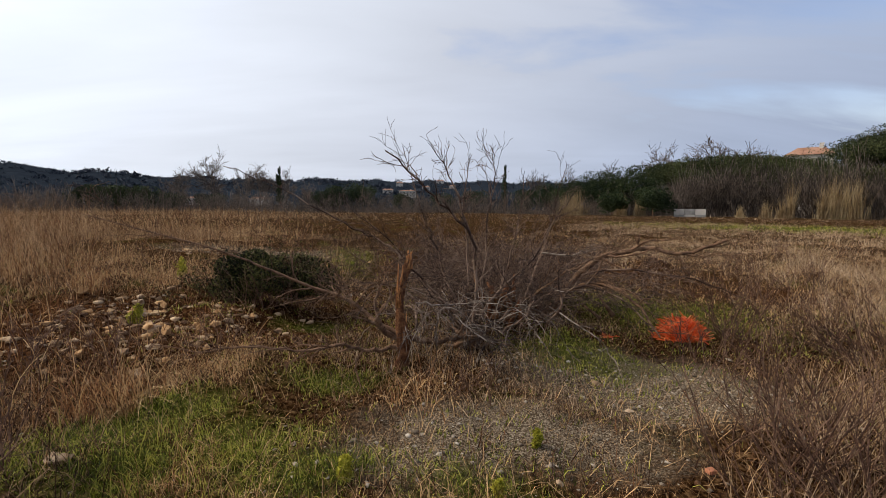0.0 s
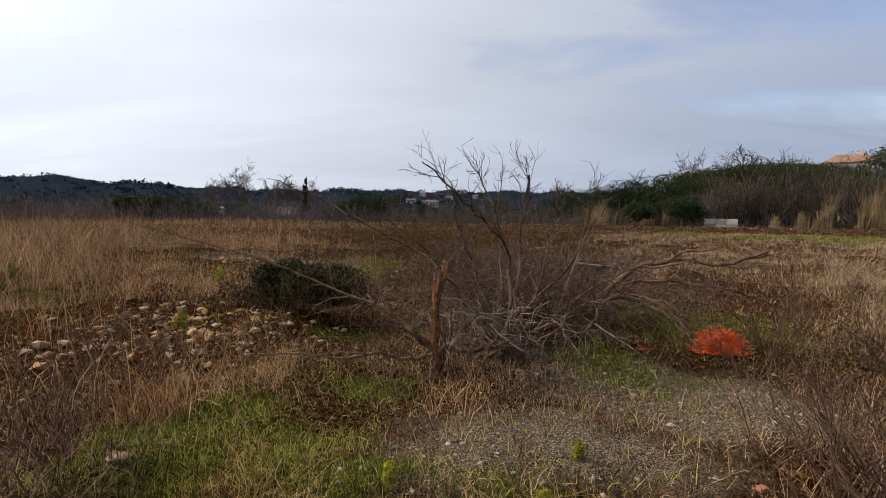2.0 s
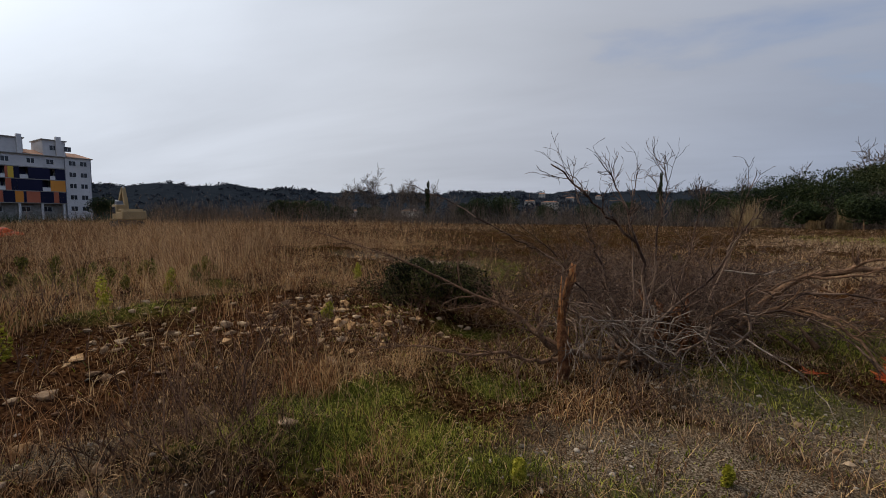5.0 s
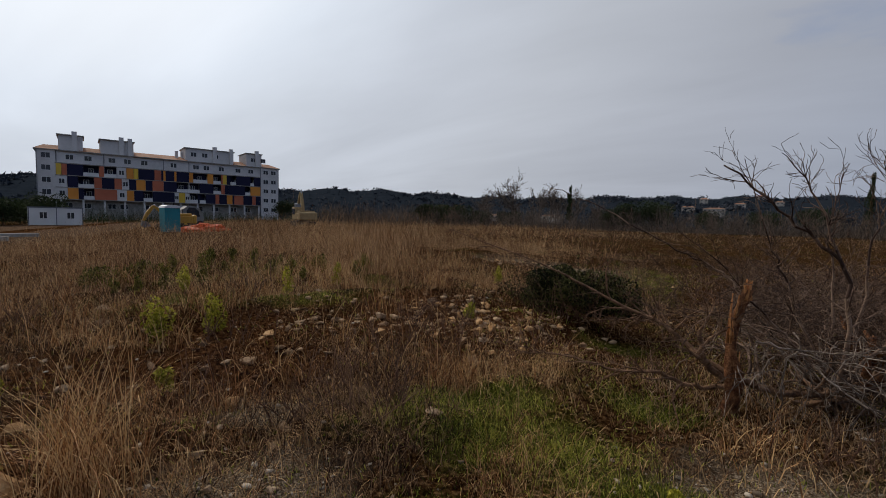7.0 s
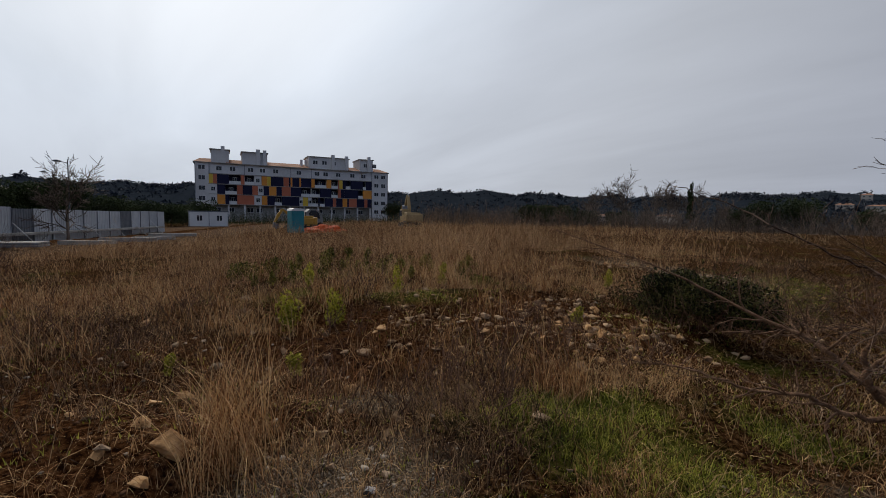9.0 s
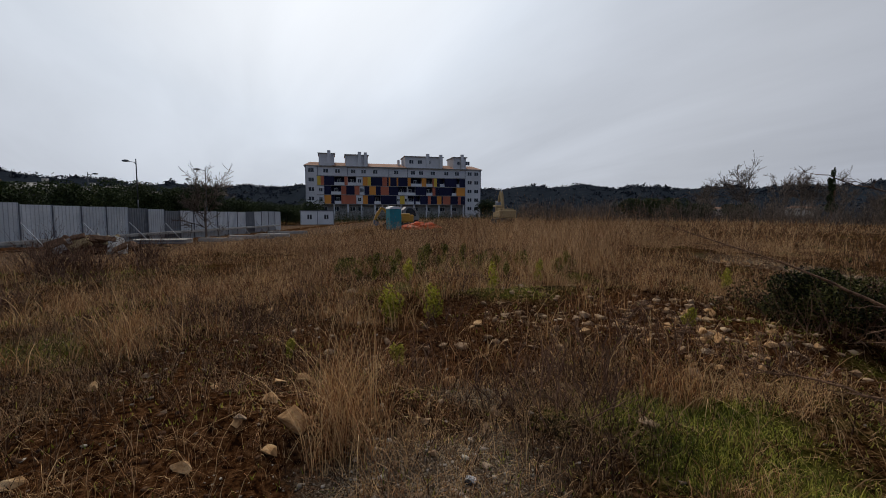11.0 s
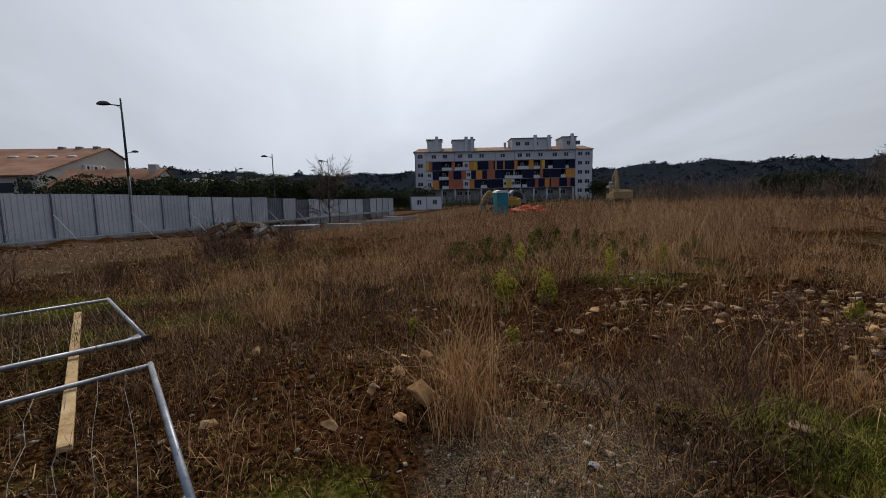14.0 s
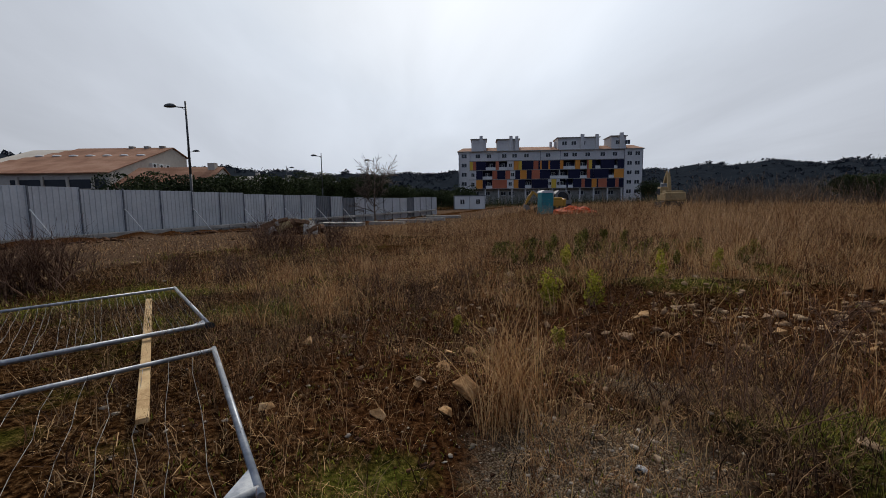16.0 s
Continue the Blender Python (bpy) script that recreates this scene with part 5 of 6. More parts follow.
# ---- the tree line ----
def far_tree(kind, az, d, h, wide, seed, label, mat="pine", z0=None):
    base = world(az, d, 0)
    base.z = gz(base.x, base.y) if z0 is None else z0
    root = thing(kind, label, "tree", base, group="trees along the edge of the field")
    r = random.Random(seed)
    segs = []
    if kind == "bare_tree":
        pts = limb(segs, base, (0, 0, 1), h * 0.62, h * 0.018, h * 0.008, 6, 0.05, 0, r)
        for q, hd, rad in pts[1:]:
            for _ in range(3):
                twiggy(segs, q, (hd * 0.6 + Vector((r.gauss(0, 0.8), r.gauss(0, 0.8), 0.35))), h * r.uniform(0.30, 0.48), rad * 0.55, 2, r, 7, 0.13, -0.02, 0.9, 0.0026 * h)
        under(tubes("trunk", segs[:6], M["scrub"], 6), root)
        under(tubes("crown", segs[6:], M["scrub"], 3), root)
        return root
    limb(segs, base, (0, 0, 1), h * 0.6, h * 0.03, h * 0.015, 5, 0.05, 0, r)
    under(tubes("trunk", segs, M["bark"], 6), root)
    if kind == "cypress":
        for k in range(5):
            s = (k + 0.5) / 5
            leaves("crown", base + Vector((0, 0, h * (0.12 + 0.8 * s))), np.array((wide * (1.05 - s * 0.85), wide * (1.05 - s * 0.85), h * 0.16)), 1200, 0.13, M[mat], root, 5, seed * 9 + k)
    elif kind == "umbrella_pine":
        for k in range(4):
            a = k * 1.6 + seed
            leaves("crown", base + Vector((math.cos(a) * wide * 0.5, math.sin(a) * wide * 0.5, h * (0.80 + 0.02 * (k % 3)))), np.array((wide * 0.85, wide * 0.85, h * 0.17)), 5000, 0.13, M["canopy"], root, 30, seed * 7 + k, shell=0.75)
    else:
        leaves("crown", base + Vector((0, 0, h * 0.60)), np.array((wide, wide, h * 0.40)), 6800, 0.13, M[mat], root, 30, seed, shell=0.7)
    return root


far_tree("cypress", -7.9, 150, 15.5, 1.6, 1, "dark slender cypress in the far scrub")
far_tree("cypress", 20.3, 118, 10.5, 1.3, 2, "dark slender cypress, bent at the top")
for i, (a, d, h) in enumerate(((27.2, 120, 11.8), (24, 124, 10.4), (22.5, 126, 10.6), (31, 122, 8.8), (19.6, 126, 9.4), (-27, 118, 14.5), (-31.5, 112, 14.6), (-33, 116, 13.6), (-12, 130, 10), (-16, 128, 10), (-21, 120, 11), (-44, 110, 14), (-37, 125, 13), (16.5, 130, 7))):
    far_tree("bare_tree", a, d, h, 0, 20 + i, "leafless grey tree at the edge of the field")
g = np.random.default_rng(77)
row = [(-10.5, 100, 5.0, 3.0), (-13.5, 98, 6.4, 3.2), (-14.8, 92, 4.6, 2.4), (-17, 86, 6.2, 3.4), (-19.5, 84, 7.4, 3.6), (-22, 82, 8.4, 4.0), (-24.5, 84, 6.4, 3.2), (-21, 74, 3.6, 2.2), (-25.5, 72, 4.2, 2.4),
       (13.2, 98, 6.0, 3.4), (10.3, 100, 6.0, 3.2), (15.2, 96, 4.4, 2.4), (36.6, 92, 4.4, 3.0), (34.2, 95, 4.2, 3.0), (38.8, 90, 4.2, 2.6), (31.5, 96, 3.4, 2.3), (28, 100, 3.4, 2.6), (5, 110, 4.2, 3.0), (0, 112, 4.4, 3.0), (-4, 108, 4.8, 3.2)]
for i, (a, d, h, w) in enumerate(row):
    far_tree("evergreen_tree", a, d, h, w, 200 + i, "dark evergreen tree with a rounded crown")
for i, (a, d, h, w) in enumerate(((-27, 96, 9.6, 5.0), (-30, 98, 10.6, 5.2), (-33, 99, 11.2, 5.4), (-36, 100, 10.6, 5.2), (-38.6, 98, 9.4, 4.6), (-41, 98, 8.6, 5.0), (-43.9, 106, 13.6, 5.4), (-46, 108, 15.8, 6.0), (-49, 108, 16.0, 6.0), (-53, 108, 16.0, 6.0), (-57, 108, 16.0, 6.0), (-28.5, 90, 8.2, 4.2), (-35, 92, 9.0, 4.4), (-45, 96, 12.0, 5.0), (-40, 92, 7.6, 4.2), (-37, 90, 6.8, 4.0), (-42.5, 90, 7.4, 4.0))):
    far_tree("umbrella_pine", a, d, h, w, 240 + i, "umbrella pine with a broad dark green crown")


def scrub_band(name, az0, az1, d0, d1, h0, h1, n, mat, label, seed):
    """A belt of leafless scrub: many upright thin shoots."""
    g = np.random.default_rng(seed)
    x, y = polar(g.uniform(az0, az1, n), g.uniform(d0, d1, n))
    hh = g.uniform(h0, h1, n) * (0.55 + 0.6 * clumpy(x, y, 0.12, seed))
    return blades(name, x, y, hh, g.uniform(0.02, 0.06, n), 0.38, mat, label, "scrub", 2)


scrub_band("leafless_scrub", -8, 52, 84, 112, 0.8, 3.0, 16000, M["scrub"], "belt of leafless grey-brown scrub", 5)
scrub_band("leafless_thicket", -62, -8, 78, 94, 0.5, 2.6, 16000, M["scrub"], "thicket of leafless brown saplings", 6)
scrub_band("dark_hedge", 46, 130, 95, 130, 1.5, 4.0, 12000, M["pine"], "dark hedge along the far side", 7)


def reed_clump(az, d, h, w, seed):
    g = np.random.default_rng(seed)
    n = int(60 + 330 * w)
    cx, cy = polar(az, d)
    x, y = cx + g.normal(0, w, n), cy + g.normal(0, w * 0.7, n)
    ob = blades("reed_clump", x, y, g.uniform(0.25, 1.0, n) ** 0.7 * h * np.exp(-((x - cx) / (1.9 * w)) ** 2), np.full(n, 0.05), 0.13, M["reed"], "tall clump of tan dry reeds", "reeds", 2)
    ob["kind"] = "thing"
    return tagged(ob, group="reed clumps before the thicket")


for i, (a, d, h, w) in enumerate(((-41.6, 78, 7.0, 1.0), (-42.9, 78, 6.6, 0.9), (-40.8, 76, 5.4, 0.4), (-38.3, 74, 6.6, 0.22), (-37.6, 74, 3.4, 0.4), (-46, 76, 4.6, 0.5), (-16.8, 78, 5.2, 1.0), (-15.6, 80, 4.6, 0.9), (-24, 76, 4.0, 0.5), (-22, 78, 4.2, 0.5), (-49, 76, 5.0, 0.8), (-36.2, 74, 3.0, 0.4), (-34.0, 76, 2.2, 0.3))):
    reed_clump(a, d, h, w, 300 + i)


def hill_woods():
    """Foliage of the woods on the hills, far too much to count: loose leaf masses heaped into crowns."""
    g = np.random.default_rng(9)
    n = 9000
    x, y = polar(g.uniform(-62, 132, n), 300 + 470 * g.random(n) ** 0.75)
    keep = g.random(n) < 0.12 + 0.88 * clumpy(x, y, 0.02, 19)
    x, y = x[keep], y[keep]
    n, k = len(x), 14
    size = g.uniform(1.0, 2.6, n) * (0.5 + 1.0 * clumpy(x, y, 0.03, 23))
    c = np.stack([x, y, ground_z(x, y) + size * 0.5], -1)[:, None] + g.normal(0, 0.55, (n, k, 3)) * size[:, None, None] * np.array((1.3, 1.3, 0.7))
    u, w = g.normal(0, 1, (n, k, 3)), g.normal(0, 1, (n, k, 3))
    u, w = u * (size * 0.40)[:, None, None], w * (size * 0.40)[:, None, None]
    v = np.stack([c - u, c + w, c + u], 2)
    # crowns carry the same haze-blue colour as the slopes
    tagged(mesh_of("hill_woods", v.reshape(-1, 3), np.arange(n * k * 3).reshape(-1, 3), M["far"]), "dark woods on the far hills, tinted blue-grey with haze", "woods", kind="stuff")


hill_woods()


def thicket(name, az0, az1, d0, d1, h0, h1, n, label, seed):
    """Leafless saplings with side shoots, repeated with turns and sizes; far too many to count."""
    r = random.Random(seed)
    g = np.random.default_rng(seed)
    kinds = []
    for k in range(6):
        segs = []
        for j in range(3):
            twiggy(segs, (r.gauss(0, 0.08), r.gauss(0, 0.08), 0), (r.gauss(0, 0.22), r.gauss(0, 0.22), 1), r.uniform(0.7, 1.0), 0.012, 1, r, 6, 0.10, -0.03, 0.5, 0.005)
        kinds.append(np.array(segs))
    rows = []
    for i in range(n):
        s = kinds[i % 6].copy()
        way = g.uniform(az0, az1)
        h, a = g.uniform(h0, h1) * (0.42 + 0.58 * float(ramp01(-way, 18, 34)) if az1 < 0 else 1.0), g.uniform(0, 6.283)
        x, y = polar(way, g.uniform(d0, d1))
        c, q = math.cos(a), math.sin(a)
        for o in (0, 3):
            px, py = s[:, o].copy(), s[:, o + 1].copy()
            s[:, o], s[:, o + 1], s[:, o + 2] = (px * c - py * q) * h + x, (px * q + py * c) * h + y, s[:, o + 2] * h + gz(x, y)
        s[:, 6:] *= 1.2 + h * 0.5
        rows.append(s)
    tagged(tubes(name, np.concatenate(rows), M["scrub"], 3), label, "scrub", kind="stuff")


thicket("sapling_thicket", -62, -14, 79, 94, 2.6, 7.4, 1300, "thicket of leafless grey-brown saplings", 14)
thicket("bramble_scrub", -14, 52, 80, 104, 1.2, 3.8, 700, "leafless bramble and scrub at the field's edge", 15)


# ---- fence, road side ----
YAW = 80.67


def shared(name, me, parent, m=None, label=""):
    ob = new(name, me)
    ob.parent = parent
    if m is not None:
        ob.matrix_local = m
    return tagged(ob, label) if label else ob


def to_mesh(name, bm, mat):
    me = bpy.data.meshes.new(name)
    bm.to_mesh(me)
    bm.free()
    me.materials.append(mat)
    return me


def metal_fence():
    ang = math.degrees(math.atan2(fence_dir.y, fence_dir.x))
    side = 1.0 if fence_out.dot(Vector((-fence_dir.y, fence_dir.x, 0))) > 0 else -1.0
    root = thing("metal_fence", "grey galvanised corrugated sheet fence on steel posts", "fence", (FENCE_A.x, FENCE_A.y, 0), ang, kind="structure")
    # one bay of trapezoid sheet
    bm = bmesh.new()
    prof = []
    for k in range(8):
        x0 = k * 0.25
        prof += [(x0, 0), (x0 + 0.16, 0), (x0 + 0.18, 0.03), (x0 + 0.23, 0.03)]
    prof.append((1.985, 0))
    lo = [bm.verts.new((x, y * side, 0.06)) for x, y in prof]
    hi = [bm.verts.new((x, y * side, 2.50)) for x, y in prof]
    lo2 = [bm.verts.new((x, y * side - 0.004 * side, 0.06)) for x, y in prof]
    hi2 = [bm.verts.new((x, y * side - 0.004 * side, 2.50)) for x, y in prof]
    for i in range(len(prof) - 1):
        bm.faces.new((lo[i], lo[i + 1], hi[i + 1], hi[i])), bm.faces.new((hi2[i], hi2[i + 1], lo2[i + 1], lo2[i])), bm.faces.new((hi[i], hi[i + 1], hi2[i + 1], hi2[i]))
    sheet = to_mesh("sheet", bm, M["zinc"])
    dark = sheet.copy()
    dark.materials[0] = M["dullsteel"]
    bm = boxed(-0.03, 0.035, 0, 0.03, 0.095, 2.53, 0.006)
    for v in bm.verts:
        v.co.y *= side
    bmesh.ops.recalc_face_normals(bm, faces=bm.faces)
    post = to_mesh("post", bm, M["dullsteel"])
    bm = bmesh.new()
    rod(bm, (0, 0.1 * side, 1.5), (0.25, 1.35 * side, 0.02), 0.03, sides=6)
    brace = to_mesh("brace", bm, M["white"])
    bm = boxed(-0.35, -0.2, -0.1, 0.35, 0.25, 0.13, 0.02)
    foot = to_mesh("footing", bm, M["concrete"])
    n = 31
    for i in range(n):
        x = i * 2.0
        gx, gy = FENCE_A.x + fence_dir.x * x, FENCE_A.y + fence_dir.y * x
        z = gz(gx, gy)
        lean = rng.normal(0, 0.5)
        shared("sheet", dark if i in (17, 19, 26) else sheet, root, pose(x + 0.01, 0, z + rng.normal(0, 0.012), lean, 0, 0))
        shared("post", post, root, pose(x, 0, z, 0, 0, 0))
        if i % 2 == 1:
            shared("brace", brace, root, pose(x, 0, z, 0, 0, rng.normal(0, 6)))
        shared("footing", foot, root, pose(x, 0.15 * side, z, 0, 0, rng.normal(0, 3)))
    kerb = thing("concrete_kerb", "pale concrete strip at the foot of the fence", "kerb", (FENCE_A.x, FENCE_A.y, 0), ang, kind="structure")
    for i in range(15):
        bm = boxed(i * 4.0 + 0.01, 0.25 * side if side > 0 else -0.75, -0.1, i * 4.0 + 3.98, 0.75 if side > 0 else -0.25, 0.10, 0.02)
        part("kerb_slab", bm, M["concrete"], kerb)


metal_fence()


def street_lamp(ahead, side, height, arm, label="dark grey street lamp with a single arm"):
    x, y = spot(76.7, ahead, side)
    root = thing("street_lamp", label, "street lamp", (x, y, gz(x, y)), 76.7, "street lamps along the road")
    bm = bmesh.new()
    rod(bm, (0, 0, 0), (0, 0, height * 0.45), 0.085, 0.075, 12)
    rod(bm, (0, 0, height * 0.45), (0, 0, height), 0.075, 0.055, 12)
    part("pole", bm, M["lamp"], root)
    bm = bmesh.new()
    rod(bm, (0, 0, height - 0.42), (arm * 0.75, 0, height - 0.34), 0.035, sides=8)
    rod(bm, (0, 0, height - 0.62), (arm * 0.3, 0, height - 0.38), 0.02, sides=6)
    part("arm", bm, M["lamp"], root)
    bm = bmesh.new()
    bmesh.ops.create_uvsphere(bm, u_segments=16, v_segments=10, radius=1.0)
    for v in bm.verts:
        v.co = Vector((arm * 1.05 + v.co.x * 0.42, v.co.y * 0.2, height - 0.32 + (v.co.z * 0.20 if v.co.z > 0 else v.co.z * 0.07)))
    for f in bm.faces:
        f.smooth = True
    part("lamp_head", bm, M["lamp"], root)
    part("base_plate", boxed(-0.2, -0.2, 0, 0.2, 0.2, 0.04, 0.01), M["lamp"], root)


for a, s, h, arm in ((28, -18.6, 8.5, -1.0), (52, -34.6, 8.7, 1.0), (60, -20.9, 8.7, -1.0), (84, -36.2, 8.9, 1.0), (68, -15.4, 8.7, -1.0), (92, -22.9, 8.9, -1.0), (132, -40, 9.0, 1.0)):
    street_lamp(a, s, h, arm)

# hedge of stone pines on the far side of the fence
for i in range(29):
    s, q = -2 + i * 2.7 + rng.normal(0, 0.5), -15 - 2.5 * rng.random() - 0.05 * i
    px, py = FENCE_A.x + fence_dir.x * s + fence_out.x * q, FENCE_A.y + fence_dir.y * s + fence_out.y * q
    a, d = math.degrees(math.atan2(-px, py)), math.hypot(px, py)
    if a > 128:
        continue
    h = (2.3 + 0.060 * d) * rng.uniform(0.82, 0.98) * (0.66 if a > 116.5 else 1.0)
    far_tree("stone_pine", a, d, h, rng.uniform(2.2, 2.9), 400 + i, "low dark stone pine behind the fence")
for i in range(12):
    px, py = spot(YAW, 95 + rng.normal(0, 4), -22 + i * 2.4)
    far_tree("stone_pine", math.degrees(math.atan2(-px, py)), math.hypot(px, py), rng.uniform(3.6, 5.4), rng.uniform(2.2, 3.2), 450 + i, "low dark stone pine behind the fence")
px, py = spot(76.7, 38.5, -8.8)
far_tree("bare_tree", math.degrees(math.atan2(-px, py)), math.hypot(px, py), 5.2, 0, 480, "small leafless tree before the fence")
px, py = spot(80.67, 118, 55)
far_tree("evergreen_tree", math.degrees(math.atan2(-px, py)), math.hypot(px, py), 6.0, 2.8, 481, "round evergreen tree before the apartment block")


# ---- windows ----
def window_meshes(w, h):
    bm = bmesh.new()
    for x0, x1, z0, z1 in ((-w / 2, w / 2, 0, 0.07), (-w / 2, w / 2, h - 0.07, h), (-w / 2, -w / 2 + 0.07, 0.07, h - 0.07), (w / 2 - 0.07, w / 2, 0.07, h - 0.07), (-0.04, 0.04, 0.07, h - 0.07)):
        box(bm, x0, -0.05, z0, x1, 0.03, z1)
    f = to_mesh("window_frame", bm, M["white"])
    p = to_mesh("pane", boxed(-w / 2 + 0.07, -0.012, 0.07, w / 2 - 0.07, 0.02, h - 0.07), M["glass"])
    return f, p


WIN = {k: window_meshes(*k) for k in ((1.5, 1.25), (1.7, 1.3), (1.1, 1.2), (0.9, 1.0), (2.4, 1.4))}


def window(parent, u, z, y=0.0, size=(1.5, 1.25), m=None):
    f, p = WIN[size]
    fr = shared("window", f, parent, m if m is not None else pose(u, y - 0.01, z))
    shared("pane", p, fr)


# ---- the apartment block ----
def apartment_block():
    x0, y0 = spot(YAW, 140, 5.0)
    base = gz(x0, y0)
    root = thing("apartment_block", "white apartment block with navy, orange and salmon facade panels", "apartment building", (x0, y0, base), YAW - 5.1)
    W, S, B = 55.8, 2.85, 2.2
    top = B + 5 * S
    part("wall", boxed(0, 2.6, 0, W, 13, top), M["render"], root)
    part("attic_floor", boxed(3.4, 1.5, B + 4 * S - 0.1, 50.4, 2.6, B + 4 * S + 0.1), M["render"], root)
    for u0, u1 in ((0, 3.4), (50.4, W)):
        part("wall", boxed(u0, 0, 0, u1, 2.6, top), M["render"], root)
    part("ground_floor_wall", boxed(3.4, 1.6, 0, 50.4, 2.6, B + S - 0.15), M["concrete"], root)
    for k in range(12):
        part("pillar", boxed(4.0 + k * 4.15, 0.0, 0, 4.4 + k * 4.15, 0.4, B + S - 0.15), M["render"], root)
    part("attic_wall", boxed(3.4, 0.25, B + 4 * S + 0.12, 50.4, 2.6, top), M["render"], root)
    # floor slabs of the balconies
    for k in range(1, 5):
        part("floor_slab", boxed(3.3, -0.12, B + k * S - 0.13, 50.5, 2.6, B + k * S + 0.05), M["concrete"], root)
    for u in (3.4, 12.5, 19.4, 25.2, 31.2, 41.5, 50.4):
        part("partition_wall", boxed(u - 0.1, 0.03, B + S + 0.05, u + 0.1, 2.6, B + 4 * S - 0.13), M["render"], root)
    # cladding in upright strips of uneven width: half metres and a letter (N navy, O orange, Y yellow, R salmon, B balcony, W wall with a window)
    rows = ("2Y 2R 6N 6B 2R 5B 4W 3O 2Y 7N 3R 1N 1O 4N 1O 6N 2O 7B 3O 4B 1R 2Y 2N 3B 8N 2B 4N",
            "4W 4N 6B 3R 5N 3R 3W 3N 4O 3N 5R 6N 5B 6B 7N 4B 2R 2N 9N 3B 6O",
            "4W 4O 2N 4B 9R 4W 3O 4N 4B 10N 2W 3Y 2W 4B 1N 3B 5N 2R 4N 3O 1N 5R 5N 2R 3N")
    look_of = {"N": "navy", "O": "amber", "Y": "yellow", "R": "salmon"}
    made = {}

    def strip(key, n, name, mt, y0, y1, z0, z1):
        if (key, n) not in made:
            made[key, n] = to_mesh(name, boxed(0.02, y0, z0, n * 0.505 - 0.02, y1, z1), M[mt])
        return made[key, n]

    for i, row in enumerate(rows):
        z, u = B + (3 - i) * S, 3.45
        for word in row.split():
            n, c = int(word[:-1]), word[-1]
            if c in look_of:
                shared("cladding_panel", strip(c, n, "cladding_panel", look_of[c], -0.07, 0.03, 0.06, S - 0.14), root, pose(u, 0, z))
            elif c == "W":
                shared("wall_panel", strip(c, n, "wall_panel", "render", 0.0, 0.2, 0.05, S - 0.13), root, pose(u, 0, z))
                window(root, u + n * 0.2525, z + 0.85, 0.0, (1.1, 1.2) if n > 2 else (0.9, 1.0))
            else:
                shared("balcony_parapet", strip(c, n, "balcony_parapet", "white", -0.09, 0.04, 0.05, 0.95), root, pose(u, 0, z))
                shared("back_panel", strip(c + "k", n, "back_panel", "navy", 1.5, 1.6, 0.05, S - 0.13), root, pose(u, 0, z))
                if n > 3:
                    window(root, u + n * 0.2525, z + 0.9, 1.5, (1.1, 1.2))
            u += n * 0.505
    for k in range(5):
        z = B + k * S + 0.95
        window(root, 1.7, z, 0, (1.7, 1.3))
        window(root, 51.9, z, 0, (1.5, 1.25))
        window(root, 54.2, z, 0, (1.5, 1.25))
    for u in (6, 9.5, 14.2, 17.4, 21, 27.6, 33, 35.6, 39.5, 44, 47.6):
        window(root, u, B + 4 * S + 0.9, 0.25, (1.5, 1.25))
    for u in (5.5, 9, 14, 16.5, 22, 28, 34, 38, 43, 47):
        window(root, u, B + 0.7, 1.6, (1.7, 1.3))
    # roofs: low tiled slopes between the penthouses
    part("eaves", boxed(-0.4, -0.3, top, W + 0.4, 13.4, top + 0.22), M["concrete"], root)
    for u0, u1 in ((-0.4, 4.2), (7.8, 12), (18.8, 31), (42.8, 46.6), (51, W + 0.4)):
        bm = bmesh.new()
        v = [bm.verts.new(p) for p in ((u0, -0.2, top + 0.22), (u1, -0.2, top + 0.22), (u1, 13.2, top + 0.22), (u0, 13.2, top + 0.22), (u0 + (1.5 if u0 < 0 else 0), 6.5, top + 1.9), (u1 - (1.5 if u1 > W else 0), 6.5, top + 1.9))]
        for f in ((0, 1, 5, 4), (2, 3, 4, 5), (0, 4, 3), (1, 2, 5), (3, 2, 1, 0)):
            bm.faces.new([v[k] for k in f])
        part("tiled_roof", bm, M["tile"], root)
    for u0, u1, h, wins in ((4.0, 8.6, 3.9, 0), (12.0, 18.8, 3.7, 0), (30.6, 43.0, 3.8, 2), (46.6, 51.0, 4.0, 1)):
        part("penthouse", boxed(u0, 1.0, top + 0.22, u1, 9, top + h), M["render"], root)
        part("penthouse_roof", boxed(u0 - 0.3, 0.6, top + h, u1 + 0.3, 9.3, top + h + 0.22), M["concrete"], root)
        part("chimney", boxed(u0 + (u1 - u0) * 0.55, 0.3, top + 0.22, u0 + (u1 - u0) * 0.55 + 1.0, 1.3, top + h + 1.0), M["render"], root)
        if u1 - u0 > 6:
            part("chimney", boxed(u1 - 1.2, 0.3, top + 0.22, u1 - 0.3, 1.3, top + h + 0.9), M["render"], root)
        for k in range(wins + 1):
            if wins:
                window(root, u0 + 2.0 + k * 2.8, top + 1.6, 1.0, (1.5, 1.25))
    for u in (28.6, 30.0):
        part("chimney", boxed(u, 4, top + 0.5, u + 0.7, 4.8, top + 3.1), M["render"], root)
    for u in (0.05, 3.5, 12.5, 25.2, 31.2, 50.3, W - 0.12):
        part("downpipe", boxed(u, -0.1 if u < 1 or u > 50 else 0.1, 0.3, u + 0.12, 0.0 if u < 1 or u > 50 else 0.24, top), M["dullsteel"], root)


apartment_block()


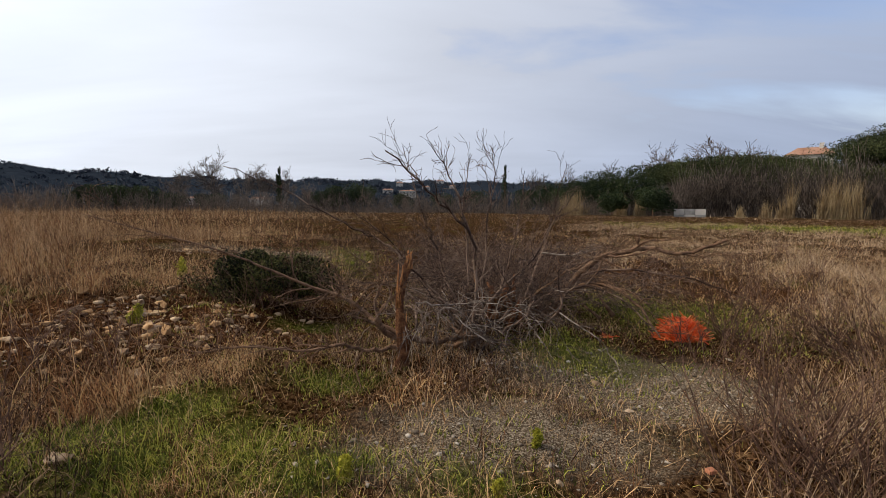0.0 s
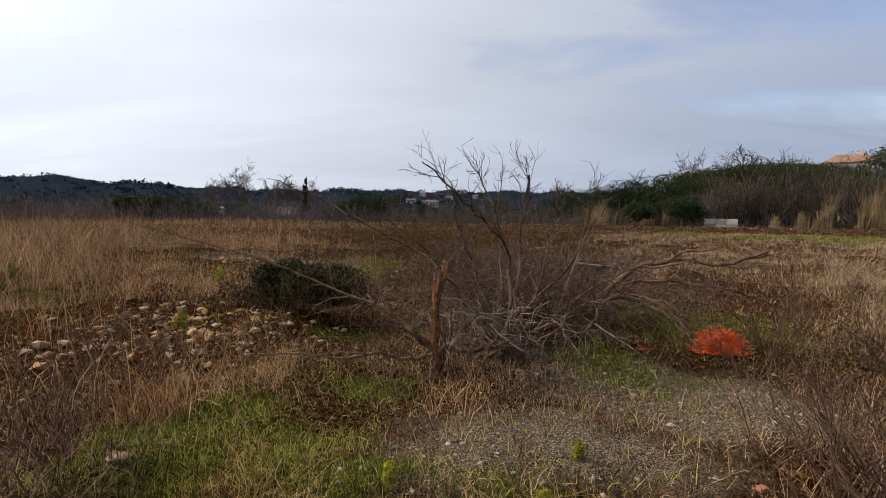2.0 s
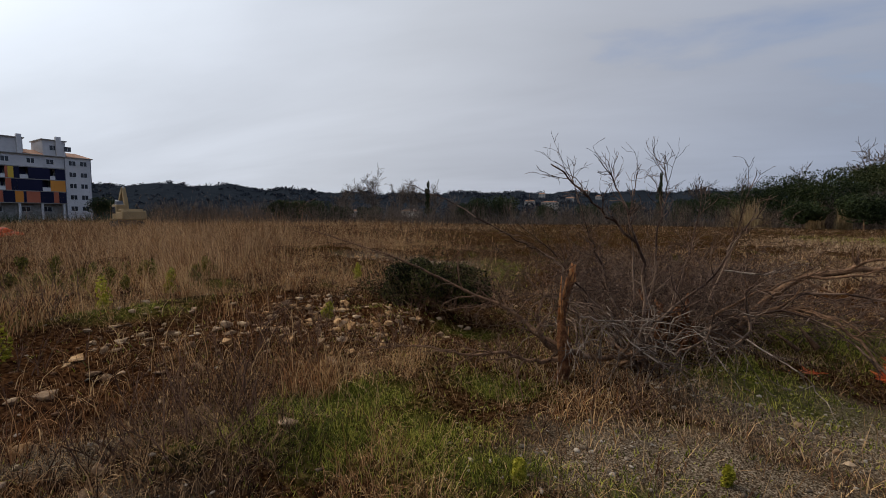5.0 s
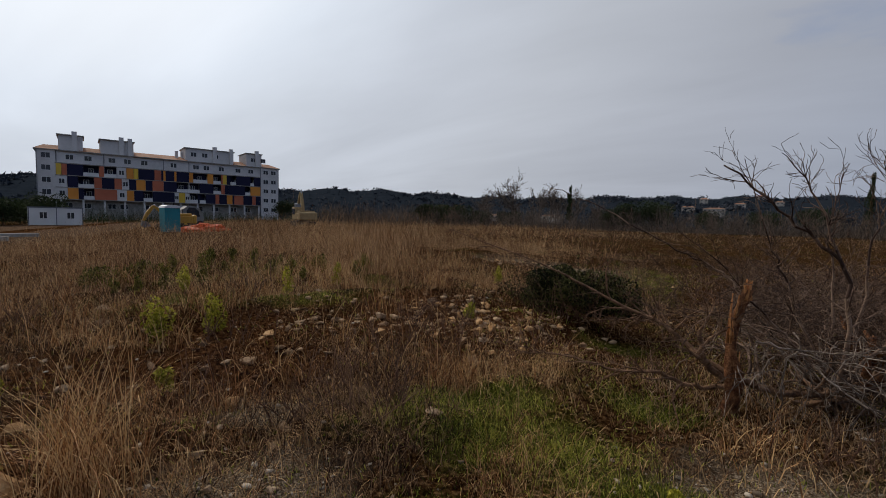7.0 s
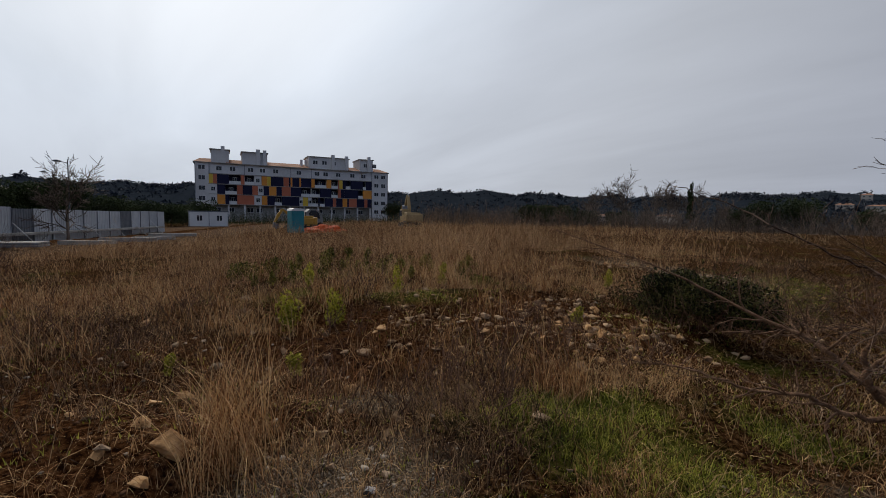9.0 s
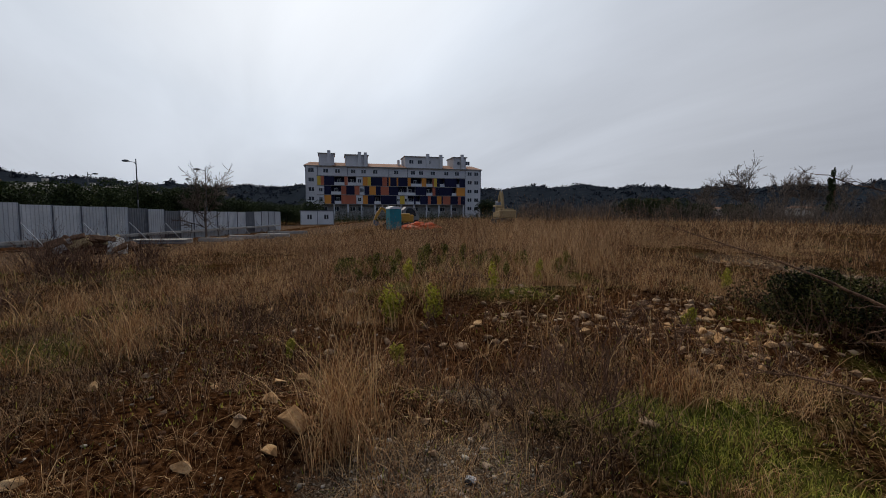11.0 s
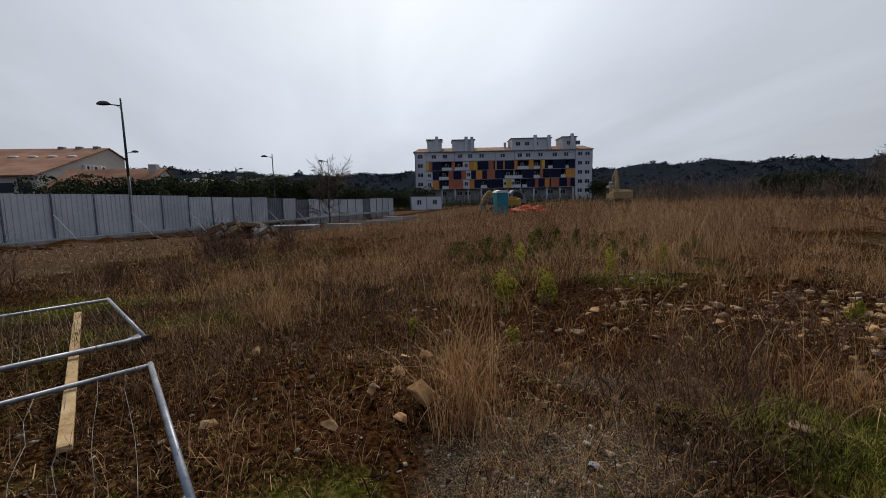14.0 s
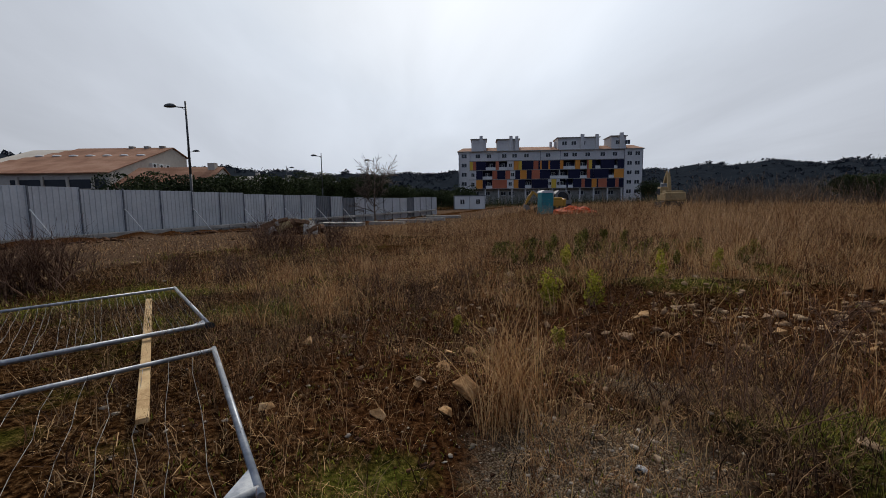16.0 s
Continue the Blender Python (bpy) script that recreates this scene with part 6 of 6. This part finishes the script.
# ---- houses ----
def tiled_house():
    x0, y0 = spot(YAW, 62, -46.5)
    root = thing("tiled_house", "beige two-storey building with terracotta roofs", "house", (x0, y0, gz(x0, y0)), YAW)

    def gabled(xa, xb, ya, prof, thick, hip):
        """Walls under a gable profile (y, z), and the two roof slopes over it."""
        bm = bmesh.new()
        outline = [(ya + prof[0][0], 0)] + [(ya + p, z) for p, z in prof] + [(ya + prof[-1][0], 0)]
        a = [bm.verts.new((xa, y, z)) for y, z in outline]
        b = [bm.verts.new((xb, y, z)) for y, z in outline]
        bm.faces.new(a), bm.faces.new(b[::-1])
        for i in range(len(a)):
            bm.faces.new((a[i], b[i], b[(i + 1) % len(a)], a[(i + 1) % len(a)]))
        bmesh.ops.recalc_face_normals(bm, faces=bm.faces)
        part("wall", bm, M["plaster"], root)
        for (p, z), (q, w) in zip(prof[:-1], prof[1:]):
            over = 0.5
            d = Vector((0, q - p, w - z)).normalized()
            lo, hi = Vector((0, ya + p, z)), Vector((0, ya + q, w))
            if z < w:
                lo -= d * over
            else:
                hi += d * over
            n = 10
            step = (hi - lo) / n
            for k in range(n):
                bm = bmesh.new()
                s, e = lo + step * k, lo + step * (k + 1.04)
                cut = hip * (k if z < w else n - k) / n
                v = [bm.verts.new(c) for c in ((xa - 0.3 + cut, s.y, s.z + 0.05), (xb + 0.25, s.y, s.z + 0.05), (xb + 0.25, e.y, e.z + 0.10), (xa - 0.3 + cut, e.y, e.z + 0.10),
                                               (xa - 0.3 + cut, s.y, s.z + 0.19), (xb + 0.25, s.y, s.z + 0.19), (xb + 0.25, e.y, e.z + 0.20), (xa - 0.3 + cut, e.y, e.z + 0.20))]
                for f in ((0, 3, 2, 1), (4, 5, 6, 7), (0, 1, 5, 4), (1, 2, 6, 5), (2, 3, 7, 6), (3, 0, 4, 7)):
                    bm.faces.new([v[j] for j in f])
                bmesh.ops.recalc_face_normals(bm, faces=bm.faces)
                part("roof_tile_course", bm, M["tile"], root)

    gabled(-24, 0, 0, ((0, 6.4), (15, 11.3), (19, 10.0)), 0.2, 9)
    gabled(2.8, 14.6, -3, ((0, 4.4), (5.4, 7.0), (9, 5.0)), 0.2, 0)
    # no recess is cut: a flush dark glass slab stands for its shade
    part("balcony_opening", boxed(-14, -0.04, 4.1, -0.6, 0.05, 5.5), M["glass"], root, "flat dark window band in place of the shaded balcony recess")
    part("balcony_rail", boxed(-14.2, -0.5, 3.2, -0.4, -0.38, 4.2), M["plaster"], root)
    part("balcony_floor", boxed(-14.4, -0.6, 2.95, -0.3, 0.0, 3.18), M["plaster"], root)
    for u in (-13, -9.5, -6, -2.5):
        part("balcony_pillar", boxed(u, -0.3, 3.2, u + 0.3, 0.0, 5.9), M["plaster"], root)
    for k in range(7):
        bm = bmesh.new()
        bmesh.ops.create_uvsphere(bm, u_segments=12, v_segments=6, radius=1)
        for v in bm.verts:
            v.co = Vector((-1.8 - k * 2.7 + v.co.x * 0.75, 9.6 + v.co.y * 0.6, 9.68 + v.co.z * 0.22))
        part("skylight", bm, M["white"], root, "pale domed skylight")
    for k in range(3):
        part("roof_vent", boxed(-2 - k * 2.6, 14.5, 11.2, -1.2 - k * 2.6, 15.3, 11.75, 0.05), M["concrete"], root)
    for k in range(3):
        ac = part("air_conditioner", boxed(0.0, 8.6 + k * 1.7, 7.6, 0.5, 9.7 + k * 1.7, 8.4, 0.03), M["white"], root)
        bm = bmesh.new()
        rod(bm, (0.5, 9.15 + k * 1.7, 8.0), (0.53, 9.15 + k * 1.7, 8.0), 0.28, sides=14)
        part("fan_grille", bm, M["black"], ac)
    for y in (-0.5, 1.1, 2.7):
        bm = bmesh.new()
        prism(bm, [(-0.5, 0), (0.5, 0), (0.5, 0.8)] + [(0.5 * math.cos(a), 0.8 + 0.5 * math.sin(a)) for a in (0.5, 1.0, 1.57, 2.1, 2.6)] + [(-0.5, 0.8)], -0.05, 0.04)
        ob = part("arched_window", bm, M["glass"], root, "dark arched window")
        ob.matrix_local = pose(14.63, y + 0.6, 3.9, 0, 0, 90)
    for u in (4.5, 7.5, 10, 12.5):
        window(root, u, 2.0, -3.0, (1.5, 1.25))
    bm = bmesh.new()
    box(bm, 13.0, 1.4, 6.0, 14.0, 2.3, 7.7)
    part("chimney", bm, M["plaster"], root)


tiled_house()


def small_house(x, y, turn, w, d, h, roof, label, mat="plaster", z=None, storeys=2, roof_mat="tile"):
    root = thing("house", label, "house", (x, y, gz(x, y) if z is None else z), turn, "houses beyond the field")
    part("wall", boxed(-w / 2, 0, -1, w / 2, d, h), M[mat], root)
    bm = bmesh.new()
    o = 0.5
    v = [bm.verts.new(p) for p in ((-w / 2 - o, -o, h), (w / 2 + o, -o, h), (w / 2 + o, d + o, h), (-w / 2 - o, d + o, h), (-w / 2 + w * 0.22, d / 2, h + roof), (w / 2 - w * 0.22, d / 2, h + roof))]
    for f in ((0, 1, 5, 4), (2, 3, 4, 5), (0, 4, 3), (1, 2, 5), (3, 2, 1, 0)):
        bm.faces.new([v[k] for k in f])
    part("roof", bm, M[roof_mat], root)
    part("chimney", boxed(w * 0.18, d * 0.4, h, w * 0.18 + 0.9, d * 0.4 + 0.9, h + roof + 0.9), M[mat], root)
    for s in range(storeys):
        for k in range(max(2, int(w / 3.2))):
            window(root, -w / 2 + w * (k + 0.5) / max(2, int(w / 3.2)), h - 2.0 - s * 2.9, 0, (1.5, 1.25))


hx, hy = polar(-39.4, 140)
small_house(float(hx), float(hy), -40, 9, 9, 14.2, 2.2, "cream house with a terracotta hip roof on the wooded rise", storeys=3)
for az, d, w, h, mat, roofh, zz in ((37.5, 330, 24, 6.0, "white", 0.8, None), (4.6, 430, 16, 7, "plaster", 1.0, None), (2.2, 500, 9, 4, "plaster", 1.4, None), (7.1, 470, 11, 4.5, "plaster", 1.4, None), (5.6, 560, 8, 5, "plaster", 1.6, None), (0.4, 590, 10, 4, "plaster", 1.4, None), (-1.2, 540, 7, 4, "plaster", 1.2, None),
                                (22.5, 300, 12, 4.5, "plaster", 1.0, None), (29, 310, 14, 4.2, "plaster", 1.0, None)):
    px, py = polar(az, d)
    small_house(float(px), float(py), az, w, 12, h, roofh, "pale far-off house with a low tiled roof", mat, zz)
for a, s, w, h in ((118, -53, 9, 7.4), (112, -34, 11, 6.8), (124, -46, 7, 7.0)):
    px, py = spot(YAW, a, s)
    small_house(px, py, YAW, w, 10, h, 1.6, "pale house above the stone pines", "plaster", roof_mat="concrete")


def concrete_block_wall():
    x, y = polar(-29.2, 74)
    root = thing("concrete_block_stack", "pale concrete blocks stacked at the field's edge", "concrete blocks", (float(x), float(y), gz(x, y) - 0.5), -30)
    for k in range(3):
        for j in range(2):
            part("block", boxed(-2.0 + k * 1.38, 0, j * 0.82, -2.0 + k * 1.38 + 1.34, 1.2, j * 0.82 + 0.80, 0.04), M["plaster"] if (k + j) % 2 else M["concrete"], root)


concrete_block_wall()


# ---- the building site ----
def portable_toilet():
    x, y = spot(YAW, 44, 10.4)
    root = thing("portable_toilet", "teal plastic portable toilet with a white roof", "portable toilet", (x, y, gz(x, y)), YAW + 8)
    part("body", boxed(-0.62, 0, 0.1, 0.62, 1.2, 2.2, 0.03), M["teal"], root)
    part("door", boxed(-0.48, -0.035, 0.16, 0.48, 0.0, 2.08, 0.012), M["teal"], root)
    part("skid", boxed(-0.66, -0.05, 0, 0.66, 1.25, 0.1), M["black"], root)
    bm = bmesh.new()
    prism(bm, [(-0.68, 2.2), (0.68, 2.2), (0.60, 2.36), (0.3, 2.46), (-0.3, 2.46), (-0.60, 2.36)], -0.05, 1.25)
    part("roof", bm, M["white"], root, "translucent white roof")
    part("vent_pipe", rod(bmesh.new(), (0.5, 1.1, 2.2), (0.5, 1.1, 2.65), 0.05), M["black"], root)


def site_container():
    x, y = spot(YAW, 85, 2.1)
    root = thing("site_container", "white site office container with two windows", "container", (x, y, gz(x, y)), YAW)
    part("body", boxed(0, 0, 0.1, 6.0, 2.4, 2.55), M["white"], root)
    part("roof_rim", boxed(-0.05, -0.05, 2.55, 6.05, 2.45, 2.72), M["dullsteel"], root)
    for u in (0, 2.97, 5.9):
        part("corner_post", boxed(u, -0.04, 0, u + 0.1, 0, 2.55), M["dullsteel"], root)
    for u in (1.6, 4.6):
        window(root, u, 1.0, 0, (0.9, 1.0))


def excavator(x, y, turn, paint, label, boom, size):
    root = thing("excavator", label, "excavator", (x, y, gz(x, y)), turn, "excavators on the site")
    root.scale = (size, size, size)
    for s in (-1, 1):
        bm = bmesh.new()
        out = [(-1.7, 0.25), (-1.5, 0.05), (1.5, 0.05), (1.7, 0.25), (1.75, 0.5), (1.5, 0.8), (-1.5, 0.8), (-1.75, 0.5)]
        prism(bm, out, s * 1.1 - 0.28, s * 1.1 + 0.28)
        part("track", bm, M["black"], root)
    part("undercarriage", boxed(-0.8, -0.85, 0.3, 0.8, 0.85, 0.95, 0.05), M["dullsteel"], root)
    up = part("upper_body", boxed(-2.3, -1.25, 1.0, 0.4, 1.25, 1.95, 0.10), M[paint], root)
    part("counterweight", boxed(-2.75, -1.3, 0.95, -2.2, 1.3, 2.1, 0.16), M[paint], root)
    part("engine_cover", boxed(-2.2, -1.1, 1.95, -0.6, 1.1, 2.3, 0.08), M[paint], root)
    cab = part("cab", boxed(-0.5, 0.25, 1.0, 1.05, 1.25, 2.85, 0.09), M[paint], root)
    part("cab_glass", boxed(-0.3, 0.22, 1.75, 0.9, 1.28, 2.6, 0.02), M["glass"], cab)
    part("cab_windscreen", boxed(1.0, 0.36, 1.4, 1.08, 1.14, 2.65, 0.01), M["glass"], cab)
    part("exhaust", rod(bmesh.new(), (-1.4, -0.7, 2.3), (-1.4, -0.7, 2.9), 0.07), M["black"], root)
    names = ("boom", "stick")
    for k in range(2):
        a, b = Vector(boom[k]), Vector(boom[k + 1])
        m = (a + b) / 2
        L = (b - a).length
        ang = math.degrees(math.atan2(b.z - a.z, b.x - a.x))
        bm = bmesh.new()
        prism(bm, [(-L / 2, -0.16), (L / 2, -0.12), (L / 2, 0.12), (0, 0.30), (-L / 2, 0.16)], -0.2, 0.2)
        ob = part(names[k], bm, M[paint], root)
        ob.matrix_local = pose(m.x, -0.2, m.z, 0, -ang, 0)
        rodm = part("hydraulic_ram", rod(bmesh.new(), (a.x * 0.7 + b.x * 0.3, -0.2, a.z * 0.7 + b.z * 0.3 + 0.38), (b.x, -0.2, b.z + 0.22), 0.07), M["steel"], root)
    e = Vector(boom[2])
    bm = bmesh.new()
    prism(bm, [(0.1, 0.1), (-0.5, -0.1), (-0.75, -0.6), (-0.3, -0.85), (0.15, -0.6)], -0.6, 0.6)
    ob = part("bucket", bm, M["dullsteel"], root)
    ob.matrix_local = pose(e.x, -0.2, e.z)
    return root


portable_toilet()
site_container()
x, y = spot(YAW, 54, 12.6)
excavator(x, y, YAW + 178, "machine", "yellow excavator with its boom bent to the ground", ((0.4, 0, 1.6), (2.0, 0, 3.2), (3.2, 0, 1.2)), 0.8)
x, y = spot(YAW, 56, 28.6)
excavator(x, y, YAW + 80, "tan", "dusty tan excavator seen from behind, boom raised", ((0.4, 0, 1.7), (1.5, 0, 5.0), (2.7, 0, 3.4)), 0.92)


def site_dumper():
    x, y = spot(YAW, 60, 16.3)
    root = thing("wheeled_dumper", "dusty grey wheeled dumper parked on the site", "dumper", (x, y, gz(x, y)), YAW)
    bm = bmesh.new()
    prism(bm, [(-1.3, 0.7), (1.1, 0.7), (1.2, 1.3), (0.8, 2.2), (0.2, 2.7), (-0.6, 2.7), (-1.15, 2.2), (-1.35, 1.4)], 0, 1.8)
    body = part("body", bm, M["greypaint"], root)
    bm = bmesh.new()
    prism(bm, [(-0.6, 1.4), (0.75, 1.4), (0.6, 2.1), (0.15, 2.5), (-0.45, 2.5), (-0.75, 2.1)], -0.04, 0.02)
    part("window", bm, M["glass"], body)
    for u in (-0.85, 0.75):
        for v in (-0.05, 1.55):
            w = part("wheel", rod(bmesh.new(), (u, v, 0.45), (u, v + 0.3, 0.45), 0.45, sides=18), M["black"], root)
            part("rim", rod(bmesh.new(), (u, v - 0.02, 0.45), (u, v + 0.32, 0.45), 0.2, sides=12), M["machine"], w)


site_dumper()


def net_heap():
    x, y = spot(YAW, 46, 13.6)
    root = thing("orange_net_roll", "long heap of orange safety netting on the site", "netting", (x, y, gz(x, y)), YAW)
    bm = bmesh.new()
    bmesh.ops.create_icosphere(bm, subdivisions=4, radius=1)
    for v in bm.verts:
        s = 1 + 0.3 * noise.noise(v.co * 2.1) + 0.2 * noise.noise(v.co * 5.3) + 0.1 * noise.noise(v.co * 11)
        v.co = Vector((v.co.x * 2.2 * s, v.co.y * 1.0 * s, max(-0.05, v.co.z * 0.72 * s)))
    part("net_folds", bm, M["orange"], root)


net_heap()


def rubble_heap():
    cx, cy = spot(76.7, 21.5, -9.2)
    z = gz(cx, cy)
    root = thing("rubble_heap", "heap of broken concrete slabs and earth", "rubble", (cx, cy, z), 76.7)
    r = random.Random(3)
    bm = bmesh.new()
    bmesh.ops.create_icosphere(bm, subdivisions=4, radius=1)
    for v in bm.verts:
        s = 1 + 0.35 * noise.noise(v.co * 2.5) + 0.15 * noise.noise(v.co * 7)
        v.co = Vector((v.co.x * 1.5 * s, v.co.y * 0.9 * s, max(-0.05, v.co.z * 0.5 * s)))
    part("earth_core", bm, M["clod"], root)
    for i in range(34):
        w, d, h = r.uniform(0.12, 0.5), r.uniform(0.12, 0.35), r.uniform(0.05, 0.16)
        px, py = r.gauss(0, 0.65), r.gauss(-0.15, 0.4)
        pz = max(0.05, 0.52 * (1 - (px / 1.6) ** 2 - (py / 1.1) ** 2)) + 0.03
        ob = part("slab_piece", boxed(-w, -d, -h, w, d, h, 0.03), (M["concrete"], M["bark"], M["tan"])[i % 3], root)
        ob.matrix_local = pose(px, py, pz, r.uniform(-40, 40), r.uniform(-40, 40), r.uniform(0, 180))


def sheet_stack():
    cx, cy = spot(76.7, 28, -8.6)
    root = thing("stacked_sheets", "stack of grey sheets lying on timber bearers", "sheet stack", (cx, cy, gz(cx, cy)), 70)
    for k in range(4):
        part("sheet", boxed(-1.4 + rng.normal(0, 0.05), -0.6, 0.16 + k * 0.06, 1.4, 0.6, 0.205 + k * 0.06), M["concrete"] if k % 2 else M["dullsteel"], root)
    for u in (-1.0, 0, 1.0):
        part("bearer", boxed(u - 0.06, -0.65, 0, u + 0.06, 0.65, 0.16), M["plank"], root)


def low_beams():
    for a, s, L, t in ((36, -7.2, 3.2, 60), (40, -5.6, 3.6, 80), (44, -4.4, 3.0, 70), (50, -3.5, 4.0, 78)):
        cx, cy = spot(76.7, a, s)
        root = thing("concrete_beam", "pale concrete beam lying beside the track", "beam", (cx, cy, gz(cx, cy)), t, "concrete beams on the ground")
        part("beam", boxed(-L / 2, -0.25, 0, L / 2, 0.25, 0.32, 0.02), M["concrete"], root)


rubble_heap()
sheet_stack()
low_beams()


# ---- the fence panels lying in the grass ----
def lying_panel(corner, near, left, length, lift, label, rise, gap, slack):
    """corner, near: two ends of the short side; left: heading of the long side."""
    a, b = Vector((*corner, 0)), Vector((*near, 0))
    d = Vector((*left, 0)).normalized() * length
    for p in (a, b):
        p.z = gz(p.x, p.y) + lift
    c, e = a + d, b + d
    c.z, e.z = gz(c.x, c.y) + lift + rise, gz(e.x, e.y) + lift + rise
    root = thing("mesh_fence_panel", label, "fence panel", ((a + b) / 2)[:], 0, "mesh fence panels lying in the grass")
    inv = root.matrix_world.inverted()

    def bar(name, p, q, r, sides=10, mat="steel"):
        bm = bmesh.new()
        rod(bm, inv @ p, inv @ q, r, sides=sides)
        return part(name, bm, M[mat], root)

    u = (b - a).normalized()
    bar("end_tube", a - u * 0.04, b + u * 0.06, 0.024)
    bar("end_tube", c, e, 0.024)
    bar("long_tube", a, c, 0.021)
    bar("long_tube", b, e, 0.026)
    rr = random.Random(int(length * 10 + lift * 100))
    n = int(length / gap)
    for i in range(1, n):
        s = i / n
        p, q = a.lerp(c, s), b.lerp(e, min(1, max(0, s + rr.gauss(0, 0.008))))
        bm = bmesh.new()
        last = p
        for k in range(1, 7):
            t = k / 6
            w = p.lerp(q, t) + (d.normalized() * rr.gauss(0, slack) + Vector((0, 0, -0.05 * math.sin(math.pi * t) + rr.gauss(0, 0.008)))) * (1 if k < 6 else 0)
            rod(bm, inv @ last, inv @ w, 0.0019, sides=4)
            last = w
        part("mesh_wire", bm, M["wire"], root)
    g = bmesh.new()
    m = inv @ b
    dl, ul = d.normalized(), u
    vs = [g.verts.new(m + q) for q in (Vector((0, 0, 0.012)), dl * 0.22 + Vector((0, 0, 0.012)), ul * -0.22 + Vector((0, 0, 0.012)))]
    ws = [g.verts.new(v.co - Vector((0, 0, 0.006))) for v in vs]
    g.faces.new(vs), g.faces.new(ws[::-1])
    for i in range(3):
        g.faces.new((vs[i], ws[i], ws[(i + 1) % 3], vs[(i + 1) % 3]))
    part("corner_plate", g, M["steel"], root)
    return b


tube_end = lying_panel((-7.71, -3.64), (-5.46, -2.38), (0.563, -0.826), 3.5, 0.10, "galvanised mesh fence panel lying flat on a plank", 0.02, 0.085, 0.006)
lying_panel((-4.63, -2.05), (-2.43, -1.12), (0.59, -0.81), 3.5, 0.10, "galvanised mesh fence panel lying in the grass", 0.0, 0.19, 0.018)
bm = bmesh.new()
rod(bm, (0, 0, -0.05), (0, 0, 0.05), 0.04, 0.034, 12)
cap = part("rubber_cap", bm, M["black"], None)
cap.matrix_world = pose(tube_end.x + 0.05, tube_end.y + 0.03, tube_end.z, 0, 80, YAW - 35)
tagged(cap, "black rubber cap beside the fence tube", "rubber cap")


def plank():
    a, b = Vector((-7.15, -3.77, 0)), Vector((-3.35, -2.10, 0))
    a.z, b.z = gz(a.x, a.y) + 0.085, gz(b.x, b.y) + 0.065
    m = (a + b) / 2
    ob = part("wooden_plank", boxed(-(b - a).length / 2, -0.04, -0.02, (b - a).length / 2, 0.04, 0.02, 0.004), M["plank"], None)
    ob.matrix_world = Matrix.Translation(m) @ (b - a).to_track_quat("X", "Z").to_matrix().to_4x4()
    tagged(ob, "long pale sawn pine plank under the fence panels", "plank")


plank()


# ---- litter left on the ground ----
bx, by = polar(-33, 3.0)
ob = part("brick_piece", boxed(-0.032, -0.022, 0, 0.032, 0.022, 0.028, 0.006), M["brick"], None)
ob.matrix_world = pose(float(bx), float(by), gz(bx, by), 4, 6, 25)
tagged(ob, "broken piece of orange clay brick in the grass", "brick")
bx, by = polar(-21, 5.6)
bm = bmesh.new()
for i in range(26):
    p = Vector((random.gauss(0, 0.05), random.gauss(0, 0.04), random.uniform(0.0, 0.03)))
    rod(bm, p, p + Vector((random.gauss(0, 0.05), random.gauss(0, 0.03), random.uniform(0.0, 0.04))), 0.004, 0.002, 3)
ob = part("orange_net_scrap", bm, M["orange"], None)
ob.matrix_world = pose(float(bx), float(by), gz(bx, by))
tagged(ob, "small scrap of orange plastic netting on grass", "netting")
bx, by = polar(66.6, 2.63)
litter_piece = thing("plastic_scrap", "crumpled scrap of white and black plastic on gravel", "plastic litter", (float(bx), float(by), gz(bx, by)), 30)
for shade, off, wide in (("white", 0.0, 0.032), ("black", 0.035, 0.024)):
    bm = bmesh.new()
    bmesh.ops.create_icosphere(bm, subdivisions=3, radius=1.0)
    for v in bm.verts:
        k = 1 + 0.5 * noise.noise(v.co * 2.3 + Vector((off * 90, 0, 0))) + 0.25 * noise.noise(v.co * 6)
        v.co = Vector((v.co.x * wide * k, v.co.y * wide * 0.7 * k - off, max(0.0, 0.018 + v.co.z * wide * 0.7 * k)))
    part("white_film" if shade == "white" else "black_film", bm, M[shade], litter_piece)
